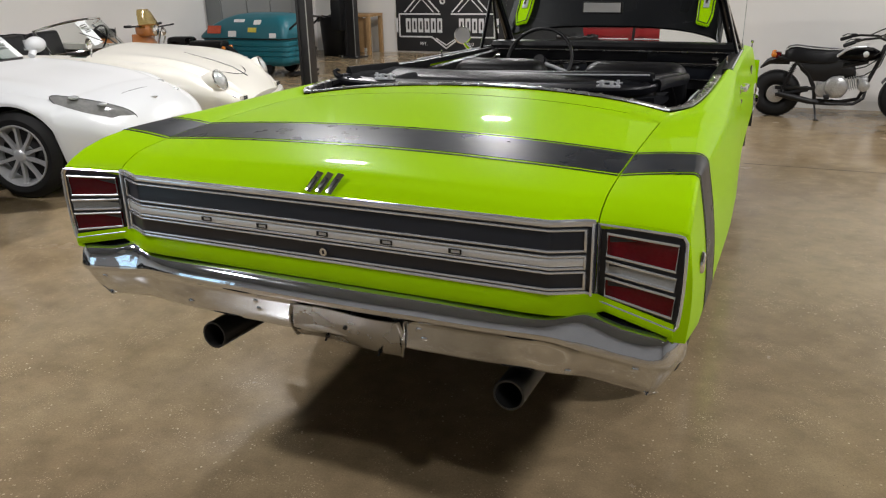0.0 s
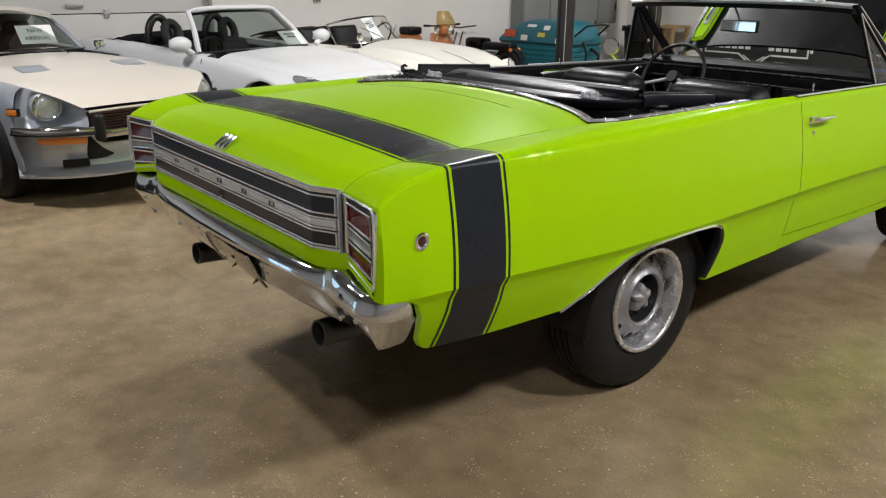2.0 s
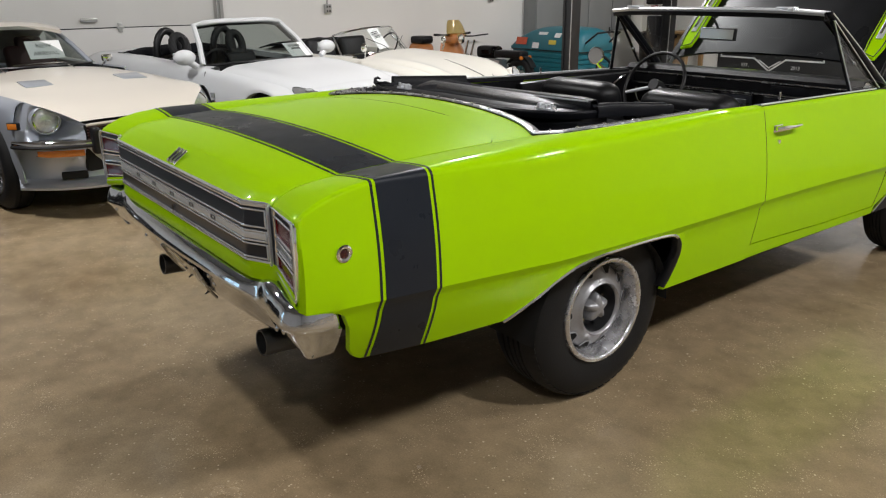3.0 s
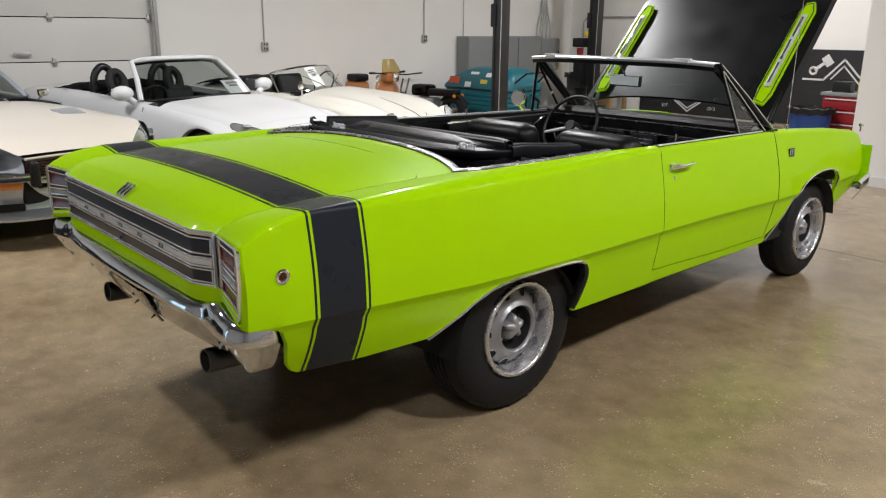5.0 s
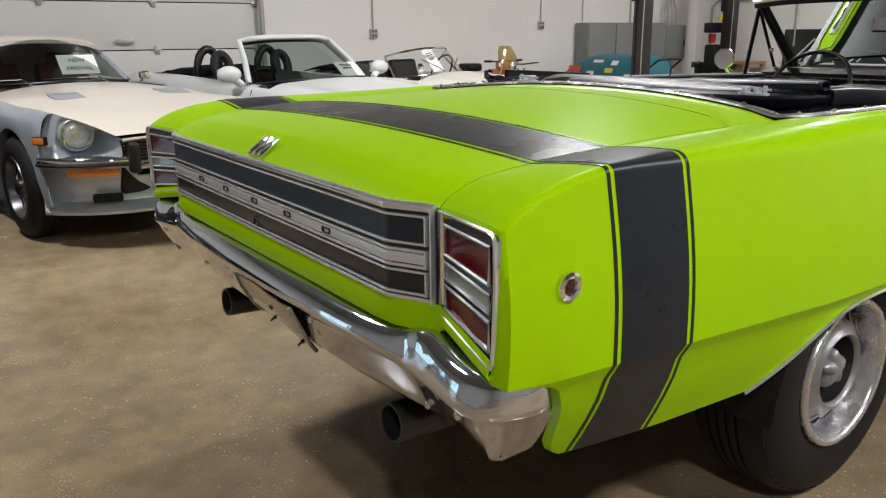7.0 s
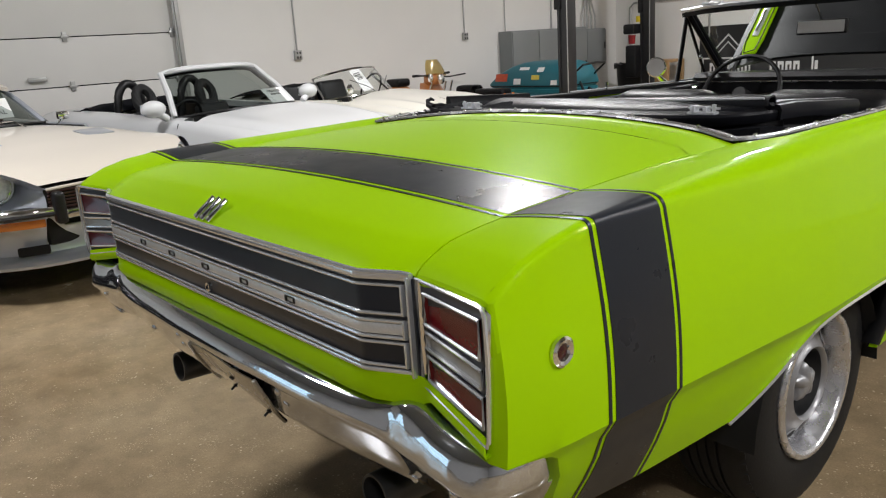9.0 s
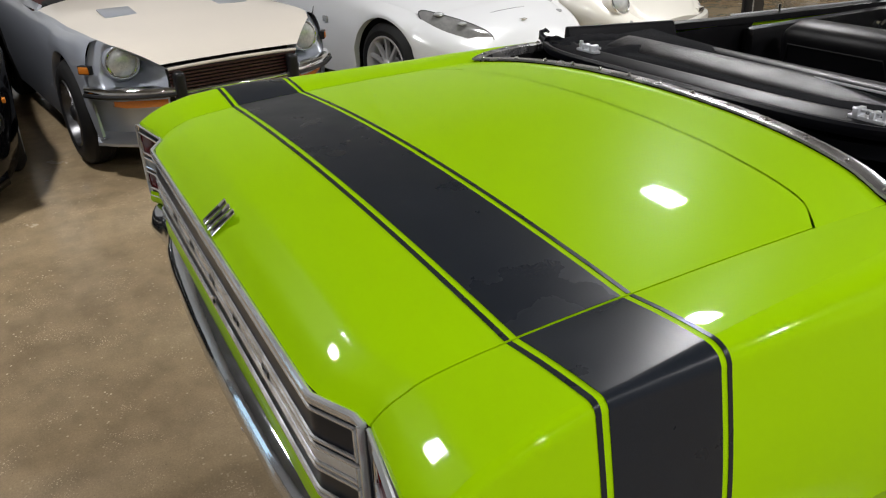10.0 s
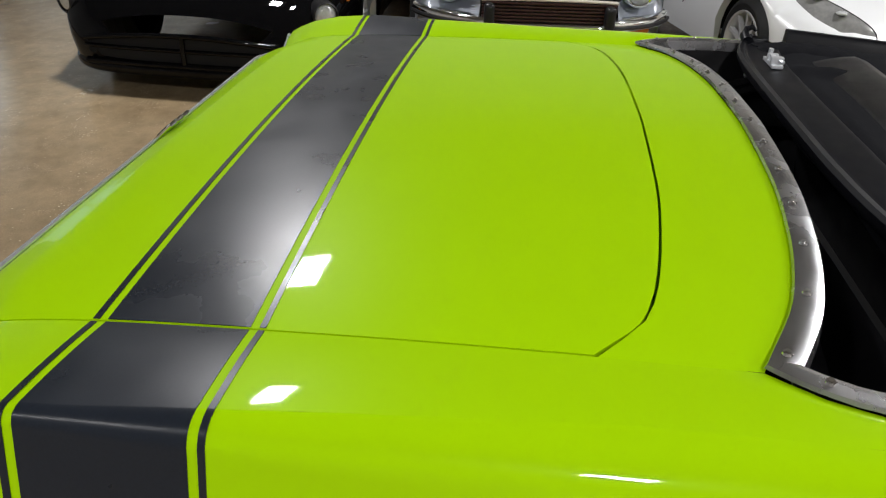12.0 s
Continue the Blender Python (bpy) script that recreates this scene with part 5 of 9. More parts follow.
# ----- hood, open -----
HB = Vector((-0.130, 3.750, 1.043))
HANG = radians(47)
HM = Matrix.Translation(HB) @ Matrix.Rotation(HANG, 4, "X")
HLEN, HW = 1.30, 0.73
bm = bmesh.new()
rows = []
for v in lin(0, HLEN, 15):
    w = HW - 0.02 * (v / HLEN) ** 2
    bow = -0.05 * 0
    rows.append([(x * w, v + 0.085 * (1 - x ** 4) * max(0, 1 - v / 0.25) + 0.03 * (1 - x * x) * max(0, (v - 1.0) / 0.3), 0.030 * (1 - x * x) - 0.01 + (-0.035 if abs(x) > 0.99 else 0.0) + 0.012 * math.exp(-((abs(x) - 0.80) / 0.10) ** 2) * 0) for x in (-1.0, -0.985, -0.93, -0.85, -0.75, -0.6, -0.4, -0.2, 0, 0.2, 0.4, 0.6, 0.75, 0.85, 0.93, 0.985, 1.0)])
grid(bm, rows)
bmesh.ops.transform(bm, matrix=HM, verts=bm.verts)
thick(bm, 0.018)
HOOD = part("hood", bm, M_HOODBLACK, CAR, "satin black hood standing open", smooth=50)
for s in (1, -1):
    cx = s * 0.610
    m = HM @ Matrix.Translation((cx, 0, 0.012))
    bm = bmesh.new()
    o = [(-0.045, 0.10), (0.03, 0.075), (0.052, 0.16), (0.052, 0.86), (0.02, 0.94), (-0.035, 0.93), (-0.052, 0.86), (-0.052, 0.20)]
    o = [(x * s, y) for x, y in o]
    plate(bm, o, 0.020, "z")
    es = [e for e in bm.edges]
    bmesh.ops.bevel(bm, geom=es, offset=0.006, segments=2, affect="EDGES")
    bmesh.ops.transform(bm, matrix=m, verts=bm.verts)
    lou = part("hood_louver", bm, M_LIME, HOOD, "raised lime green louvre panel edged in black")
    bm = bmesh.new()
    tube(bm, [m @ Vector((x * 0.80, 0.5 + (y - 0.5) * 0.955, 0.021)) for x, y in o], 0.0035, 6, True)
    part("border_line", bm, M_BLACK, lou, "thin black border")
    bm = bmesh.new()
    B(bm, (0, 0.52, 0.022), (0.036, 0.60, 0.010), 0.004, m)
    ins = part("louver_insert", bm, M_SATIN, lou, "bright metal louvre insert")
    for k in range(3):
        bm = bmesh.new()
        B(bm, (0.0, 0.33 + 0.19 * k, 0.030), (0.016, 0.165, 0.010), 0.004, m)
        part("louver_blade", bm, M_CHROME, ins)
for s in (1, -1):
    bm = bmesh.new()
    tube(bm, [(s * 0.69 - 0.09, 3.68, 1.00), (s * 0.69 - 0.11, 3.76, 1.06), (s * 0.68 - 0.118, 3.92, 1.20)], 0.012, 6)
    part("hood_hinge", bm, M_BLACK, CAR, "black hood hinge arm")

# cowl and engine bay sides
bm = bmesh.new()
grid(bm, [[(x * 0.72, 3.50 + 0.20 * v - 0.05 * (1 - x * x) * (1 - v), 0.985 + 0.02 * (1 - x * x) - 0.006 * v) for v in (0, 0.3, 0.6, 1)] for x in lin(-1, 1, 15)])
thick(bm, 0.006)
part("cowl", bm, M_HOODBLACK, CAR, "black cowl below the windscreen")
bm = bmesh.new()
B(bm, (0, 3.74, 0.78), (1.44, 0.03, 0.38), 0.005)
B(bm, (0, 4.3, 0.60), (1.3, 1.0, 0.06), 0.01)
B(bm, (0, 4.3, 0.74), (0.62, 0.62, 0.22), 0.06)
C(bm, (0, 4.3, 0.84), (0, 4.3, 0.92), 0.19, seg=24)
part("engine", bm, M_UNDER, CAR, "dark engine bay")
bm = bmesh.new()
tube(bm, [(0.735, 3.66, 1.008), (0.737, 3.66, 1.9)], [0.0022, 0.0012], 6)
bmesh.ops.create_uvsphere(bm, u_segments=8, v_segments=5, radius=0.004, matrix=Matrix.Translation((0.737, 3.66, 1.9)))
C(bm, (0.735, 3.66, 1.0), (0.735, 3.66, 1.03), 0.011, 0.006, 10)
part("antenna", bm, M_CHROME, CAR, "thin chrome radio antenna")
bm = bmesh.new()
B(bm, (0.74, 4.80, 0.945), (0.022, 0.04, 0.02), 0.006)
C(bm, (0.74, 4.80, 0.90), (0.74, 4.80, 0.94), 0.006, seg=8)
part("fender_ornament", bm, M_CHROME, CAR, "small turn signal on the fender top")

# ----- chrome rail with snaps round the well -----
def rail_point(u):
    """u from -1 (left front end) to 1."""
    a = abs(u)
    s = 1 if u >= 0 else -1
    if a < 0.5:
        x = 0.69 * a / 0.5
        return Vector((s * x, rail_back(x), deck_z(x, rail_back(x)) + 0.004))
    y = 1.008 + (1.88 - 1.008) * ((a - 0.5) / 0.5) ** 1.35
    x = well_x(y)
    z = ip(y, [(1.0, 1.0465), (1.2, 1.0515), (1.9, 1.0485)]) + 0.003
    return Vector((s * x, y, z))


bm = bmesh.new()
rows = []
us = lin(-1, 1, 121)
for i, u in enumerate(us):
    p, q = rail_point(max(-1, u - 0.012)), rail_point(min(1, u + 0.012))
    t = (q - p).normalized()
    nrm = Vector((0, 0, 1)).cross(t).normalized()
    c = rail_point(u)
    w = 0.034 if abs(u) < 0.5 else 0.030
    rows.append([tuple(c - nrm * 0.002 + Vector((0, 0, 0))), tuple(c + nrm * 0.000 + Vector((0, 0, 0.005))), tuple(c + nrm * (w * 0.5) + Vector((0, 0, 0.007))), tuple(c + nrm * w + Vector((0, 0, 0.003))), tuple(c + nrm * (w + 0.004) + Vector((0, 0, -0.02)))])
grid(bm, rows)
thick(bm, 0.002)
RAIL = part("well_rail", bm, M_RAIL, CAR, "chrome trim rail with snap studs", smooth=40)
snap = None
for u in lin(-0.96, 0.96, 25):
    p, q = rail_point(u - 0.01), rail_point(u + 0.01)
    nrm = Vector((0, 0, 1)).cross((q - p).normalized()).normalized()
    c = rail_point(u) + nrm * 0.014 + Vector((0, 0, 0.006))
    if snap is None:
        bm = bmesh.new()
        C(bm, (0, 0, 0), (0, 0, 0.0025), 0.0065, 0.0055, 12)
        C(bm, (0, 0, 0.0025), (0, 0, 0.005), 0.0032, 0.0036, 10)
        snap = part("snap_stud", bm, M_CHROME, RAIL, "", Matrix.Translation(c))
    else:
        twin("snap_stud", snap, RAIL, Matrix.Translation(c))

# ----- interior -----
bm = bmesh.new()
grid(bm, [[(x, 1.20, 1.00), (x, 1.17, 0.86), (x, 1.25, 0.70), (x, 1.55, 0.66)] for x in lin(-0.76, 0.76, 7)])
grid(bm, [[(x, y, z) for x, z in ((0.757, 1.02), (0.755, 1.0), (0.76, 0.85), (0.75, 0.6), (0.6, 0.47), (-0.6, 0.47), (-0.75, 0.6), (-0.76, 0.85), (-0.755, 1.0), (-0.757, 1.02))] for y in lin(1.05, 3.5, 12)])
part("interior_tub", bm, M_VINYL, CAR, "black vinyl interior lining")
# well lining under the rail
bm = bmesh.new()
rows = []
for u in lin(-1, 1, 61):
    p, q = rail_point(max(-1, u - 0.012)), rail_point(min(1, u + 0.012))
    nrm = Vector((0, 0, 1)).cross((q - p).normalized()).normalized()
    c = rail_point(u)
    rows.append([tuple(c + nrm * 0.026 + Vector((0, 0, 0.002))), tuple(c + nrm * 0.035 + Vector((0, 0, -0.05))), tuple(c + nrm * 0.05 + Vector((0, 0, -0.13))), tuple(c + nrm * 0.11 + Vector((0, 0, -0.19)))])
grid(bm, rows)
part("well_lining", bm, M_VINYL, CAR, "black vinyl well lining")


def cushion(bm, c, s, bev, m=None):
    B(bm, c, s, bev, m, 4)


# rear bench
bm = bmesh.new()
cushion(bm, (0, 1.72, 0.72), (1.16, 0.50, 0.18), 0.07)
part("rear_seat_cushion", bm, M_VINYL, CAR, "black vinyl rear seat cushion")
bm = bmesh.new()
cushion(bm, (0, 0, 0), (1.14, 0.16, 0.46), 0.06, Matrix.Translation((0, 1.50, 0.86)) @ Matrix.Rotation(radians(12), 4, "X"))
part("rear_seat_back", bm, M_VINYL, CAR, "black vinyl rear seat back")
for s in (1, -1):
    bm = bmesh.new()
    B(bm, (s * 0.715, 2.82, 0.86), (0.06, 1.15, 0.30), 0.03)
    part("door_card", bm, M_VINYL, CAR, "black vinyl door trim")
    bm = bmesh.new()
    B(bm, (s * 0.67, 2.72, 0.84), (0.06, 0.34, 0.05), 0.02)
    part("armrest", bm, M_VINYL, CAR)
    bm = bmesh.new()
    cap = 0.006 if s < 0 else 0.002
    loop = ((-0.060, -0.02), (-0.060, 0.5 * cap), (-0.054, cap), (-0.022, cap + 0.001), (-0.016, 0.7 * cap), (-0.016, -0.006))
    grid(bm, [[(s * (ip(y, X_RIDGE) + dx), y, ip(y, Z_RIDGE) + 0.003 + dz) for dx, dz in loop] for y in lin(1.84 if s < 0 else 2.225, 3.30, 14)])
    thick(bm, 0.002)
    part("door_top_trim", bm, M_BLACK, CAR)
    bm = bmesh.new()
    tube(bm, [(s * (ip(y, X_RIDGE) - 0.018), y, ip(y, Z_RIDGE) + cap + 0.006) for y in lin(2.225, 3.30, 12)], 0.004, 6)
    part("window_strip", bm, M_SATIN, CAR, "bright window strip")
    bm = bmesh.new()
    C(bm, (s * 0.742, 2.44, 1.03), (s * 0.742, 2.44, 1.075), 0.004, 0.006, 8)
    part("lock_knob", bm, M_CHROME, CAR, "chrome lock knob")
    bm = bmesh.new()
    C(bm, (s * 0.690, 2.98, 0.945), (s * 0.660, 2.98, 0.945), 0.020, 0.016, 14)
    tube(bm, [(s * 0.662, 2.98, 0.945), (s * 0.656, 3.03, 0.975), (s * 0.650, 3.06, 0.990)], 0.006, 6)
    C(bm, (s * 0.652, 3.06, 0.990), (s * 0.622, 3.06, 0.992), 0.011, 0.012, 10)
    part("window_winder", bm, M_CHROME, CAR, "chrome window winder")
    # front bucket seats
    m = Matrix.Translation((s * 0.35 - 0.025, 2.40, 0.885)) @ Matrix.Rotation(radians(14), 4, "X")
    bm = bmesh.new()
    cushion(bm, (0, 0.0, -0.10), (0.50, 0.165, 0.56), 0.068)
    for v in bm.verts:
        if v.co.z > 0:
            v.co.z -= 0.035 * (v.co.x / 0.27) ** 2 + 0.20 * max(0, v.co.y)
            v.co.x *= 1 - 0.10 * v.co.z
    bmesh.ops.transform(bm, matrix=m, verts=bm.verts)
    seat = part("front_seat_back", bm, M_VINYL, CAR, "black vinyl front seat back")
    bm = bmesh.new()
    cushion(bm, (s * 0.355, 2.68, 0.68), (0.52, 0.52, 0.16), 0.06)
    part("front_seat_cushion", bm, M_VINYL, CAR, "black vinyl front seat cushion")
    bm = bmesh.new()
    tube(bm, [m @ Vector((x, -0.0825, z)) for x, z in ((-0.20, -0.25), (-0.215, 0.0), (-0.19, 0.10), (0.19, 0.10), (0.215, 0.0), (0.20, -0.25))], 0.004, 6)
    part("piping", bm, M_BLACK, seat)

# dashboard
bm = bmesh.new()
rows = []
for x in lin(-0.74, 0.74, 13):
    k = 0.03 * (x / 0.74) ** 2
    rows.append([(x, 3.49 - k, 1.030), (x, 3.36 - k, 1.060), (x, 3.26 - k, 1.058), (x, 3.235 - k, 1.035), (x, 3.24 - k, 0.955), (x, 3.28 - k, 0.945), (x, 3.28 - k, 0.83), (x, 3.25 - k, 0.80), (x, 3.30 - k, 0.76), (x, 3.42 - k, 0.66)])
grid(bm, rows)
thick(bm, 0.004)
DASH = part("dashboard", bm, M_VINYL, CAR, "black padded dashboard")
for x, w in ((-0.36, 0.46), (0.02, 0.20), (0.42, 0.46)):
    bm = bmesh.new()
    B(bm, (x, 3.262, 0.892), (w, 0.012, 0.075), 0.006)
    o = part("dash_panel", bm, M_PANELBLACK, DASH)
    bm = bmesh.new()
    for z in (0.852, 0.932):
        B(bm, (x, 3.257, z), (w, 0.008, 0.004), 0.001)
    part("dash_moulding", bm, M_CHROME, o, "thin bright dash moulding")
for x in (-0.52, -0.42, -0.30, -0.20):
    bm = bmesh.new()
    lathe(bm, [(0, 0.036), (0.006, 0.034), (0.004, 0.028), (0.001, 0.0005)], 20, Matrix.Translation((x, 3.255, 0.893)) @ Matrix.Rotation(radians(-90), 4, "Z"))
    part("gauge", bm, M_CHROME, DASH, "round dashboard gauge")
for z, dy in ((1.012, -0.004), (0.945, 0.0)):
    bm = bmesh.new()
    tube(bm, [(x, 3.236 + dy - 0.03 * (x / 0.74) ** 2, z) for x in lin(-0.72, 0.72, 13)], 0.0045, 6)
    part("dash_strip", bm, M_RAIL, DASH, "dull bright strip along the dashboard")
bm = bmesh.new()
B(bm, (0.44, 3.232, 0.978), (0.40, 0.010, 0.045), 0.012)
part("glovebox_lid", bm, M_TRIMVINYL, DASH, "black glovebox lid")
bm = bmesh.new()
B(bm, (0.02, 3.25, 0.885), (0.15, 0.012, 0.045), 0.003)
part("radio", bm, M_CHROME_OLD, DASH, "chrome-faced radio")
for x in (-0.06, 0.10):
    bm = bmesh.new()
    C(bm, (x, 3.25, 0.885), (x, 3.222, 0.885), 0.012, 0.010, 12)
    part("radio_knob", bm, M_CHROME, DASH)

# steering wheel
SWC = Vector((-0.352, 2.985, 0.972))
SWM = Matrix.Translation(SWC) @ Matrix.Rotation(radians(62), 4, "X")
bm = bmesh.new()
tube(bm, [SWM @ Vector((0.198 * math.cos(a), 0.198 * math.sin(a), 0)) for a in [k * math.tau / 44 for k in range(44)]], 0.0105, 10, True)
SW = part("steering_wheel", bm, M_BLACK, CAR, "thin-rimmed black steering wheel with metal spokes", smooth=60)
for a in (radians(200), radians(340), radians(270)):
    bm = bmesh.new()
    d = Vector((math.cos(a), math.sin(a), 0))
    tube(bm, [SWM @ (d * 0.03 + Vector((0, 0, -0.02))), SWM @ (d * 0.19)], [0.012, 0.009], 8)
    part("spoke", bm, M_SATIN if a < radians(350) and a > radians(190) and abs(a - radians(270)) > 0.1 else M_BLACK, SW, "brushed metal spoke")
bm = bmesh.new()
tube(bm, [SWM @ Vector((0.128 * math.cos(a), 0.128 * math.sin(a), -0.012)) for a in lin(radians(190), radians(350), 22)], 0.0045, 8)
part("horn_ring", bm, M_CHROME, SW, "chrome half horn ring", smooth=60)
bm = bmesh.new()
C(bm, SWM @ Vector((0, 0, -0.05)), SWM @ Vector((0, 0, 0.008)), 0.042, 0.034, 20)
part("horn_boss", bm, M_BLACK, SW)
bm = bmesh.new()
C(bm, SWM @ Vector((0, 0, -0.05)), SWM @ Vector((0, 0.0, -0.36)), 0.03, 0.036, 14)
part("steering_column", bm, M_BLACK, CAR)
bm = bmesh.new()
B(bm, (0.0, 2.75, 0.62), (0.18, 0.85, 0.16), 0.03)
C(bm, (0.0, 2.78, 0.70), (0.02, 2.72, 0.92), 0.007, seg=8)
bmesh.ops.create_uvsphere(bm, u_segments=12, v_segments=8, radius=0.022, matrix=Matrix.Translation((0.02, 2.72, 0.93)))
part("console", bm, M_BLACK, CAR, "black centre console with shifter")

# ----- windscreen -----
WT, WB_ = [(0.0, 2.925, 1.402), (0.30, 2.932, 1.401), (0.50, 2.948, 1.397), (0.62, 2.975, 1.388)], [(0.0, 3.36, 1.0), (0.35, 3.38, 1.0), (0.58, 3.43, 1.0), (0.69, 3.50, 1.0)]
def ws_curve(tab, x):
    return Vector((x, smooth_ip(abs(x), [(a, b) for a, b, c in tab]), smooth_ip(abs(x), [(a, c) for a, b, c in tab])))
bm = bmesh.new()
rows = []
for u in lin(-1, 1, 17):
    t, b = ws_curve(WT, u * 0.615), ws_curve(WB_, u * 0.685)
    rows.append([tuple(b + (t - b) * v) for v in (0, 0.33, 0.66, 1)])
grid(bm, rows)
WSG = part("windscreen", bm, M_GLASS, CAR, "clear curved windscreen glass")
WSG.visible_shadow = False
bm = bmesh.new()
tops = [ws_curve(WT, u * 0.64) for u in lin(-1, 1, 21)]
rows = []
for p in tops:
    rows.append([tuple(p + Vector((0, dy, dz))) for dy, dz in ((-0.055, -0.012), (-0.062, 0.0), (-0.05, 0.008), (0.0, 0.010), (0.016, 0.002), (0.012, -0.014))])
grid(bm, rows)
thick(bm, 0.003)
HEAD = part("windscreen_header", bm, M_SATIN, CAR, "bright windscreen header rail")
bm = bmesh.new()
rows = [[tuple(p + Vector((0, dy, dz))) for dy, dz in ((-0.05, -0.014), (-0.045, -0.035), (0.0, -0.032), (0.012, -0.016))] for p in tops]
grid(bm, rows)
thick(bm, 0.004)
part("header_trim", bm, M_VINYL, HEAD, "black header lining")
for x in (-0.46, 0.46):
    bm = bmesh.new()
    p = ws_curve(WT, x)
    B(bm, tuple(p + Vector((0, -0.04, 0.012))), (0.10, 0.03, 0.012), 0.003)
    B(bm, tuple(p + Vector((0.03, -0.05, 0.004))), (0.03, 0.02, 0.018), 0.003)
    part("header_catch", bm, M_SATIN, HEAD, "metal top catch plate")
for s in (1, -1):
    t, b = ws_curve(WT, s * 0.632), ws_curve(WB_, s * 0.70)
    bm = bmesh.new()
    tube(bm, [b, b + (t - b) * 0.5 + Vector((s * 0.004, 0.006, 0.002)), t], [0.030, 0.025, 0.019], 10)
    part("windscreen_pillar", bm, M_TRIMVINYL, CAR, "black windscreen pillar")
    bm = bmesh.new()
    tube(bm, [b + Vector((-s * 0.01, -0.025, 0)), t + Vector((-s * 0.01, -0.028, -0.012))], 0.014, 8)
    part("pillar_lining", bm, M_VINYL, CAR)
    # quarter light
    p0, p1, p2 = Vector((s * 0.745, 3.35, 1.02)), Vector((s * 0.65, 2.99, 1.355)), Vector((s * 0.745, 3.06, 1.03))
    bm = bmesh.new()
    bm.faces.new([bm.verts.new(p) for p in (p0, p1, p2)])
    g = part("quarter_light", bm, M_GLASS, CAR, "triangular quarter light glass")
    g.visible_shadow = False
    bm = bmesh.new()
    tube(bm, [p2, p1], 0.009, 8)
    tube(bm, [p0, p1], 0.008, 8)
    tube(bm, [p0, p2], 0.006, 8)
    part("quarter_light_frame", bm, M_TRIMVINYL, g, "black quarter light frame")
    bm = bmesh.new()
    tube(bm, [p2 + Vector((s * 0.009, -0.004, 0)), p1 + Vector((s * 0.009, -0.004, 0))], 0.0035, 6)
    tube(bm, [p0 + Vector((s * 0.008, 0.002, 0)), p1 + Vector((s * 0.008, 0.002, 0))], 0.003, 6)
    tube(bm, [b + Vector((s * 0.028, 0.012, 0.01)), b + (t - b) * 0.5 + Vector((s * 0.026, 0.016, 0.004)), t + Vector((s * 0.018, 0.008, 0))], 0.0035, 6)
    part("quarter_light_strip", bm, M_BRIGHT, g, "thin bright strip")
    bm = bmesh.new()
    q = p1 + (p0 - p1) * 0.62
    B(bm, tuple(q + Vector((-s * 0.02, -0.02, 0))), (0.014, 0.02, 0.022), 0.004)
    part("quarter_light_catch", bm, M_CHROME, g)
# wiper arms
for x in (-0.5, 0.12):
    bm = bmesh.new()
    tube(bm, [(x, 3.46, 1.005), (x + 0.03, 3.40, 1.035), (x + 0.42, 3.365, 1.035)], 0.004, 6)
    part("wiper", bm, M_CHROME, CAR, "bright wiper arm")
# mirrors
bm = bmesh.new()
MRM = Matrix.Translation((0.0, 3.05, 1.268)) @ Matrix.Rotation(radians(-5), 4, "Z") @ Matrix.Rotation(radians(-4), 4, "X")
B(bm, (0, 0, 0), (0.235, 0.022, 0.066), 0.011, MRM, 3)
MR = part("rear_view_mirror", bm, M_BLACK, CAR, "black rear-view mirror")
bm = bmesh.new()
B(bm, (0, -0.0125, 0), (0.218, 0.003, 0.054), 0.0012, MRM)
part("mirror_glass", bm, M_MIRROR, MR, "mirror glass", smooth=0)
bm = bmesh.new()
tube(bm, [(0.0, 3.062, 1.280), (-0.005, 2.985, 1.372)], 0.006, 8)
part("mirror_stem", bm, M_CHROME, MR)
bm = bmesh.new()
lathe(bm, [(0.012, 0.048), (0.0, 0.0535), (-0.012, 0.052), (-0.03, 0.038), (-0.045, 0.012), (-0.046, 0.0005)], 28, Matrix.Translation((-0.87, 3.05, 1.105)) @ Matrix.Rotation(radians(-68), 4, "Z") @ Matrix.Rotation(radians(-5), 4, "Y"))
DM = part("door_mirror", bm, M_CHROME, CAR, "round chrome door mirror")
bm = bmesh.new()
lathe(bm, [(0.010, 0.047), (0.011, 0.0005)], 28, Matrix.Translation((-0.87, 3.05, 1.105)) @ Matrix.Rotation(radians(-68), 4, "Z") @ Matrix.Rotation(radians(-5), 4, "Y"))
part("mirror_glass", bm, M_MIRROR, DM, "mirror glass", smooth=0)
bm = bmesh.new()
tube(bm, [(-0.87, 3.065, 1.06), (-0.84, 3.10, 1.01)], [0.010, 0.02], 8)
part("mirror_stem", bm, M_CHROME, DM)

# ----- folded top -----
# rear edge of the header bow, from its left tip to its right rail
BOW = [(-0.722, 1.302, 1.084), (-0.704, 1.284, 1.076), (-0.665, 1.266, 1.069), (-0.60, 1.252, 1.066), (-0.50, 1.244, 1.065), (-0.40, 1.242, 1.065), (-0.26, 1.241, 1.066), (-0.10, 1.240, 1.067), (0.06, 1.240, 1.068), (0.20, 1.245, 1.068), (0.32, 1.256, 1.068), (0.42, 1.277, 1.068), (0.495, 1.310, 1.068), (0.545, 1.358, 1.069), (0.575, 1.420, 1.070), (0.592, 1.490, 1.070), (0.602, 1.560, 1.069)]
BOW_AXES = [[(k, p[j]) for k, p in enumerate(BOW)] for j in range(3)]


def bow_point(u):
    """Along the header's rear edge; u from 0 to 1."""
    k = u * (len(BOW) - 1)
    return Vector([smooth_ip(k, axis) for axis in BOW_AXES])


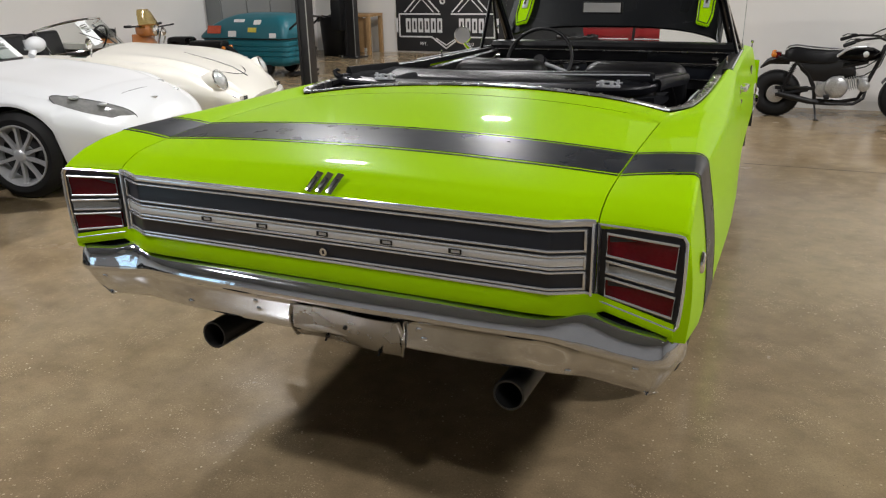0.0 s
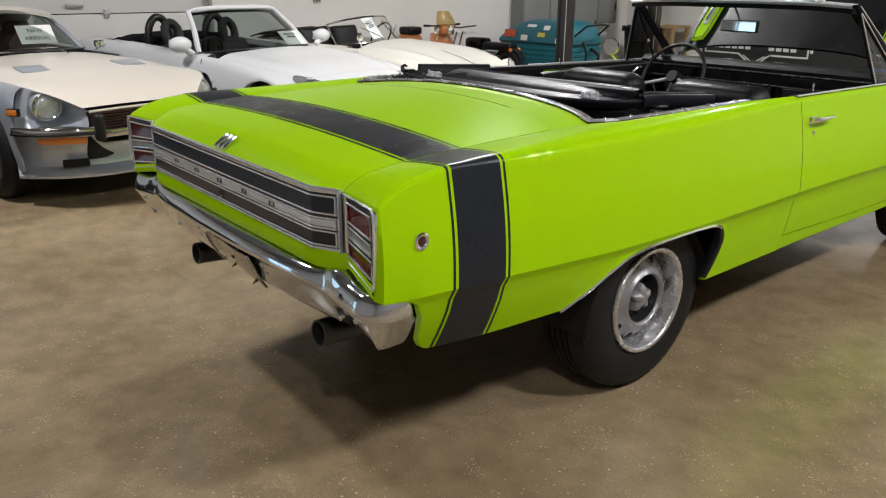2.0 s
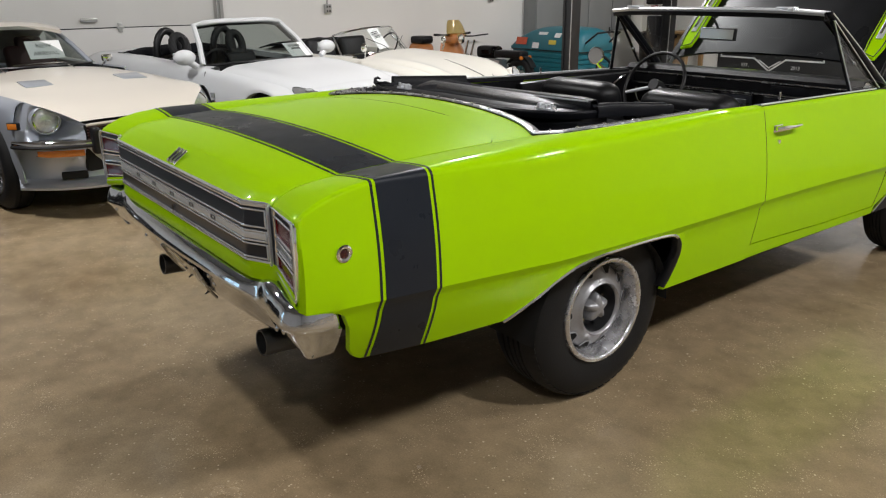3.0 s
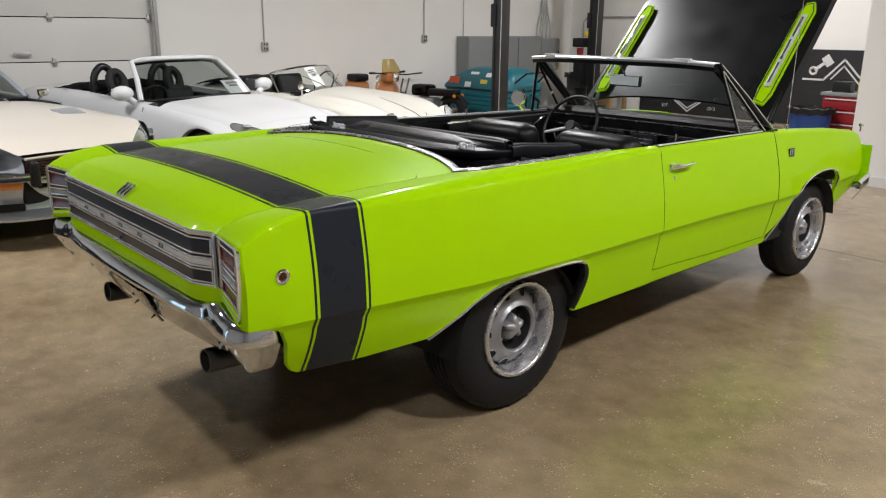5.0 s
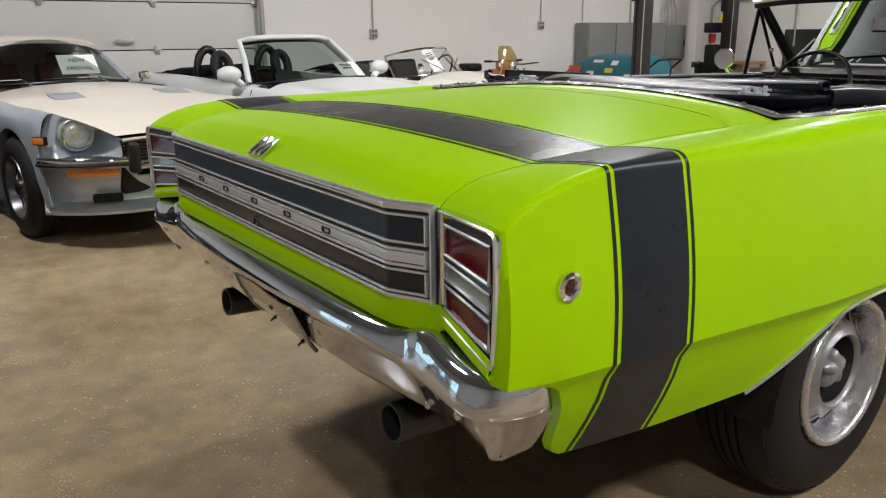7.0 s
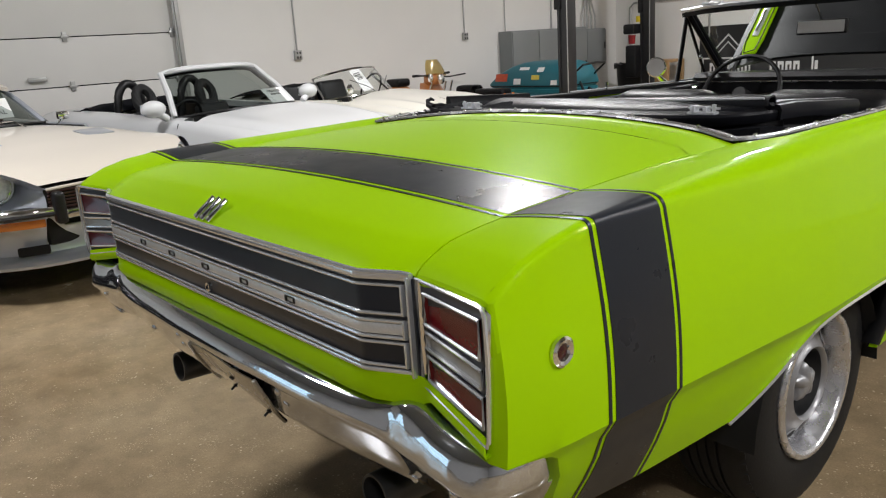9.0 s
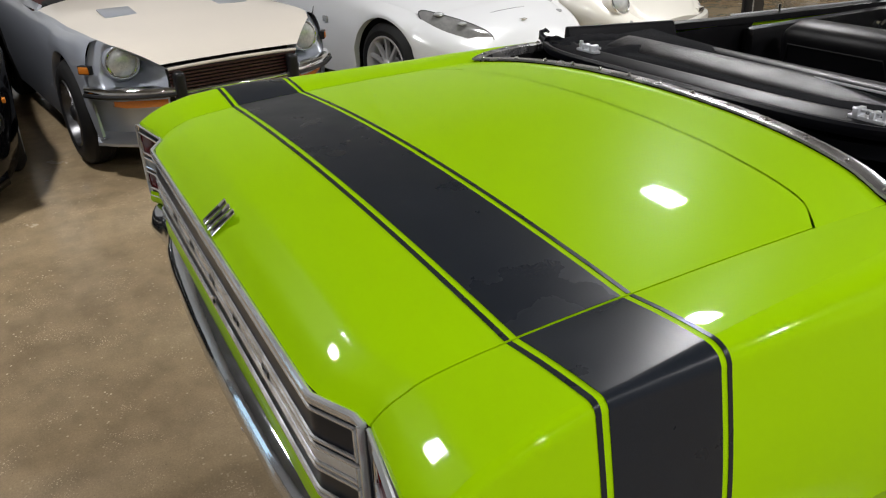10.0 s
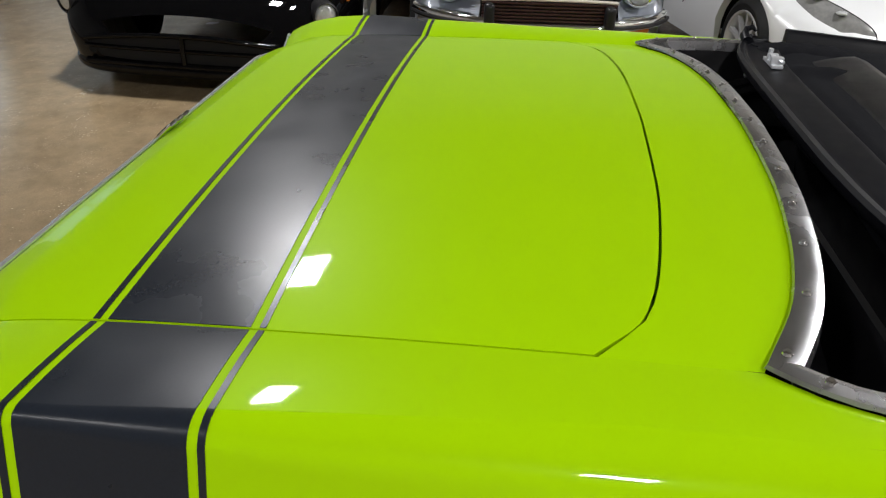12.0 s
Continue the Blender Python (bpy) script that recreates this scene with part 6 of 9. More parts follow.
def sweep(path, profile, size=None):
    """Rows of a profile (inward, up) carried along a path of points."""
    rows = []
    for k, c in enumerate(path):
        d = path[min(len(path) - 1, k + 1)] - path[max(0, k - 1)]
        inward = Vector((-d.y, d.x, 0)).normalized()
        f = size(k / (len(path) - 1)) if size else 1.0
        rows.append([tuple(c + inward * (w * f) + Vector((0, 0, h * f))) for w, h in profile])
    return rows


def capped(rows):
    bm = bmesh.new()
    grid(bm, rows, True)
    for row in (rows[0], rows[-1]):
        bm.faces.new([bm.verts.new(p) for p in row])
    return bm


HEADER = [(0.004, -0.026), (-0.003, -0.014), (-0.004, -0.003), (0.001, 0.004), (0.009, 0.003), (0.014, -0.002), (0.020, -0.003), (0.026, 0.001), (0.070, 0.002), (0.080, 0.006), (0.090, 0.006), (0.097, 0.001), (0.100, -0.014), (0.098, -0.030)]
TOPB = part("folded_top", capped(sweep([bow_point(u) for u in lin(0, 1, 71)], HEADER, lambda u: 1.0 if u > 0.14 else 0.45 + 0.55 * (u / 0.14) ** 0.7)), M_TRIMVINYL, CAR, "folded black convertible top, header bow upward", smooth=35)
# curled tip of the seal on the left end
bm = bmesh.new()
tube(bm, [(-0.690, 1.288, 1.074), (-0.712, 1.284, 1.084), (-0.722, 1.290, 1.098), (-0.716, 1.302, 1.104), (-0.704, 1.308, 1.098)], [0.014, 0.012, 0.009, 0.007, 0.004], 8)
part("corner_seal", bm, M_TRIMVINYL, TOPB, "curled black rubber corner seal", smooth=60)


def line_point(x):
    """The second bow lies askew, higher at its right end."""
    return Vector((x, 1.520 - 0.1852 * x + 0.020 * x * x, 1.079 + 0.0447 * x))


def canvas_z(x, y):
    pleat = 0.016 * math.exp(-((x + 0.44 - 0.35 * (y - 1.40)) / 0.035) ** 2) * max(0.0, 1 - abs(y - 1.42) / 0.14)
    return 1.072 + 0.012 * max(0, x) + 0.0025 * math.sin(21 * y + 2.2 * x) + 0.0015 * math.sin(43 * y - 5 * x) + 0.003 * math.sin(9 * x + 7 * y) + pleat


bm = bmesh.new()
rows = []
for x in lin(-0.655, 0.53, 57):
    y0 = ip(x, [(-0.66, 1.345), (-0.5, 1.325), (0.2, 1.322), (0.42, 1.355), (0.53, 1.42)])
    y1 = line_point(x).y + 0.05
    rows.append([(x, y0 + v * (y1 - y0), canvas_z(x, y0 + v * (y1 - y0)) - 0.010 * max(0, 1 - v * 9)) for v in lin(0, 1, 30)])
grid(bm, rows)
thick(bm, 0.012)
part("top_fabric", bm, M_CANVAS, TOPB, "pleated black canvas of the folded top", smooth=60)
bm = bmesh.new()
rows = []
for x in lin(-0.56, 0.565, 33):
    p = line_point(x)
    e = 1 - 0.35 * max(0, abs(x) - 0.48) / 0.085
    rows.append([tuple(p + Vector((0, dy * e, dz * e))) for dy, dz in ((0.002, -0.030), (-0.002, -0.006), (0.004, 0.003), (0.016, 0.009), (0.034, 0.012), (0.052, 0.010), (0.066, 0.002), (0.072, -0.014), (0.070, -0.035))])
grid(bm, rows)
thick(bm, 0.004)
part("second_bow", bm, M_TRIMVINYL, TOPB, "black padded roof bow", smooth=50)
bm = bmesh.new()
tube(bm, [line_point(x) + Vector((0, -0.002, 0.002)) for x in lin(-0.545, 0.553, 25)], 0.0036, 6)
part("bow_edge", bm, M_SATIN, TOPB, "bright bow edge")
bm = bmesh.new()
rows = [[(0.64 * u, 1.29 + v * 0.36 + 0.06 * abs(u) ** 4, 1.030 - 0.02 * v + 0.008 * math.sin(u * 8 + 5 * v)) for v in lin(0, 1, 9)] for u in lin(-1, 0.92, 25)]
grid(bm, rows)
thick(bm, 0.03)
part("lower_fold", bm, M_CANVAS, TOPB, "lower folds of black canvas")
# right roof rail, lying flat beside the stack
RAIL_TOP = [(-0.004, -0.034), (-0.008, -0.006), (-0.002, 0.006), (0.012, 0.008), (0.018, 0.003), (0.026, 0.003), (0.032, 0.010), (0.060, 0.011), (0.068, 0.004), (0.070, -0.030)]
part("roof_rail", capped(sweep([Vector((ip(y, [(1.44, 0.588), (1.62, 0.624), (1.82, 0.643)]), y, ip(y, [(1.44, 1.080), (1.52, 1.082), (1.82, 1.060)]))) for y in lin(1.44, 1.822, 12)], RAIL_TOP)), M_TRIMVINYL, TOPB, "grooved black vinyl roof rail", smooth=35)
# left roof rail, standing on edge
part("roof_rail", capped([[(-0.706 - 0.01 * v + dx, 1.385 + 0.475 * v, 1.102 - 0.030 * v + dz) for dx, dz in ((0.000, 0.003), (-0.008, 0.004), (-0.014, 0.000), (-0.018, -0.030), (-0.012, -0.058), (0.022, -0.058), (0.018, -0.034), (0.008, -0.014), (0.005, -0.002))] for v in lin(0, 1, 9)]), M_TRIMVINYL, TOPB, "upright black vinyl roof rail", smooth=35)
# bunched canvas over the left end
bm = bmesh.new()
rows = []
for v in lin(0, 1, 15):
    y = 1.30 + 0.30 * v
    h = 0.026 * math.sin(math.pi * min(1, v * 0.9 + 0.08)) ** 0.6
    rows.append([(-0.690 + 0.11 * k, y + 0.01 * math.sin(20 * k), 1.060 - 0.010 * v + h * math.sin(math.pi * min(1, k + 0.18)) ** 0.5 + 0.004 * math.sin(31 * v + 9 * k)) for k in lin(0, 1, 9)])
grid(bm, rows)
thick(bm, 0.012)
part("end_fold", bm, M_CANVAS, TOPB, "bunched canvas over the roof rail", smooth=60)
for s in (1, -1):
    bm = bmesh.new()
    tube(bm, [(s * 0.680, 1.24, 0.95), (s * 0.695, 1.42, 1.005), (s * 0.70, 1.60, 1.0)], 0.011, 6)
    tube(bm, [(s * 0.66, 1.22, 0.92), (s * 0.68, 1.35, 0.965), (s * 0.70, 1.62, 0.95)], 0.013, 6)
    part("roof_linkage", bm, M_BLACK, TOPB, "black roof linkage")
    bm = bmesh.new()
    tube(bm, [(s * 0.688, 1.30, 0.985), (s * 0.705, 1.46, 1.025), (s * 0.708, 1.66, 1.020)], 0.006, 6)
    part("rail_strip", bm, M_SATIN, TOPB, "bright edge strip of the roof rail")
for s, c in ((1, Vector((0.422, 1.330, 1.073))), (-1, Vector((-0.493, 1.304, 1.073)))):
    bm = bmesh.new()
    B(bm, tuple(c), (0.085, 0.026, 0.008), 0.002)
    B(bm, tuple(c + Vector((-s * 0.025, 0, 0.010))), (0.014, 0.030, 0.022), 0.004)
    B(bm, tuple(c + Vector((s * 0.012, 0, 0.010))), (0.012, 0.026, 0.018), 0.004)
    tube(bm, [c + Vector((-s * 0.045, 0.01, 0.012)), c + Vector((0, -0.008, 0.018)), c + Vector((s * 0.05, 0.006, 0.012))], 0.004, 6)
    C(bm, tuple(c + Vector((s * 0.035, 0, 0.0))), tuple(c + Vector((s * 0.035, 0, 0.024))), 0.006, seg=10)
    part("top_latch", bm, M_SATIN, TOPB, "chrome top latch")


# ---------- the parked cars ----------
def road_wheel(par, x, y, zc, R, W, rim, spokes, style, s):
    """A wheel at (x, y) of a car that faces +x; s is the side (+1 left) it faces."""
    m = Matrix.Translation((x, y, zc)) @ Matrix.Rotation(radians(90 * s), 4, "Z")
    bm = bmesh.new()
    lathe(bm, [(-W + 0.02, rim), (-W, rim + 0.03), (-W + 0.02, R - 0.02), (-W + 0.045, R), (-W * 0.66, R), (-W * 0.65, R - 0.006), (-W * 0.63, R - 0.006), (-W * 0.62, R), (-W * 0.38, R), (-W * 0.37, R - 0.006), (-W * 0.35, R - 0.006), (-W * 0.34, R), (-0.045, R), (-0.02, R - 0.02), (0.0, R - 0.055), (-0.004, rim + 0.015), (-0.012, rim)], 48, m)
    t = part("wheel", bm, M_RUBBER, par, "black tyre on a metal wheel", smooth=35)
    bm = bmesh.new()
    lathe(bm, [(-0.010, rim + 0.006), (0.0, rim + 0.002), (-0.004, rim - 0.008), (-0.03, rim - 0.018), (-0.10, rim - 0.03)], 48, m)
    part("rim", bm, M_WIRE if style == "wire" else M_ALLOY, t, "metal wheel rim")
    bm = bmesh.new()
    lathe(bm, [(-0.105, rim - 0.028), (-0.11, 0.02)], 32, m)
    part("brake_disc", bm, M_UNDER if style == "wire" else M_EXHAUST, t)
    bm = bmesh.new()
    lathe(bm, [(-0.10, 0.062), (-0.03, 0.055), (-0.012, 0.042), (-0.006, 0.03), (-0.004, 0.0005)], 24, m)
    part("hub", bm, M_WIRE if style == "wire" else M_ALLOY, t)
    if style == "wire":
        for k in range(28):
            a = k * math.tau / 28
            b = a + (0.32 if k % 2 else -0.32)
            bm = bmesh.new()
            tube(bm, [m @ Vector((-0.03 if k % 4 < 2 else -0.07, 0.05 * math.cos(a), 0.05 * math.sin(a))), m @ Vector((-0.06, (rim - 0.02) * math.cos(b), (rim - 0.02) * math.sin(b)))], 0.0035, 5)
            part("spoke", bm, M_WIRE, t)
    else:
        for k in range(spokes):
            mm = m @ Matrix.Rotation(k * math.tau / spokes, 4, "X")
            bm = bmesh.new()
            rows = []
            for r, w, d in ((0.03, 0.016, -0.018), (0.09, 0.013, -0.022), (rim * 0.75, 0.012, -0.022), (rim - 0.012, 0.017, -0.014)):
                rows.append([tuple(mm @ Vector((d - 0.03, -w, r))), tuple(mm @ Vector((d, -w * 0.8, r))), tuple(mm @ Vector((d, w * 0.8, r))), tuple(mm @ Vector((d - 0.03, w, r)))])
            grid(bm, rows)
            part("spoke", bm, M_ALLOY, t)
    return t


def car_skin(bm_low, bm_top, xs, f, wheels, arch_r, top_ranges, cols=15, inner=None, split=None):
    """Skins of a car: f(x) gives half width, low z, waist z, shoulder half width, shoulder z, crown z and fender swell."""
    low, tops = [], []
    for x in xs:
        hw, zl, zw, hs, zs, zt, sw, fy = f(x)
        for xw, zc in wheels:
            d = abs(x - xw)
            if d < arch_r:
                zl = max(zl, zc + math.sqrt(arch_r ** 2 - d * d))
        pts = []
        zw = max(zw, zl + 0.02)
        zs2 = max(zs, zw + 0.01)
        tuck = 0.05 * max(0, 1 - (zl - 0.15) / 0.15)
        pts.append((hw - 0.05 - tuck * 0.3, zl))
        pts.append((hw - tuck, zl + 0.004))
        for u in lin(0.15, 1, 5):
            pts.append((hw - tuck * (1 - u) ** 2, zl + (zw - zl) * u))
        for u in lin(0.15, 1, 6):
            a = u * math.pi / 2
            pts.append((hs + (hw - hs) * math.cos(a), zw + (zs2 - zw) * math.sin(a)))
        low.append((x, pts))
        top = []
        for j in range(cols):
            yy = hs * (1 - 2 * j / (cols - 1))
            k = abs(yy) / hs
            z = zs2 + (zt - zs2) * (1 - k ** 2.4)
            z += sw * math.exp(-((abs(yy) - fy) / 0.15) ** 2) * (1 if k < 0.999 else 0)
            top.append((x, yy, z))
        tops.append((x, top))
    for s in (1, -1):
        grid(bm_low, [[(x, s * y, z) for y, z in pts] for x, pts in low])
    for a, b in top_ranges:
        sel = [t for x, t in tops if a <= x <= b]
        if split is None:
            grid(bm_top, sel)
            continue
        # the hood narrows towards the nose; what lies outside belongs to the fenders
        def pull(t, k0, k1, n):
            w = split(t[0][0])
            ys = [p[1] for p in t][::-1]
            zs = [p[2] for p in t][::-1]
            return [(t[0][0], y, float(np.interp(y, ys, zs))) for y in lin(k0(w, t), k1(w, t), n)]
        grid(bm_top, [pull(t, lambda w, t: -w, lambda w, t: w, 15) for t in sel])
        grid(bm_low, [pull(t, lambda w, t: w, lambda w, t: t[0][1], 9) for t in sel])
        grid(bm_low, [pull(t, lambda w, t: -t[0][1], lambda w, t: -w, 9) for t in sel])
    if inner:
        # sills of the open cockpit
        a, b, k = inner
        for s in (0, -1):
            grid(bm_top, [[(t[s][0], t[s][1], t[s][2]), (t[s][0], t[s][1] * (0.5 + k / 2), t[s][2] + 0.012), (t[s][0], t[s][1] * k, t[s][2] + 0.008), (t[s][0], t[s][1] * k, t[s][2] - 0.05)] for x, t in tops if a <= x <= b])
    # tail and nose closing
    for x, pts in (low[0], low[-1]):
        t = [q for xx, q in tops if xx == x][0]
        ring = [(x, y, z) for y, z in pts] + [(x, q[1], q[2]) for q in t] + [(x, -y, z) for y, z in pts[::-1]]
        vs = [bm_low.verts.new(p) for p in ring]
        bm_low.faces.new(vs)


def table_f(rows):
    cols = list(zip(*rows))
    return lambda x: [smooth_ip(x, sorted(zip(cols[0], c))) for c in cols[1:]]


def sign(par, m, lines, w=0.30, h=0.20):
    bm = bmesh.new()
    B(bm, (0, 0, 0), (w, 0.004, h))
    s = part("paper_sign", bm, M_PAPER, par, "white paper sign behind the windscreen", m, 0)
    if lines:
        for i, t in enumerate(lines):
            letters(t, h * 0.30, M_INK, s, pose(0, -0.004, h * (0.2 - 0.42 * i), 90), "sign_text", 0.0006)
    else:
        for z, k in ((0.32, 0.6), (0.24, 0.6), (0.10, 0.45), (0.04, 0.5)):
            bm = bmesh.new()
            B(bm, (0, -0.003, z * h), (w * k, 0.002, 0.009))
            part("text_bar", bm, M_INK, s, "", None, 0)
    return s


# ----- cream and silver coupe -----
WX = -0.79


def coupe():
    e = thing("coupe_car", pose(-3.125, 0.838, 0, 0, 0, 8.0), "cream and silver vintage sports coupe, parked nose out", "car", "parked cars")
    f = table_f([
        # x, half width, low z, waist z, shoulder half width, shoulder z, crown z, swell, swell y
        (-4.10, 0.60, 0.42, 0.62, 0.50, 0.80, 0.82, 0.0, 0.6),
        (-3.7, 0.76, 0.30, 0.60, 0.66, 0.86, 0.90, 0.0, 0.6),
        (-3.0, 0.80, 0.20, 0.60, 0.70, 0.86, 0.90, 0.0, 0.6),
        (-2.2, 0.79, 0.19, 0.60, 0.70, 0.84, 0.88, 0.0, 0.6),
        (-1.75, 0.79, 0.19, 0.60, 0.715, 0.835, 0.915, 0.0, 0.6),
        (-1.2, 0.79, 0.19, 0.61, 0.715, 0.830, 0.895, 0.010, 0.58),
        (-0.80, 0.785, 0.20, 0.62, 0.71, 0.815, 0.862, 0.015, 0.60),
        (-0.50, 0.77, 0.24, 0.62, 0.695, 0.820, 0.822, 0.012, 0.60),
        (-0.36, 0.755, 0.25, 0.60, 0.680, 0.815, 0.800, 0.006, 0.60),
        (-0.24, 0.70, 0.26, 0.56, 0.640, 0.796, 0.776, 0.0, 0.56),
        (-0.12, 0.57, 0.27, 0.54, 0.520, 0.740, 0.738, 0.0, 0.56),
        (0.0, 0.44, 0.28, 0.50, 0.405, 0.666, 0.674, 0.0, 0.56)])
    bl, bt = bmesh.new(), bmesh.new()
    xs = sorted(set(lin(-4.1, -3.5, 8) + lin(-3.5, -2.7, 26) + lin(-2.7, -1.25, 10) + lin(-1.25, -0.36, 28) + lin(-0.36, 0.0, 13)))
    hood_w = lambda x: ip(x, [(-1.8, 0.69), (-0.9, 0.685), (-0.5, 0.672), (-0.36, 0.660), (-0.24, 0.615), (-0.12, 0.50), (0.0, 0.39)])
    car_skin(bl, bt, xs, f, ((WX, 0.325), (-3.15, 0.325)), 0.375, ((-1.80, 0.0),), 31, None, hood_w)
    # the fender noses end in scoops round the lamps
    bmesh.ops.delete(bl, geom=[v for v in bl.verts if v.co.x > -0.31], context="VERTS")

    def hood_edge(x):
        hw, zl, zw, hs, zs, zt, sw, fy = f(x)
        k = min(1.0, hood_w(x) / hs)
        return hood_w(x), zs + (zt - zs) * (1 - k ** 2.4) + sw * math.exp(-((hood_w(x) - fy) / 0.15) ** 2)
    for sd in (1, -1):
        rows = []
        for u in lin(0, 1, 45):
            xt = -0.375 + 0.375 * u
            yt, zt = hood_edge(xt)
            zt -= 0.001
            xb, yb = -0.375 + 0.372 * u ** 0.85, 0.765 - 0.02 * u - 0.335 * u ** 2.1
            row = []
            for v in lin(0, 1, 19):
                swell = math.sin(math.pi * min(1, v * 1.02)) * (0.045 * math.exp(-(u / 0.10) ** 2) - 0.050 * math.sin(math.pi * u) ** 0.8)
                x, y, z = xt + (xb - xt) * v + 0.5 * swell, yt + (yb - yt) * v ** (0.7 + 0.3 * u) + 0.35 * swell, zt + (0.50 - zt) * v
                r = math.hypot(y - 0.566, z - 0.690)
                k = max(0.0, min(1.0, (0.20 - r) / 0.10))
                x -= max(0.0, x + 0.29) * k * k * (3 - 2 * k) * min(1.0, v / 0.10)
                row.append((x, sd * y, z))
            rows.append(row)
        grid(bl, rows)
    part("body_side", bl, M_SILVER, e, "silver-grey painted flank", smooth=50)
    part("hood", bt, M_CREAM, e, "cream painted long hood", smooth=50)
    # door tops, roof, glass
    bm = bmesh.new()
    rows = []
    for x, z, w in ((-2.50, 1.235, 0.44), (-2.62, 1.262, 0.46), (-2.85, 1.275, 0.48), (-3.1, 1.25, 0.49), (-3.4, 1.14, 0.50), (-3.75, 0.98, 0.50), (-4.05, 0.85, 0.49)):
        rows.append([(x + 0.02 * abs(k), w * k, z - 0.055 * abs(k) ** 3) for k in lin(-1, 1, 11)])
    grid(bm, rows)
    thick(bm, 0.03)
    part("roof", bm, M_CREAM, e, "cream painted roof", smooth=50)
    base = [Vector((-1.88 - 0.42 * abs(k) ** 2, 0.60 * k, 0.915 - 0.03 * k * k)) for k in lin(-1, 1, 13)]
    top = [Vector((-2.49 - 0.20 * abs(k) ** 2, 0.435 * k, 1.235 - 0.04 * abs(k) ** 3)) for k in lin(-1, 1, 13)]
    bm = bmesh.new()
    grid(bm, [[tuple(a), tuple((a + b) / 2 + Vector((0.01, 0, 0.01))), tuple(b)] for a, b in zip(base, top)])
    g = part("windscreen", bm, M_TINTED, e, "windscreen glass")
    g.visible_shadow = False
    bm = bmesh.new()
    tube(bm, base, 0.012, 6)
    part("screen_seal", bm, M_BLACK, e, "black windscreen seal")
    for s in (1, -1):
        bm = bmesh.new()
        i = -1 if s > 0 else 0
        tube(bm, [base[i], (base[i] + top[i]) / 2 + Vector((0.01, 0, 0.012)), top[i]], 0.024, 8)
        part("pillar", bm, M_SILVER, e, "silver windscreen pillar")
        bm = bmesh.new()
        bm.faces.new([bm.verts.new(p) for p in ((-2.30, s * 0.64, 0.885), (-2.70, s * 0.45, 1.195), (-3.1, s * 0.49, 1.19), (-3.45, s * 0.64, 0.92))])
        g = part("side_window", bm, M_TINTED, e, "side window glass")
        g.visible_shadow = False
        bm = bmesh.new()
        grid(bm, [[(x, s * (0.70 - 0.03 * k), 0.84 + 0.04 * k) for k in (0, 1)] for x in lin(-3.4, -1.7, 5)])
        thick(bm, 0.02)
        part("window_sill", bm, M_SILVER, e)
        # scooped headlamp
        c = Vector((-0.235, s * 0.566, 0.690))
        bm = bmesh.new()
        lathe(bm, [(-0.10, 0.097), (0.004, 0.097), (0.013, 0.094), (0.014, 0.089), (0.008, 0.085), (-0.01, 0.080)], 32, Matrix.Translation(c) @ Matrix.Rotation(radians(6 * s), 4, "Z"))
        hl = part("headlamp", bm, M_SILVER, e, "round headlamp in a silver scoop", smooth=70)
        bm = bmesh.new()
        lathe(bm, [(0.0, 0.080), (0.010, 0.075), (0.019, 0.056), (0.024, 0.028), (0.025, 0.0005)], 28, Matrix.Translation(c))
        lg = part("lamp_glass", bm, M_HEADLAMP, hl, "ribbed headlamp glass")
        for k in range(-5, 6):
            h = math.sqrt(0.072 ** 2 - (0.0128 * k) ** 2)
            bm = bmesh.new()
            tube(bm, [c + Vector((0.0255 - 2.9 * ((0.0128 * k) ** 2 + z * z), 0.0128 * k, z)) for z in lin(-h, h, 7)], 0.002, 4)
            part("glass_rib", bm, M_HEADLAMP, lg)
        bm = bmesh.new()
        tube(bm, [c + Vector((0.006, 0.083 * math.cos(a), 0.083 * math.sin(a))) for a in [k * math.tau / 28 for k in range(28)]], 0.006, 6, True)
        part("lamp_ring", bm, M_CHROME, hl, "chrome lamp ring")
        # turn lamp, overrider, marker
        bm = bmesh.new()
        rows = []
        for y, x in ((0.40, -0.075), (0.47, -0.105), (0.54, -0.145), (0.60, -0.190), (0.655, -0.240)):
            t = 0.030 if y < 0.64 else 0.022
            rows.append([(x - 0.03, s * y, 0.472 + t), (x, s * y, 0.472 + t), (x + 0.010, s * y, 0.472 + 0.4 * t), (x + 0.010, s * y, 0.472 - 0.5 * t), (x - 0.002, s * y, 0.472 - t), (x - 0.03, s * y, 0.472 - t)])
        grid(bm, rows)
        thick(bm, 0.003)
        part("turn_lamp", bm, M_ORANGE, e, "orange turn lamp below the bumper")
        bm = bmesh.new()
        B(bm, (0.025, s * 0.345, 0.555), (0.075, 0.06, 0.185), 0.026, None, 3)
        part("overrider", bm, M_BLACK, e, "black rubber bumper overrider")
        mm = Matrix.Translation((-0.318, s * 0.748, 0.662)) @ Matrix.Rotation(radians(-34 * s), 4, "Z")
        bm = bmesh.new()
        B(bm, (0, 0, 0), (0.085, 0.030, 0.05), 0.006, mm)
        mk = part("side_marker", bm, M_BLACK, e)
        bm = bmesh.new()
        B(bm, (0, s * 0.014, 0), (0.07, 0.010, 0.038), 0.004, mm)
        part("marker_lens", bm, M_ORANGE, mk, "orange side marker lens")
        path = [(0.012, 0.345), (-0.010, 0.42), (-0.050, 0.51), (-0.105, 0.60), (-0.170, 0.675), (-0.245, 0.735), (-0.330, 0.775)]
        bm = bmesh.new()
        rows = []
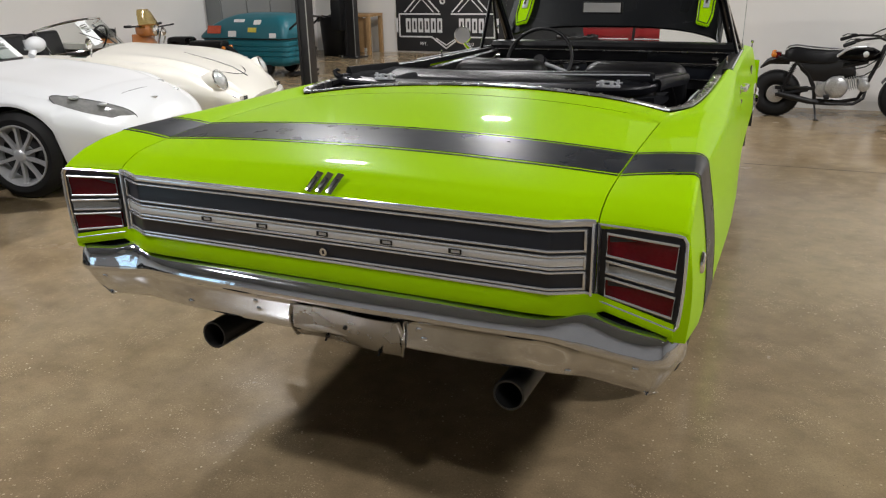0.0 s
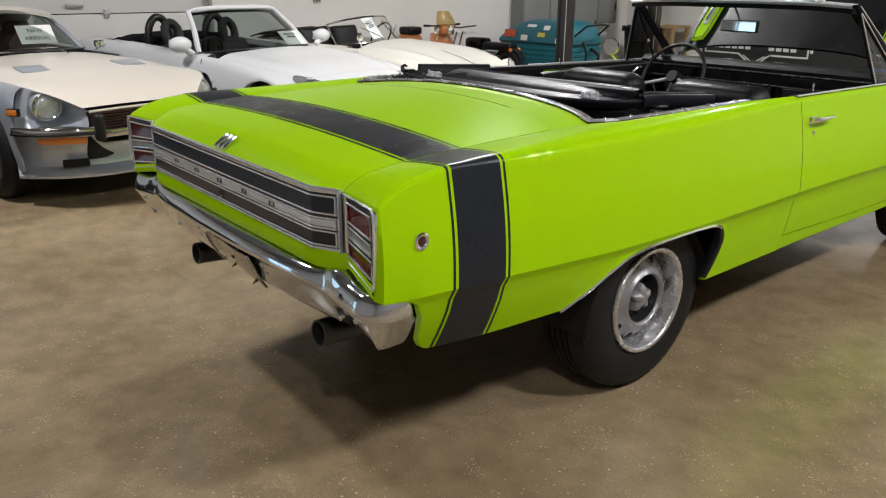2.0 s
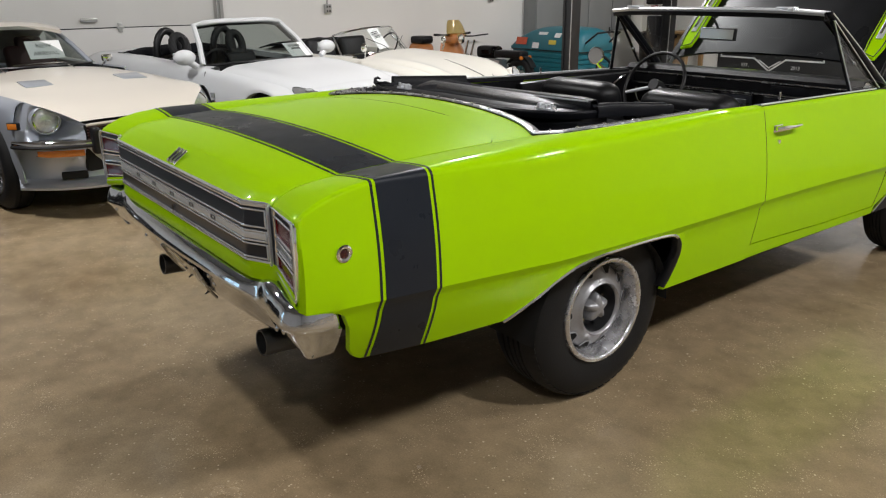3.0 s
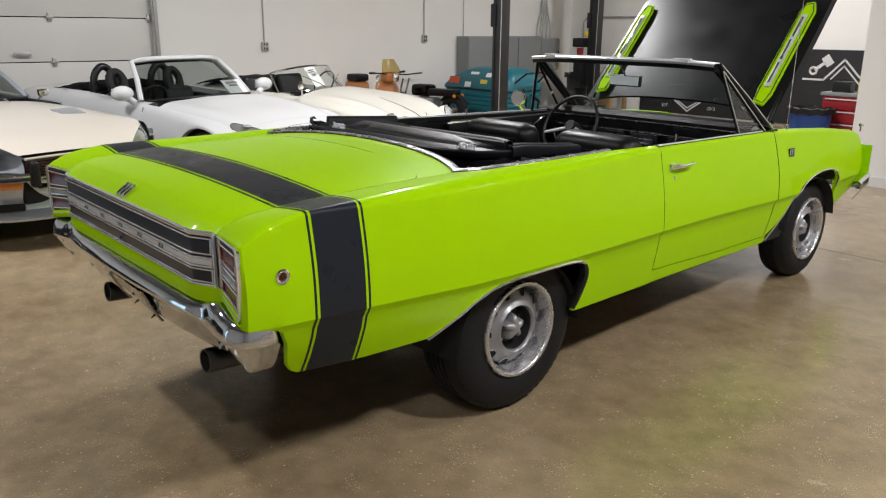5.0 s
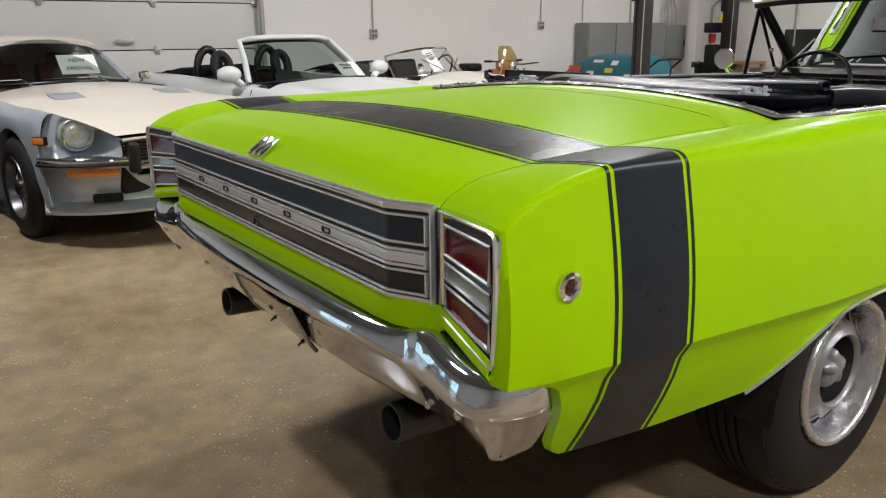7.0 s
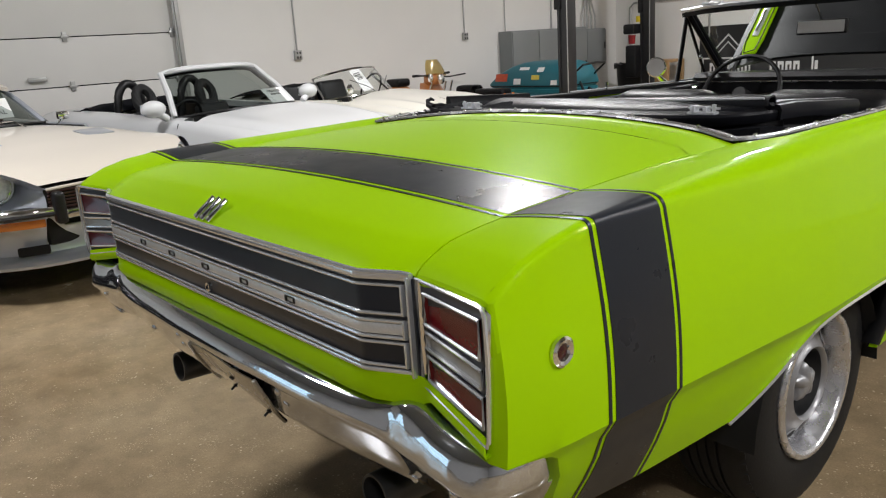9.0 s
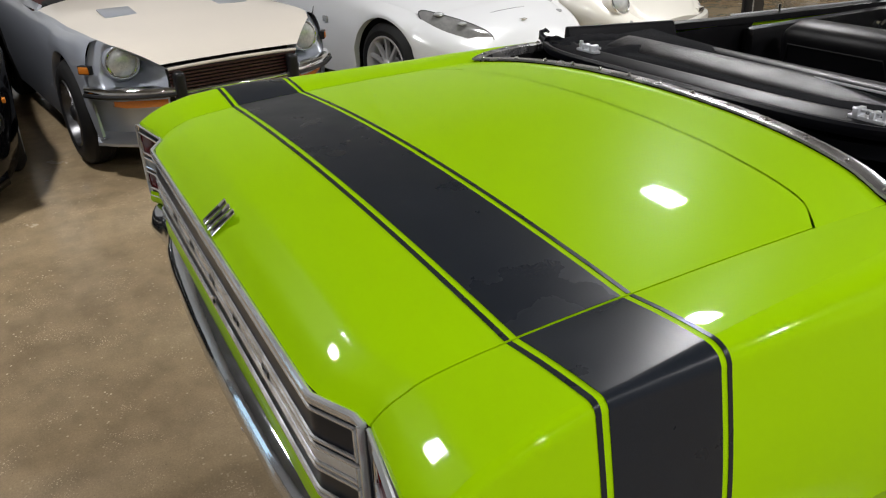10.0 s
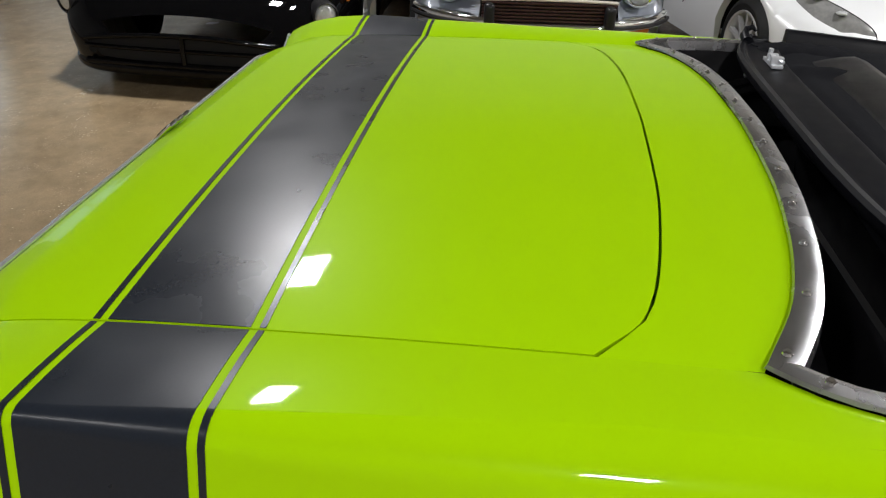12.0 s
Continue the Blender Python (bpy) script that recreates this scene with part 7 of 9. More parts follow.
        for x, yy in path:
            rows.append([(x + dx, s * (yy + dy), z) for dx, dy, z in ((-0.06, -0.02, 0.566), (-0.012, 0.0, 0.566), (0.004, 0.004, 0.560), (0.010, 0.007, 0.548), (0.011, 0.008, 0.530), (0.006, 0.006, 0.514), (-0.012, 0.0, 0.506), (-0.06, -0.02, 0.506))])
        grid(bm, rows)
        part("bumper_corner", bm, M_CHROME, e, "chrome bumper corner", smooth=50)
        bm = bmesh.new()
        tube(bm, [(x + 0.010, s * (yy + 0.008), 0.524) for x, yy in path], 0.013, 6)
        part("bumper_strip", bm, M_BLACK, e, "black rubber bumper strip")
        # hood vents, mirrors, wheels
        bm = bmesh.new()
        z = 0.857
        B(bm, (0, 0, 0), (0.20, 0.20, 0.010), 0.004, Matrix.Translation((-0.93, s * 0.365, z + 0.012)) @ Matrix.Rotation(radians(8), 4, "Y"))
        part("hood_vent", bm, M_SILVER, e, "grey hood vent")
        bm = bmesh.new()
        B(bm, (-2.16, s * 0.70, 0.935), (0.05, 0.10, 0.07), 0.024)
        C(bm, (-2.18, s * 0.66, 0.86), (-2.16, s * 0.69, 0.91), 0.012)
        part("door_mirror", bm, M_CHROME, e, "door mirror")
        for xw in (WX, -3.15):
            road_wheel(e, xw, s * 0.80, 0.325, 0.325, 0.205, 0.200, 0, "wire", s)
        bm = bmesh.new()
        B(bm, (0, 0, 0), (0.12, 0.46, 0.52), 0.05, Matrix.Translation((-2.98, s * 0.30, 0.78)) @ Matrix.Rotation(radians(-14), 4, "Y"), 3)
        B(bm, (-3.03, s * 0.30, 1.05), (0.09, 0.24, 0.14), 0.04, None, 3)
        part("seat", bm, M_REDSEAT, e, "dark red leather seat")
    bm = bmesh.new()
    B(bm, (-2.7, 0, 0.42), (2.2, 1.40, 0.40), 0.02)
    B(bm, (-1.85, 0, 0.80), (0.25, 1.25, 0.16), 0.05)
    B(bm, (-0.36, 0, 0.46), (0.45, 0.74, 0.30), 0.03)
    part("cabin_tub", bm, M_UNDER, e, "dark cabin and bay")
    # grille
    bm = bmesh.new()
    B(bm, (-0.030, 0, 0.59), (0.03, 0.79, 0.16), 0.008)
    gr = part("grille", bm, M_UNDER, e, "dark red slatted grille")
    for k in range(7):
        bm = bmesh.new()
        B(bm, (-0.012, 0, 0.53 + 0.019 * k), (0.03, 0.77, 0.010), 0.002, Matrix.Rotation(radians(0), 4, "Y"))
        part("slat", bm, M_GRILLE, gr)
    bm = bmesh.new()
    tube(bm, [(0.0, y, 0.660 + 0.008 * (1 - abs(y / 0.405) ** 2.4)) for y in lin(-0.39, 0.39, 17)], 0.009, 6)
    part("hood_lip", bm, M_CREAM, e)
    bm = bmesh.new()
    B(bm, (0.012, 0, 0.510), (0.035, 0.70, 0.055), 0.014, None, 3)
    part("bumper", bm, M_CHROME, e, "chrome centre bumper")
    for s in (1, -1):
        bm = bmesh.new()
        B(bm, (0.005, s * 0.10, 0.45), (0.02, 0.03, 0.06), 0.003)
        part("plate_bracket", bm, M_SATIN, e, "small metal plate bracket")
    # air dam
    bm = bmesh.new()
    rows = []
    for k in lin(-1, 1, 23):
        y = 0.765 * k
        x = -0.045 - 0.36 * abs(k) ** 3.0
        opening = abs(k) < 0.42
        rows.append([(x - 0.05, y * 0.98, 0.51 if not opening else 0.42), (x - 0.065, y * 0.97, 0.42), (x - 0.085, y * 0.95, 0.33), (x - 0.07, y * 0.95, 0.275), (x - 0.01, y * 0.975, 0.245), (x + 0.01, y * 0.985, 0.222), (x + 0.005, y * 0.985, 0.205), (x - 0.07, y * 0.95, 0.20)])
    grid(bm, rows)
    thick(bm, 0.006)
    dam = part("air_dam", bm, M_SILVER, e, "silver front air dam")
    for s in (1, -1):
        # Duct is a solid block whose black paints in the opening's shade
        bm = bmesh.new()
        B(bm, (0, 0, 0), (0.03, 0.17, 0.055), 0.012, Matrix.Translation((-0.150, s * 0.46, 0.305)) @ Matrix.Rotation(radians(24 * s), 4, 'Z'))
        part("brake_duct", bm, M_SOOT_SHADE, dam, "black brake duct opening")
    for y0 in (-0.35, 0.2):
        bm = bmesh.new()
        tube(bm, [(-1.62, y0, 0.905), (-1.74, y0 - 0.05, 0.955), (-1.76, y0 - 0.45, 0.945)], 0.005, 6)
        part("wiper", bm, M_CHROME, e, "wiper arm")
    sign(e, pose(-2.20, 0.17, 1.035, 0, 0, 90) @ pose(0, 0, 0, -38), ("NEW", "ARRIVAL"), 0.30, 0.19)


coupe()


# ----- white roadster -----
def roadster():
    e = thing("roadster_car", pose(-3.34, 3.11, 0, 0, 0, 14.0), "white modern two-seat roadster with its top down", "car", "parked cars")
    f = table_f([
        (-4.10, 0.74, 0.34, 0.60, 0.60, 0.84, 0.86, 0.0, 0.6),
        (-3.7, 0.84, 0.24, 0.60, 0.68, 0.90, 0.91, 0.0, 0.6),
        (-3.0, 0.87, 0.19, 0.60, 0.72, 0.88, 0.89, 0.0, 0.6),
        (-2.2, 0.86, 0.18, 0.58, 0.74, 0.84, 0.86, 0.0, 0.6),
        (-1.62, 0.86, 0.18, 0.56, 0.74, 0.82, 0.88, 0.01, 0.62),
        (-1.1, 0.87, 0.18, 0.55, 0.72, 0.77, 0.815, 0.025, 0.60),
        (-0.7, 0.86, 0.18, 0.53, 0.68, 0.715, 0.765, 0.022, 0.58),
        (-0.42, 0.83, 0.17, 0.48, 0.64, 0.635, 0.700, 0.014, 0.54),
        (-0.2, 0.74, 0.17, 0.42, 0.56, 0.555, 0.628, 0.004, 0.5),
        (-0.07, 0.62, 0.18, 0.36, 0.46, 0.48, 0.550, 0.0, 0.5),
        (0.0, 0.46, 0.20, 0.33, 0.36, 0.42, 0.455, 0.0, 0.5)])
    bl, bt = bmesh.new(), bmesh.new()
    xs = sorted(set(lin(-4.1, -3.6, 6) + lin(-3.6, -2.8, 26) + lin(-2.8, -1.3, 10) + lin(-1.3, -0.45, 30) + lin(-0.45, 0.0, 10)))
    car_skin(bl, bt, xs, f, ((-0.755, 0.315), (-3.155, 0.315)), 0.352, ((-1.60, 0.0), (-4.1, -3.2)), 21, (-3.25, -1.55, 0.86))
    part("body_side", bl, M_WHITECAR, e, "white painted flank", smooth=50)
    part("hood", bt, M_WHITECAR, e, "white painted hood", smooth=50)
    bm = bmesh.new()
    B(bm, (-2.4, 0, 0.45), (1.75, 1.20, 0.44), 0.03)
    B(bm, (-1.72, 0, 0.78), (0.30, 1.06, 0.14), 0.05)
    B(bm, (-0.45, 0, 0.35), (0.6, 1.2, 0.3), 0.03)
    part("cabin_tub", bm, M_UNDER, e, "dark cabin")
    base = [Vector((-1.50 - 0.30 * abs(k) ** 2.2, 0.70 * k, 0.875 - 0.035 * k * k)) for k in lin(-1, 1, 15)]
    top = [Vector((-2.02 - 0.10 * abs(k) ** 2, 0.545 * k, 1.235 - 0.035 * abs(k) ** 4)) for k in lin(-1, 1, 15)]
    bm = bmesh.new()
    grid(bm, [[tuple(a), tuple((a + b) / 2 + Vector((0.015, 0, 0.015))), tuple(b)] for a, b in zip(base, top)])
    g = part("windscreen", bm, M_TINTED, e, "windscreen glass")
    g.visible_shadow = False
    i0, i1 = 0, -1
    loop = [base[0], (base[0] + top[0]) / 2 + Vector((0.015, 0, 0.015))] + top + [(base[-1] + top[-1]) / 2 + Vector((0.015, 0, 0.015)), base[-1]]
    bm = bmesh.new()
    tube(bm, loop, 0.027, 8)
    part("screen_frame", bm, M_WHITECAR, e, "white windscreen frame")
    bm = bmesh.new()
    tube(bm, [p + Vector((-0.018, -p.y * 0.045, -0.022)) for p in loop], 0.024, 8)
    part("frame_lining", bm, M_BLACK, e, "black inner frame lining")
    bm = bmesh.new()
    tube(bm, [p + Vector((0.012, 0, -0.006)) for p in base], 0.013, 6)
    part("scuttle_seal", bm, M_BLACK, e)
    for s in (1, -1):
        # roll hoop and seat
        c = Vector((-2.92, s * 0.36, 0.86))
        hoop = [c + Vector((0, 0.135 * math.cos(a), 0.03 + 0.235 * math.sin(a))) for a in lin(-0.15, math.pi + 0.15, 17)]
        bm = bmesh.new()
        tube(bm, [c + Vector((0, 0.15, -0.12))] + hoop + [c + Vector((0, -0.15, -0.12))], 0.040, 10)
        part("roll_hoop", bm, M_BLACK, e, "black padded roll hoop", smooth=60)
        m = Matrix.Translation((-2.60, s * 0.36, 0.74)) @ Matrix.Rotation(radians(-16), 4, "Y")
        bm = bmesh.new()
        B(bm, (0, 0, -0.12), (0.13, 0.38, 0.50), 0.06, m, 3)
        tube(bm, [m @ Vector((-0.02, 0.085 * math.cos(a), 0.235 + 0.12 * math.sin(a))) for a in [k * math.tau / 20 for k in range(20)]], 0.045, 8, True)
        B(bm, (-0.02, 0, 0.12), (0.09, 0.22, 0.12), 0.04, m, 3)
        B(bm, (0.30, 0, -0.30), (0.5, 0.46, 0.16), 0.05, m, 3)
        part("seat", bm, M_SEAT, e, "charcoal bucket seat with headrest")
        # mirror
        bm = bmesh.new()
        bmesh.ops.create_uvsphere(bm, u_segments=18, v_segments=12, radius=0.1)
        bmesh.ops.scale(bm, vec=(0.72, 1.15, 0.72), verts=bm.verts)
        bmesh.ops.translate(bm, vec=(-1.78, s * 0.91, 0.93), verts=bm.verts)
        C(bm, (-1.76, s * 0.80, 0.84), (-1.77, s * 0.87, 0.89), 0.03, 0.035, 10)
        mr = part("door_mirror", bm, M_WHITECAR, e, "white door mirror", smooth=60)
        bm = bmesh.new()
        B(bm, (-1.835, s * 0.91, 0.93), (0.02, 0.16, 0.09), 0.008)
        part("mirror_glass", bm, M_MIRROR, mr)
        # headlamp let into the nose
        def at(x, k):
            hw, zl, zw, hs, zs, zt, sw, fy = f(x)
            y = hs * k
            return Vector((x, s * y, zs + (zt - zs) * (1 - k ** 2.4) + sw * math.exp(-((y - fy) / 0.15) ** 2)))
        out = [(-0.60, 0.97, 0.008), (-0.47, 1.0, -0.03), (-0.34, 1.0, -0.075), (-0.22, 1.0, -0.085), (-0.11, 0.96, -0.06), (-0.07, 0.80, -0.012), (-0.12, 0.72, 0.006), (-0.25, 0.76, 0.008), (-0.42, 0.86, 0.010)]
        rough_pts = [at(x, min(1, k)) + Vector((0.0, s * (0.0 if dz > -0.02 else 0.085 if dz < -0.05 and k > 0.98 else 0.055), dz + 0.004)) for x, k, dz in out]
        pts = [p - Vector((0, 0, 0.035)) for p in rough_pts] if s > 0 else rough_pts
        for _ in range(2):
            pts = [q for i in range(len(pts)) for q in (pts[i] * 0.75 + pts[(i + 1) % len(pts)] * 0.25, pts[i] * 0.25 + pts[(i + 1) % len(pts)] * 0.75)]
        bm = bmesh.new()
        mid = sum(pts, Vector()) / len(pts) + Vector((0.03, s * 0.025, 0.022))
        vs = [bm.verts.new(p) for p in pts]
        c2 = bm.verts.new(mid)
        ring2 = [bm.verts.new(p + (mid - p) * 0.5 + Vector((0.006, s * 0.008, 0.010))) for p in pts]
        n = len(pts)
        for i in range(n):
            bm.faces.new((vs[i], vs[(i + 1) % n], ring2[(i + 1) % n], ring2[i]))
            bm.faces.new((ring2[i], ring2[(i + 1) % n], c2))
        hl = part("headlamp", bm, M_CLEARCOVER, e, "long clear headlamp", smooth=60)
        bm = bmesh.new()
        tube(bm, pts, 0.004, 6, True)
        part("lamp_rim", bm, M_POST, hl, "dark lamp surround")
        for q, r in (((-0.44, 0.90), 0.040), ((-0.27, 0.86), 0.034)):
            bm = bmesh.new()
            p = at(*q)
            bmesh.ops.create_uvsphere(bm, u_segments=14, v_segments=8, radius=r)
            bmesh.ops.scale(bm, vec=(1, 1, 0.40), verts=bm.verts)
            bmesh.ops.translate(bm, vec=p + Vector((0.02, s * 0.012, 0.020 if s < 0 else -0.02)), verts=bm.verts)
            part("reflector", bm, M_HEADLAMP, hl, "round lamp reflector")
        bm = bmesh.new()
        B(bm, (-1.45, s * 0.872, 0.60), (0.055, 0.012, 0.045), 0.008)
        part("side_repeater", bm, M_CLEARLENS, e, "small clear side repeater")
        for xw in (-0.755, -3.155):
            road_wheel(e, xw, s * 0.845, 0.315, 0.315, 0.205, 0.215, 10, "alloy", s)
        # door shut line
        bm = bmesh.new()
        tube(bm, [(-1.66, s * 0.868, 0.40), (-1.64, s * 0.872, 0.60), (-1.63, s * 0.80, 0.80)], 0.0035, 5)
        part("door_seam", bm, M_UNDER, e)
    bm = bmesh.new()
    B(bm, (-0.145, 0.0, 0.607), (0.035, 0.055, 0.012), 0.005, None)
    part("nose_emblem", bm, M_CHROME, e, "small chrome emblem")
    bm = bmesh.new()
    tube(bm, [(-0.30, y, 0.664 - 0.06 * (abs(y) / 0.42) ** 3) for y in lin(-0.40, 0.40, 11)], 0.003, 5)
    part("hood_seam", bm, M_UNDER, e)
    # Uncut block, blackened to stand for a shaded opening
    bm = bmesh.new()
    B(bm, (0.0, 0, 0.27), (0.08, 0.72, 0.12), 0.04)
    part("air_intake", bm, M_SOOT_SHADE, e, "black front air intake")
    # folded top
    bm = bmesh.new()
    rows = [[(x, 0.66 * k, 0.885 + dz * (1 - k * k * 0.6) + 0.012 * math.sin(9 * k + x * 30)) for k in lin(-1, 1, 17)] for x, dz in ((-3.02, 0.0), (-3.08, 0.05), (-3.2, 0.075), (-3.32, 0.06), (-3.42, 0.01))]
    grid(bm, rows)
    thick(bm, 0.02)
    part("folded_top", bm, M_CANVAS, e, "black folded soft top")
    bm = bmesh.new()
    tube(bm, [Vector((-2.10, -0.36, 0.80)) + Vector((0.06 * math.sin(a), 0.17 * math.cos(a), 0.16 * math.sin(a))) for a in [k * math.tau / 24 for k in range(24)]], 0.014, 8, True)
    part("steering_wheel", bm, M_BLACK, e)
    sign(e, pose(-1.72, 0.42, 0.93, 0, 0, 90) @ pose(0, 0, 0, -50), None, 0.26, 0.20)


roadster()


# ----- ivory speedster -----
def speedster():
    e = thing("speedster_car", pose(-3.84, 4.95, 0, 0, 0, 17.5), "ivory vintage rounded speedster with a low windscreen", "car", "parked cars")
    f = table_f([
        (-3.90, 0.30, 0.40, 0.48, 0.22, 0.58, 0.60, 0.0, 0.6),
        (-3.75, 0.58, 0.30, 0.48, 0.44, 0.70, 0.74, 0.0, 0.6),
        (-3.4, 0.76, 0.22, 0.48, 0.60, 0.80, 0.86, 0.0, 0.6),
        (-2.8, 0.82, 0.19, 0.50, 0.66, 0.82, 0.90, 0.0, 0.6),
        (-2.2, 0.82, 0.19, 0.50, 0.68, 0.80, 0.88, 0.0, 0.6),
        (-1.55, 0.82, 0.19, 0.50, 0.67, 0.79, 0.86, 0.0, 0.6),
        (-1.1, 0.82, 0.19, 0.50, 0.66, 0.755, 0.805, 0.020, 0.57),
        (-0.7, 0.82, 0.20, 0.48, 0.65, 0.70, 0.725, 0.045, 0.57),
        (-0.4, 0.79, 0.22, 0.45, 0.62, 0.615, 0.635, 0.055, 0.57),
        (-0.2, 0.73, 0.24, 0.41, 0.56, 0.51, 0.545, 0.050, 0.55),
        (-0.08, 0.64, 0.26, 0.36, 0.48, 0.42, 0.455, 0.02, 0.52),
        (0.0, 0.46, 0.28, 0.33, 0.34, 0.355, 0.375, 0.0, 0.5)])
    bl, bt = bmesh.new(), bmesh.new()
    xs = sorted(set(lin(-3.9, -3.5, 8) + lin(-3.5, -2.6, 24) + lin(-2.6, -1.3, 9) + lin(-1.3, -0.4, 28) + lin(-0.4, 0.0, 10)))
    car_skin(bl, bt, xs, f, ((-0.92, 0.31), (-3.02, 0.31)), 0.335, ((-1.55, 0.0), (-3.9, -2.75)), 23, (-2.8, -1.5, 0.86))
    part("body_side", bl, M_IVORY, e, "ivory painted flank", smooth=50)
    part("hood", bt, M_IVORY, e, "ivory painted rounded hood", smooth=50)
    bm = bmesh.new()
    B(bm, (-2.15, 0, 0.45), (1.25, 1.12, 0.46), 0.03)
    part("cabin_tub", bm, M_UNDER, e, "black cabin")
    base = [Vector((-1.50 - 0.34 * abs(k) ** 2.2, 0.60 * k, 0.835 - 0.03 * k * k)) for k in lin(-1, 1, 15)]
    top = [Vector((-1.72 - 0.32 * abs(k) ** 2.2, 0.52 * k, 1.105 - 0.085 * abs(k) ** 3)) for k in lin(-1, 1, 15)]
    bm = bmesh.new()
    grid(bm, [[tuple(a), tuple((a + b) / 2), tuple(b)] for a, b in zip(base, top)])
    g = part("windscreen", bm, M_GLASS, e, "low curved windscreen")
    g.visible_shadow = False
    bm = bmesh.new()
    tube(bm, [base[0]] + top + [base[-1]], 0.011, 8)
    tube(bm, base, 0.010, 6)
    part("screen_frame", bm, M_CHROME, e, "chrome windscreen frame")
    for s in (1, -1):
        c = Vector((-0.225, s * 0.60, 0.555))
        mm = Matrix.Translation(c) @ Matrix.Rotation(radians(-24), 4, "Y") @ Matrix.Rotation(radians(8 * s), 4, "Z")
        bm = bmesh.new()
        lathe(bm, [(-0.16, 0.115), (-0.03, 0.112), (0.02, 0.104), (0.028, 0.096), (0.018, 0.090)], 30, mm)
        hl = part("headlamp", bm, M_IVORY, e, "round headlamp with a chrome ring")
        bm = bmesh.new()
        lathe(bm, [(0.012, 0.091), (0.030, 0.082), (0.048, 0.055), (0.056, 0.02), (0.057, 0.0005)], 28, mm)
        part("lamp_glass", bm, M_HEADLAMP, hl, "ribbed headlamp glass")
        bm = bmesh.new()
        tube(bm, [mm @ Vector((0.026, 0.098 * math.cos(a), 0.098 * math.sin(a))) for a in [k * math.tau / 28 for k in range(28)]], 0.008, 6, True)
        part("lamp_ring", bm, M_CHROME, hl, "chrome lamp ring")
        bm = bmesh.new()
        bmesh.ops.create_uvsphere(bm, u_segments=12, v_segments=8, radius=0.03)
        bmesh.ops.translate(bm, vec=(-0.105, s * 0.585, 0.395), verts=bm.verts)
        part("turn_lamp", bm, M_CLEARLENS, e, "small clear turn lamp")
        bm = bmesh.new()
        B(bm, (-0.035, s * 0.50, 0.385), (0.04, 0.11, 0.04), 0.008)
        hg = part("horn_grille", bm, M_IVORY, e, "small horn grille")
        # Solid bars, black for the shade inside the horn slots
        for k in range(4):
            bm = bmesh.new()
            B(bm, (-0.012, s * 0.50, 0.371 + 0.0095 * k), (0.006, 0.095, 0.005))
            part("grille_slot", bm, M_SOOT_SHADE, hg)
        bm = bmesh.new()
        lathe(bm, [(0.0, 0.05), (-0.01, 0.048), (-0.03, 0.02), (-0.032, 0.0005)], 20, Matrix.Translation((-1.36, s * 0.76, 0.92)) @ Matrix.Rotation(radians(180), 4, "Z"))
        C(bm, (-1.34, s * 0.76, 0.87), (-1.36, s * 0.74, 0.80), 0.008)
        part("door_mirror", bm, M_CHROME, e, "round chrome mirror")
        for xw in (-0.92, -3.02):
            road_wheel(e, xw, s * 0.785, 0.31, 0.31, 0.165, 0.19, 8, "alloy", s)
        bm = bmesh.new()
        B(bm, (0, 0, 0), (0.12, 0.46, 0.42), 0.06, Matrix.Translation((-2.45, s * 0.30, 0.76)) @ Matrix.Rotation(radians(-14), 4, "Y"), 3)
        part("seat", bm, M_VINYL, e, "black bucket seat")
        bm = bmesh.new()
        tube(bm, [(-1.52, s * 0.12, 0.855), (-1.58, s * 0.14, 0.90), (-1.68, s * 0.34, 0.99)], 0.004, 6)
        part("wiper", bm, M_BLACK, e, "black wiper")
    bm = bmesh.new()
    tube(bm, [(x, 0, z + 0.012) for x, z in ((-0.16, 0.512), (-0.3, 0.60), (-0.5, 0.67), (-0.8, 0.752))], [0.012, 0.008, 0.006, 0.004], 6)
    part("hood_strip", bm, M_CHROME, e, "chrome hood handle strip")
    bm = bmesh.new()
    tube(bm, [(-0.20 - 0.9 * (1 - abs(k)) ** 0.01 * 0 - 0.95 * (abs(k) ** 2.2), 0.50 * math.sin(k * 1.35) / math.sin(1.35), 0.55 + 0.22 * abs(k) ** 1.6) for k in lin(-1, 1, 21)], 0.0035, 5)
    part("hood_seam", bm, M_UNDER, e)
    bm = bmesh.new()
    rows = []
    for k in lin(-1, 1, 19):
        a = k * 1.2
        rows.append([(-0.28 + 0.36 * math.cos(a) + d, 0.82 * math.sin(a) / math.sin(1.2), z) for d, z in ((-0.03, 0.345), (0.015, 0.34), (0.025, 0.315), (0.02, 0.28), (-0.02, 0.26))])
    grid(bm, rows)
    thick(bm, 0.006)
    part("bumper", bm, M_IVORY, e, "ivory painted bumper with a bright strip")
    # tonneau over the tail of the cabin
    bm = bmesh.new()
    grid(bm, [[(x, 0.62 * k, z - 0.03 * k * k + 0.006 * math.sin(13 * k)) for k in lin(-1, 1, 15)] for x, z in ((-2.55, 0.89), (-2.65, 0.935), (-2.85, 0.95), (-3.05, 0.925), (-3.2, 0.89))])
    thick(bm, 0.015)
    part("folded_top", bm, M_CANVAS, e, "black folded top cover")
    bm = bmesh.new()
    tube(bm, [Vector((-1.88, 0.30, 0.86)) + Vector((0.07 * math.sin(a), 0.18 * math.cos(a), 0.16 * math.sin(a))) for a in [k * math.tau / 24 for k in range(24)]], 0.010, 8, True)
    part("steering_wheel", bm, M_BLACK, e)
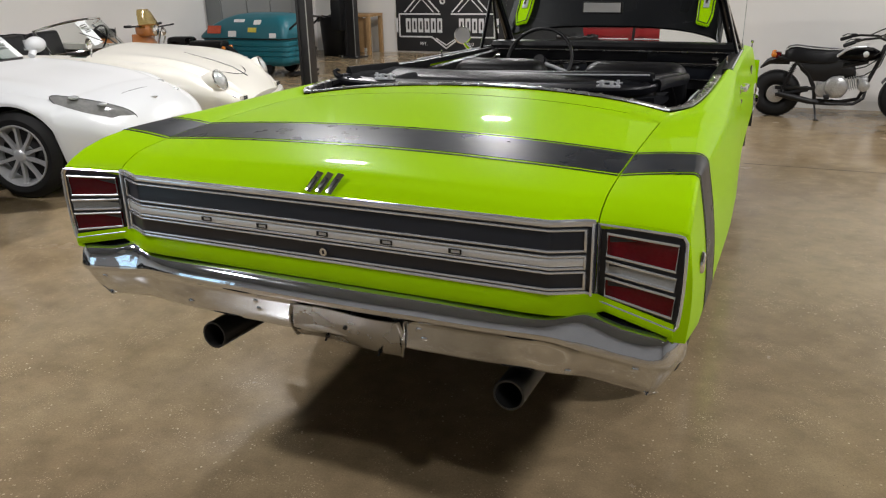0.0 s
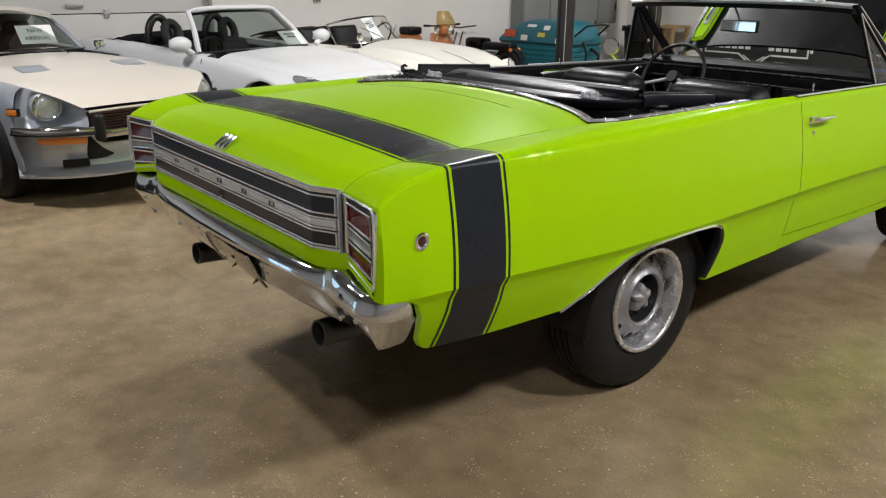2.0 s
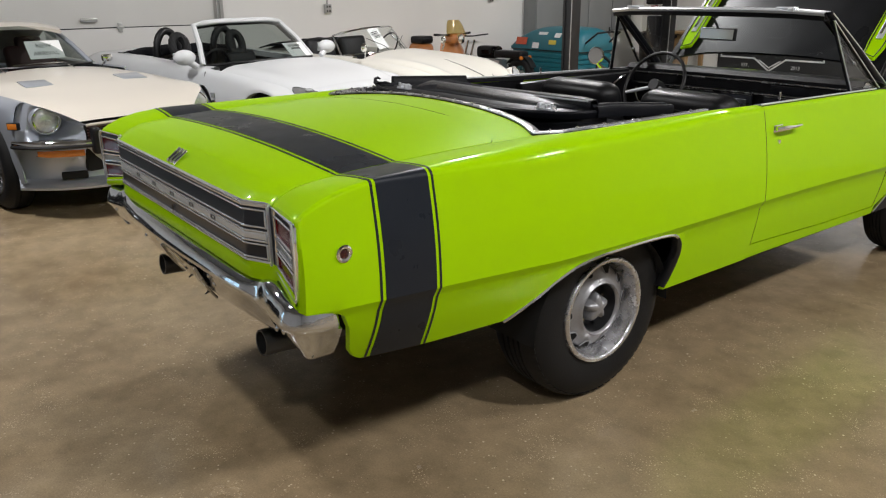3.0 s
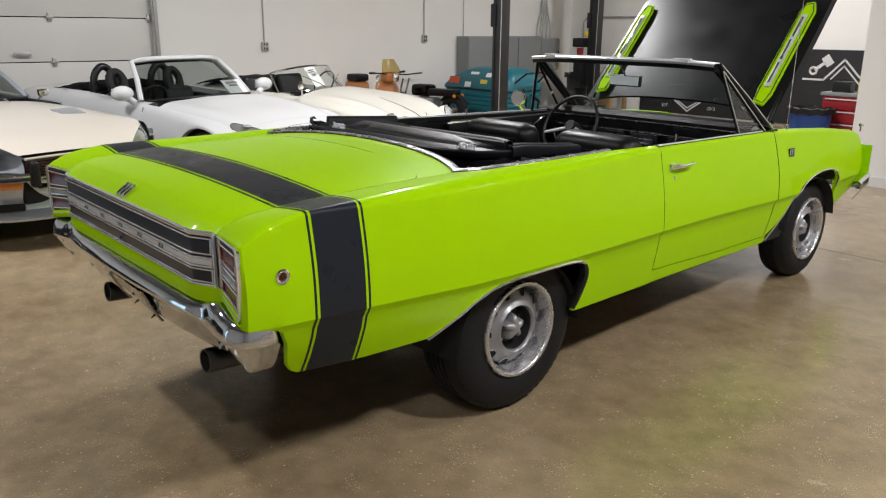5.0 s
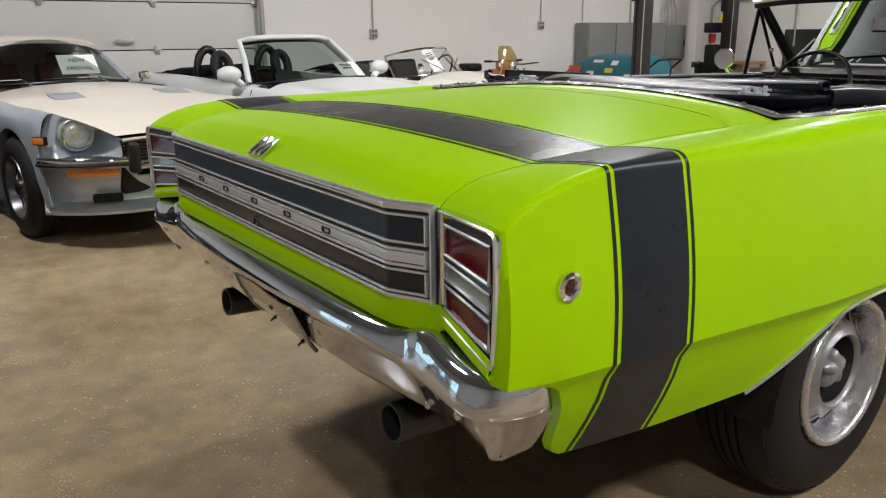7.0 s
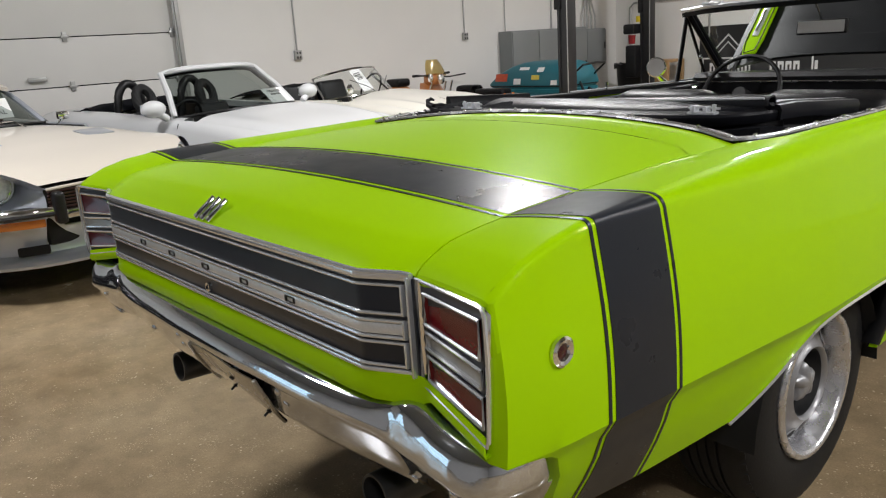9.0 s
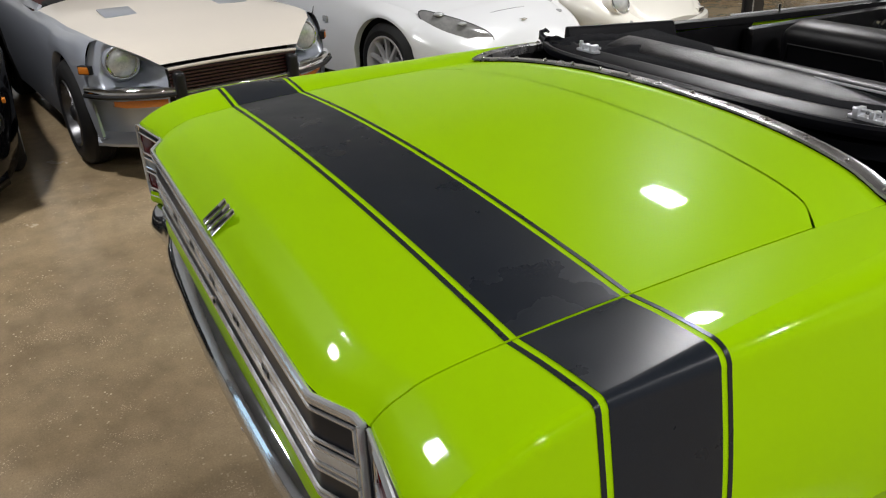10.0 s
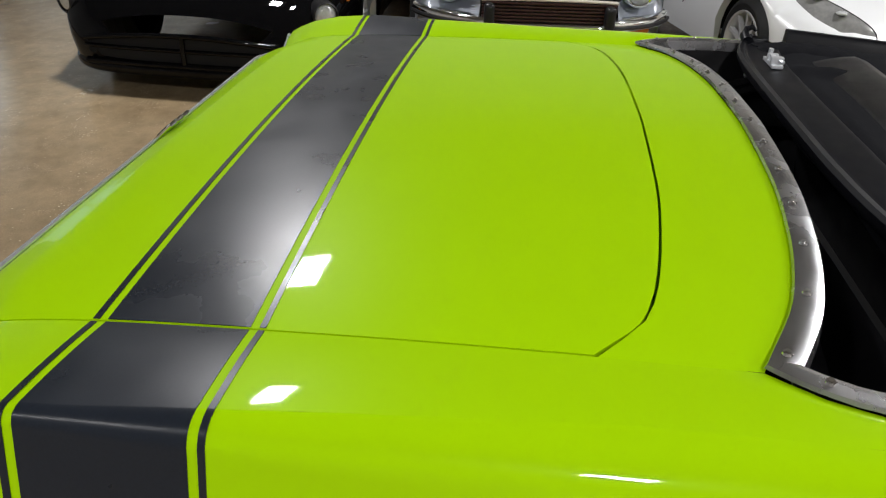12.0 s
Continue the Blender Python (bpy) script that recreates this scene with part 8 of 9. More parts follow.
    sign(e, pose(-1.77, -0.02, 0.97, 0, 0, 90) @ pose(0, 0, 0, -35, 0, 0) @ pose(0, 0, 0, 0, -8, 0), None, 0.20, 0.28)


speedster()


# ----- black low coupe -----
def black_car():
    e = thing("sports_car", pose(-2.95, -1.27, 0, 0, 0, 1.0), "glossy black low sports car with a wide grille mouth", "car", "parked cars")
    f = table_f([
        (-4.40, 0.80, 0.36, 0.60, 0.70, 0.88, 0.90, 0.0, 0.6),
        (-3.6, 0.94, 0.20, 0.60, 0.80, 0.92, 0.95, 0.0, 0.6),
        (-2.6, 0.92, 0.18, 0.58, 0.78, 0.86, 0.92, 0.0, 0.6),
        (-1.9, 0.92, 0.18, 0.58, 0.76, 0.84, 0.92, 0.02, 0.66),
        (-1.2, 0.95, 0.18, 0.56, 0.76, 0.80, 0.86, 0.04, 0.64),
        (-0.7, 0.94, 0.16, 0.52, 0.74, 0.735, 0.78, 0.03, 0.64),
        (-0.35, 0.88, 0.13, 0.46, 0.68, 0.63, 0.68, 0.015, 0.6),
        (-0.14, 0.79, 0.12, 0.38, 0.60, 0.53, 0.58, 0.0, 0.5),
        (-0.03, 0.68, 0.13, 0.30, 0.52, 0.42, 0.48, 0.0, 0.5),
        (0.02, 0.55, 0.15, 0.24, 0.42, 0.33, 0.38, 0.0, 0.5)])
    bl, bt = bmesh.new(), bmesh.new()
    xs = sorted(set(lin(-4.4, -3.8, 6) + lin(-3.8, -2.9, 22) + lin(-2.9, -1.4, 9) + lin(-1.4, -0.5, 26) + lin(-0.5, 0.02, 12)))
    car_skin(bl, bt, xs, f, ((-0.98, 0.33), (-3.40, 0.34)), 0.375, ((-4.4, 0.02),), 21)
    part("body_side", bl, M_BLACKCAR, e, "glossy black flank and nose", smooth=50)
    part("hood", bt, M_BLACKCAR, e, "glossy black hood", smooth=50)
    bm = bmesh.new()
    grid(bm, [[(x, w * k, z - 0.06 * abs(k) ** 3) for k in lin(-1, 1, 11)] for x, z, w in ((-1.75, 0.92, 0.68), (-2.2, 1.16, 0.56), (-2.5, 1.20, 0.54), (-3.1, 1.12, 0.54), (-3.9, 0.93, 0.6))])
    thick(bm, 0.02)
    part("roof", bm, M_BLACKCAR, e, "black roof and dark glass", smooth=50)
    def nose(k):
        return 0.040 - 0.030 * abs(k) ** 3
    # Closed skin over the nose; its black paints the mouth's inner shade
    bm = bmesh.new()
    rows = []
    for k in lin(-1, 1, 25):
        hi = 0.365 - 0.045 * k * k
        lo = 0.215 + 0.03 * abs(k) ** 6
        rows.append([(nose(k) - 0.03, 0.60 * k, hi + 0.008), (nose(k), 0.60 * k, hi), (nose(k) + 0.004, 0.60 * k, (hi + lo) / 2), (nose(k), 0.60 * k, lo), (nose(k) - 0.03, 0.60 * k, lo - 0.008)])
    grid(bm, rows)
    gr = part("grille", bm, M_SOOT_SHADE, e, "wide dark grille mouth")
    for z0, r in ((0.375, 0.016), (0.288, 0.013), (0.198, 0.020)):
        bm = bmesh.new()
        bow = 0.045 if z0 > 0.35 else 0.0
        tube(bm, [(nose(k) + 0.010, 0.61 * k, z0 - bow * k * k) for k in lin(-1, 1, 25)], r, 8)
        part("crossbar", bm, M_BLACKCAR, gr, "glossy black grille surround bar", smooth=70)
    bm = bmesh.new()
    tube(bm, [(0.052, 0, 0.20), (0.058, 0, 0.288), (0.052, 0, 0.372)], 0.015, 8)
    part("upright_bar", bm, M_BLACKCAR, gr, smooth=70)
    bm = bmesh.new()
    rows = []
    for k in lin(-1, 1, 31):
        x, y = 0.060 - 0.05 * abs(k) ** 2 - 0.26 * abs(k) ** 7, 0.82 * k
        rows.append([(x - 0.06, y, 0.215), (x - 0.015, y, 0.205), (x + 0.012, y, 0.180), (x + 0.010, y, 0.150), (x - 0.02, y, 0.125), (x - 0.09, y, 0.115)])
    grid(bm, rows)
    thick(bm, 0.01)
    part("front_lip", bm, M_BLACKCAR, e, "rounded glossy black lower lip", smooth=70)
    for s in (1, -1):
        c = Vector((-0.205, s * 0.785, 0.495))
        mm = Matrix.Translation(c) @ Matrix.Rotation(radians(32 * s), 4, "Z")
        bm = bmesh.new()
        lathe(bm, [(-0.05, 0.085), (0.045, 0.078), (0.05, 0.070), (0.03, 0.066)], 24, mm)
        fl = part("fog_lamp", bm, M_BLACK, e, "round fog lamp")
        bm = bmesh.new()
        lathe(bm, [(0.03, 0.067), (0.048, 0.05), (0.055, 0.02), (0.056, 0.0005)], 24, mm)
        part("lamp_glass", bm, M_HEADLAMP, fl, "clear fog lamp glass")
        def skin(x, y):
            hw, zl, zw, hs, zs, zt, sw, fy = f(x)
            k = min(1.0, y / hs)
            if y > hs:
                a = math.acos(min(1.0, (y - hs) / max(1e-6, hw - hs)))
                return Vector((x, s * y, zw + (zs - zw) * math.sin(a)))
            return Vector((x, s * y, zs + (zt - zs) * (1 - k ** 2.4) + sw * math.exp(-((y - fy) / 0.15) ** 2)))
        bm = bmesh.new()
        rows = []
        def lamp_at(u, v):
            y = 0.40 + 0.40 * u
            half = 0.095 * math.sin(math.pi * (0.14 + 0.74 * u)) ** 0.8
            return skin(-0.40 - 0.26 * u ** 1.5 + half * v, y)
        for u in lin(0, 1, 13):
            rows.append([tuple(lamp_at(u, v) + Vector((0.004, s * 0.003, 0.006 + 0.008 * (1 - v * v)))) for v in lin(-1, 1, 7)])
        grid(bm, rows)
        hl = part("headlamp", bm, M_SMOKED, e, "long smoked headlamp cover", smooth=80)
        for u, r in ((0.36, 0.056), (0.68, 0.050)):
            bm = bmesh.new()
            q = lamp_at(u, 0.0)
            lathe(bm, [(0.004, r), (0.017, r * 0.96), (0.019, r * 0.8), (0.014, r * 0.5), (0.012, 0.0005)], 22, Matrix.Translation(q + Vector((0, 0, 0.003))) @ Matrix.Rotation(radians(-66), 4, "Y"))
            part("reflector", bm, M_HEADLAMP, hl, "round lamp reflector")
        bm = bmesh.new()
        B(bm, (-0.40, s * 0.895, 0.555), (0.05, 0.02, 0.026), 0.006)
        part("side_marker", bm, M_ORANGE, e, "small orange side marker")
        for xw in (-0.98, -3.40):
            road_wheel(e, xw, s * 0.92, 0.33, 0.33, 0.25, 0.23, 5, "alloy", s)


black_car()


# ---------- motorcycles, scooter, machines ----------
def bike_wheel(par, x, zc, R, w, spokes=18):
    bm = bmesh.new()
    rr = R - w * 0.55
    ring = []
    for k in range(36):
        a = k * math.tau / 36
        ring.append([(x + (rr + w * 0.62 * math.cos(b)) * math.cos(a), w * 0.62 * math.sin(b), zc + (rr + w * 0.62 * math.cos(b)) * math.sin(a)) for b in [j * math.tau / 10 for j in range(10)]])
    ring.append(ring[0])
    grid(bm, ring, True)
    bmesh.ops.remove_doubles(bm, verts=bm.verts, dist=0.0005)
    for k in range(30):
        a = k * math.tau / 30
        for s in (-1, 1):
            B(bm, (0, 0, 0), (0.020, w * 0.4, 0.006), 0, Matrix.Translation((x, 0, zc)) @ Matrix.Rotation(-a, 4, "Y") @ Matrix.Translation((0, s * w * 0.28, R - 0.002)))
    t = part("wheel", bm, M_RUBBER, par, "knobbly black tyre on a spoked wheel")
    bm = bmesh.new()
    r2 = rr - w * 0.45
    tube(bm, [(x + r2 * math.cos(a), 0, zc + r2 * math.sin(a)) for a in [k * math.tau / 32 for k in range(32)]], 0.012, 8, True)
    part("rim", bm, M_RIMPOL, t, "bright wheel rim")
    for k in range(spokes):
        a = k * math.tau / spokes
        bm = bmesh.new()
        tube(bm, [(x + 0.03 * math.cos(a + 0.5), 0.02 * (-1) ** k, zc + 0.03 * math.sin(a + 0.5)), (x + r2 * math.cos(a), 0, zc + r2 * math.sin(a))], 0.002, 5)
        part("spoke", bm, M_RIMPOL, t)
    bm = bmesh.new()
    C(bm, (x, -0.05, zc), (x, 0.05, zc), 0.035, seg=16)
    part("hub", bm, M_ENGINE, t)


def motorcycle():
    e = thing("motorcycle", pose(0.918, 7.18, 0), "small black and silver motorcycle on its side stand", "motorcycle")
    bike_wheel(e, 0.0, 0.23, 0.23, 0.125)
    bike_wheel(e, 1.175, 0.23, 0.23, 0.125)
    # seat, humped at its tail and dipping to the tank
    bm = bmesh.new()
    rows = []
    for x, z0, z1, w in ((0.045, 0.60, 0.66, 0.08), (0.07, 0.585, 0.70, 0.11), (0.14, 0.58, 0.715, 0.125), (0.28, 0.57, 0.70, 0.125), (0.40, 0.56, 0.69, 0.12), (0.50, 0.565, 0.685, 0.11), (0.55, 0.59, 0.68, 0.08)):
        rows.append([(x, -w, z0), (x, -w, z0 + (z1 - z0) * 0.7), (x, -w * 0.75, z1 - 0.006), (x, -w * 0.4, z1), (x, 0, z1 + 0.004), (x, w * 0.4, z1), (x, w * 0.75, z1 - 0.006), (x, w, z0 + (z1 - z0) * 0.7), (x, w, z0)])
    grid(bm, rows, True)
    for r in (rows[0], rows[-1]):
        bm.faces.new([bm.verts.new(p) for p in r])
    seat = part("seat", bm, M_VINYL, e, "black seat with pale piping", smooth=60)
    for s in (1, -1):
        bm = bmesh.new()
        tube(bm, [(0.05, s * 0.085, 0.67), (0.09, s * 0.105, 0.702), (0.15, s * 0.108, 0.711), (0.28, s * 0.108, 0.694), (0.42, s * 0.103, 0.684), (0.54, s * 0.08, 0.682)], 0.0045, 6)
        part("piping", bm, M_BANNERWHITE, seat, "pale seat piping")
    # tank
    bm = bmesh.new()
    rows = []
    for x, w, z0, z1 in ((0.48, 0.03, 0.585, 0.61), (0.53, 0.085, 0.57, 0.665), (0.62, 0.12, 0.56, 0.70), (0.74, 0.125, 0.56, 0.71), (0.83, 0.10, 0.57, 0.70), (0.89, 0.05, 0.60, 0.67)):
        rows.append([(x, w * math.cos(a), (z0 + z1) / 2 + (z1 - z0) / 2 * math.sin(a)) for a in [k * math.tau / 16 for k in range(16)]])
    grid(bm, rows, True)
    tank = part("fuel_tank", bm, M_BLACKCAR, e, "black and silver fuel tank", smooth=70)
    bm = bmesh.new()
    tube(bm, [(0.485, -0.06, 0.585), (0.53, -0.10, 0.63), (0.59, -0.108, 0.685), (0.66, -0.085, 0.705), (0.76, -0.06, 0.712)], [0.010, 0.014, 0.014, 0.010, 0.006], 8)
    part("tank_stripe", bm, M_SATIN, tank, "silver tank stripe")
    bm = bmesh.new()
    bmesh.ops.create_uvsphere(bm, u_segments=14, v_segments=8, radius=0.028)
    bmesh.ops.scale(bm, vec=(1, 0.4, 1), verts=bm.verts)
    bmesh.ops.translate(bm, vec=(0.765, -0.118, 0.645), verts=bm.verts)
    part("tank_badge", bm, M_BANNERWHITE, tank, "round white tank badge")
    # frame
    bm = bmesh.new()
    for s in (1, -1):
        tube(bm, [(-0.02, s * 0.09, 0.60), (0.10, s * 0.10, 0.575), (0.40, s * 0.09, 0.555), (0.88, s * 0.03, 0.60)], 0.017, 8)
        tube(bm, [(0.16, s * 0.09, 0.56), (0.28, s * 0.085, 0.45), (0.35, s * 0.08, 0.30), (0.37, s * 0.075, 0.18)], 0.019, 8)
        tube(bm, [(0.30, s * 0.08, 0.46), (0.52, s * 0.06, 0.50), (0.80, s * 0.03, 0.57)], 0.022, 8)
    tube(bm, [(0.93, 0, 0.72), (0.89, 0, 0.56), (0.82, 0, 0.36), (0.76, 0, 0.20), (0.60, 0, 0.165), (0.37, 0, 0.17)], 0.019, 8)
    part("frame", bm, M_BLACK, e, "black tube frame")
    for s in (1, -1):
        bm = bmesh.new()
        tube(bm, [(0.30, s * 0.085, 0.285), (0.12, s * 0.10, 0.25), (0.0, s * 0.10, 0.228)], 0.018, 8)
        part("swing_arm", bm, M_BLACK, e)
        bm = bmesh.new()
        C(bm, (0.16, s * 0.115, 0.54), (0.05, s * 0.115, 0.27), 0.011, seg=10)
        for k in range(10):
            u = 0.12 + 0.06 * k
            c = Vector((0.16 - 0.11 * u, s * 0.115, 0.54 - 0.27 * u))
            C(bm, tuple(c), tuple(c + Vector((-0.003, 0, -0.007))), 0.024, seg=10)
        part("shock_absorber", bm, M_BLACK, e, "black coil shock absorber")
        bm = bmesh.new()
        C(bm, (0.955, s * 0.085, 0.74), (1.165, s * 0.085, 0.23), 0.021, seg=12)
        part("fork_leg", bm, M_BLACK, e, "black fork leg")
        bm = bmesh.new()
        tube(bm, [(0.95, s * 0.04, 0.76), (0.86, s * 0.12, 0.80), (0.72, s * 0.26, 0.795), (0.64, s * 0.31, 0.775)], 0.011, 8)
        B(bm, (0.66, s * 0.295, 0.79), (0.05, 0.035, 0.035), 0.008)
        tube(bm, [(0.69, s * 0.28, 0.80), (0.60, s * 0.33, 0.80), (0.56, s * 0.36, 0.775)], 0.005, 6)
        part("handlebar", bm, M_BLACK, e, "black handlebar")
        bm = bmesh.new()
        tube(bm, [(0.64, s * 0.31, 0.775), (0.55, s * 0.36, 0.742)], 0.018, 8)
        part("grip", bm, M_RUBBER, e)
        bm = bmesh.new()
        tube(bm, [(0.80, s * 0.22, 0.80), (0.97, s * 0.27, 0.88), (0.99, s * 0.28, 0.94)], 0.006, 6)
        lathe(bm, [(0.0, 0.045), (-0.012, 0.04), (-0.02, 0.0005)], 16, Matrix.Translation((0.99, s * 0.28, 0.97)) @ Matrix.Rotation(radians(180), 4, "Z"))
        part("mirror", bm, M_BLACK, e, "round black mirror")
        bm = bmesh.new()
        bmesh.ops.create_uvsphere(bm, u_segments=10, v_segments=7, radius=0.028)
        bmesh.ops.translate(bm, vec=(-0.055, s * 0.10, 0.625), verts=bm.verts)
        part("turn_lamp", bm, M_ORANGE, e, "orange turn lamp")
        bm = bmesh.new()
        rows = [[(x, s * (0.090 + 0.014 * math.sin(math.pi * k)), z0 + (z1 - z0) * k) for k in lin(0, 1, 6)] for x, z0, z1 in ((0.20, 0.485, 0.555), (0.27, 0.42, 0.56), (0.34, 0.375, 0.56), (0.44, 0.37, 0.56), (0.52, 0.40, 0.565), (0.58, 0.46, 0.57))]
        grid(bm, rows)
        thick(bm, 0.02)
        part("side_cover", bm, M_BLACK, e, "black side cover")
    bm = bmesh.new()
    B(bm, (-0.02, 0, 0.615), (0.07, 0.09, 0.06), 0.015)
    part("tail_lamp", bm, M_REDLENS, e, "red tail lamp")
    bm = bmesh.new()
    tube(bm, [(0.10, 0, 0.57), (-0.02, 0, 0.57), (-0.10, 0, 0.545), (-0.17, 0, 0.48)], [0.05, 0.05, 0.03, 0.008], 8)
    part("rear_fender", bm, M_BLACK, e)
    bm = bmesh.new()
    rows = []
    for a in lin(radians(35), radians(150), 12):
        rows.append([(1.175 + 0.265 * math.cos(a), y, 0.23 + (0.265 - 0.3 * y * y) * math.sin(a)) for y in lin(-0.075, 0.075, 7)])
    grid(bm, rows)
    thick(bm, 0.004)
    part("front_fender", bm, M_BLACK, e)
    bm = bmesh.new()
    B(bm, (0.50, 0, 0.30), (0.26, 0.19, 0.18), 0.05, None, 3)
    lathe(bm, [(0.0, 0.108), (0.020, 0.106), (0.034, 0.090), (0.040, 0.04), (0.041, 0.0005)], 28, Matrix.Translation((0.545, -0.115, 0.325)) @ Matrix.Rotation(radians(-90), 4, "Z"))
    lathe(bm, [(0.0, 0.070), (0.020, 0.066), (0.026, 0.03), (0.027, 0.0005)], 24, Matrix.Translation((0.43, -0.10, 0.29)) @ Matrix.Rotation(radians(-90), 4, "Z"))
    eng = part("engine", bm, M_ENGINE, e, "cast aluminium engine", smooth=50)
    for k in range(6):
        bm = bmesh.new()
        B(bm, (0, 0, 0), (0.007, 0.15, 0.13), 0.003, Matrix.Translation((0.655 + 0.018 * k, 0, 0.35 + 0.006 * k)) @ Matrix.Rotation(radians(-16), 4, "Y"))
        part("cooling_fin", bm, M_ENGINE, eng)
    bm = bmesh.new()
    lathe(bm, [(0.0, 0.055), (0.015, 0.05), (0.022, 0.03), (0.023, 0.0005)], 22, Matrix.Translation((0.79, -0.07, 0.335)) @ Matrix.Rotation(radians(-90), 4, "Z"))
    B(bm, (0.78, 0, 0.36), (0.09, 0.14, 0.13), 0.03, None, 3)
    part("cylinder_head", bm, M_ENGINE, eng, "cast aluminium cylinder head", smooth=50)
    bm = bmesh.new()
    B(bm, (0.50, 0, 0.475), (0.40, 0.13, 0.10), 0.03, None, 3)
    B(bm, (0.66, 0, 0.44), (0.10, 0.09, 0.08), 0.02, None, 3)
    part("air_box", bm, M_BLACK, e, "black air box and carburettor")
    bm = bmesh.new()
    tube(bm, [(0.82, -0.05, 0.33), (0.80, -0.09, 0.22), (0.72, -0.11, 0.165), (0.50, -0.125, 0.16), (0.32, -0.135, 0.18), (0.16, -0.145, 0.215), (0.02, -0.15, 0.25)], [0.014, 0.016, 0.016, 0.018, 0.03, 0.033, 0.03], 10)
    part("exhaust", bm, M_BLACK, e, "black exhaust pipe")
    bm = bmesh.new()
    lathe(bm, [(0.0, 0.085), (0.006, 0.083), (0.008, 0.05), (0.02, 0.045), (0.024, 0.02), (0.025, 0.0005)], 28, Matrix.Translation((0.0, -0.075, 0.23)) @ Matrix.Rotation(radians(-90), 4, "Z"))
    part("rear_sprocket", bm, M_ENGINE, e, "metal rear sprocket and hub")
    bm = bmesh.new()
    B(bm, (0.19, -0.095, 0.300), (0.40, 0.02, 0.035), 0.010, None, 2)
    part("chain_guard", bm, M_BLACK, e, "black chain guard")
    for z0, z1, y in ((0.62, 0.44, -0.07), (0.70, 0.52, -0.05), (0.74, 0.60, -0.09)):
        bm = bmesh.new()
        tube(bm, [(0.94, y * 0.5, z0 + 0.04), (0.90, y, (z0 + z1) / 2), (0.78, y, z1), (0.64, y * 0.8, z1 - 0.04)], 0.006, 6)
        part("cable", bm, M_BLACK, e, "black control cable")
    bm = bmesh.new()
    B(bm, (0.47, -0.19, 0.235), (0.05, 0.12, 0.025), 0.008)
    part("foot_peg", bm, M_RUBBER, e)
    bm = bmesh.new()
    tube(bm, [(0.37, -0.09, 0.17), (0.40, -0.20, 0.01)], 0.010, 8)
    B(bm, (0.405, -0.205, 0.008), (0.05, 0.03, 0.012), 0.003)
    part("side_stand", bm, M_BLACK, e)
    bm = bmesh.new()
    lathe(bm, [(-0.09, 0.04), (-0.05, 0.08), (0.02, 0.088), (0.03, 0.075), (0.045, 0.04), (0.048, 0.0005)], 24, Matrix.Translation((1.03, 0, 0.70)))
    part("headlamp", bm, M_BLACK, e, "round black headlamp")
    bm = bmesh.new()
    lathe(bm, [(0.0, 0.03), (-0.03, 0.032), (-0.045, 0.02), (-0.046, 0.0005)], 18, Matrix.Translation((0.93, 0.0, 0.80)) @ Matrix.Rotation(radians(-30), 4, "Y"))
    part("gauge", bm, M_CHROME, e, "round chrome gauge")
    tagged(e, "small black and silver motorcycle on its side stand", "motorcycle")


motorcycle()


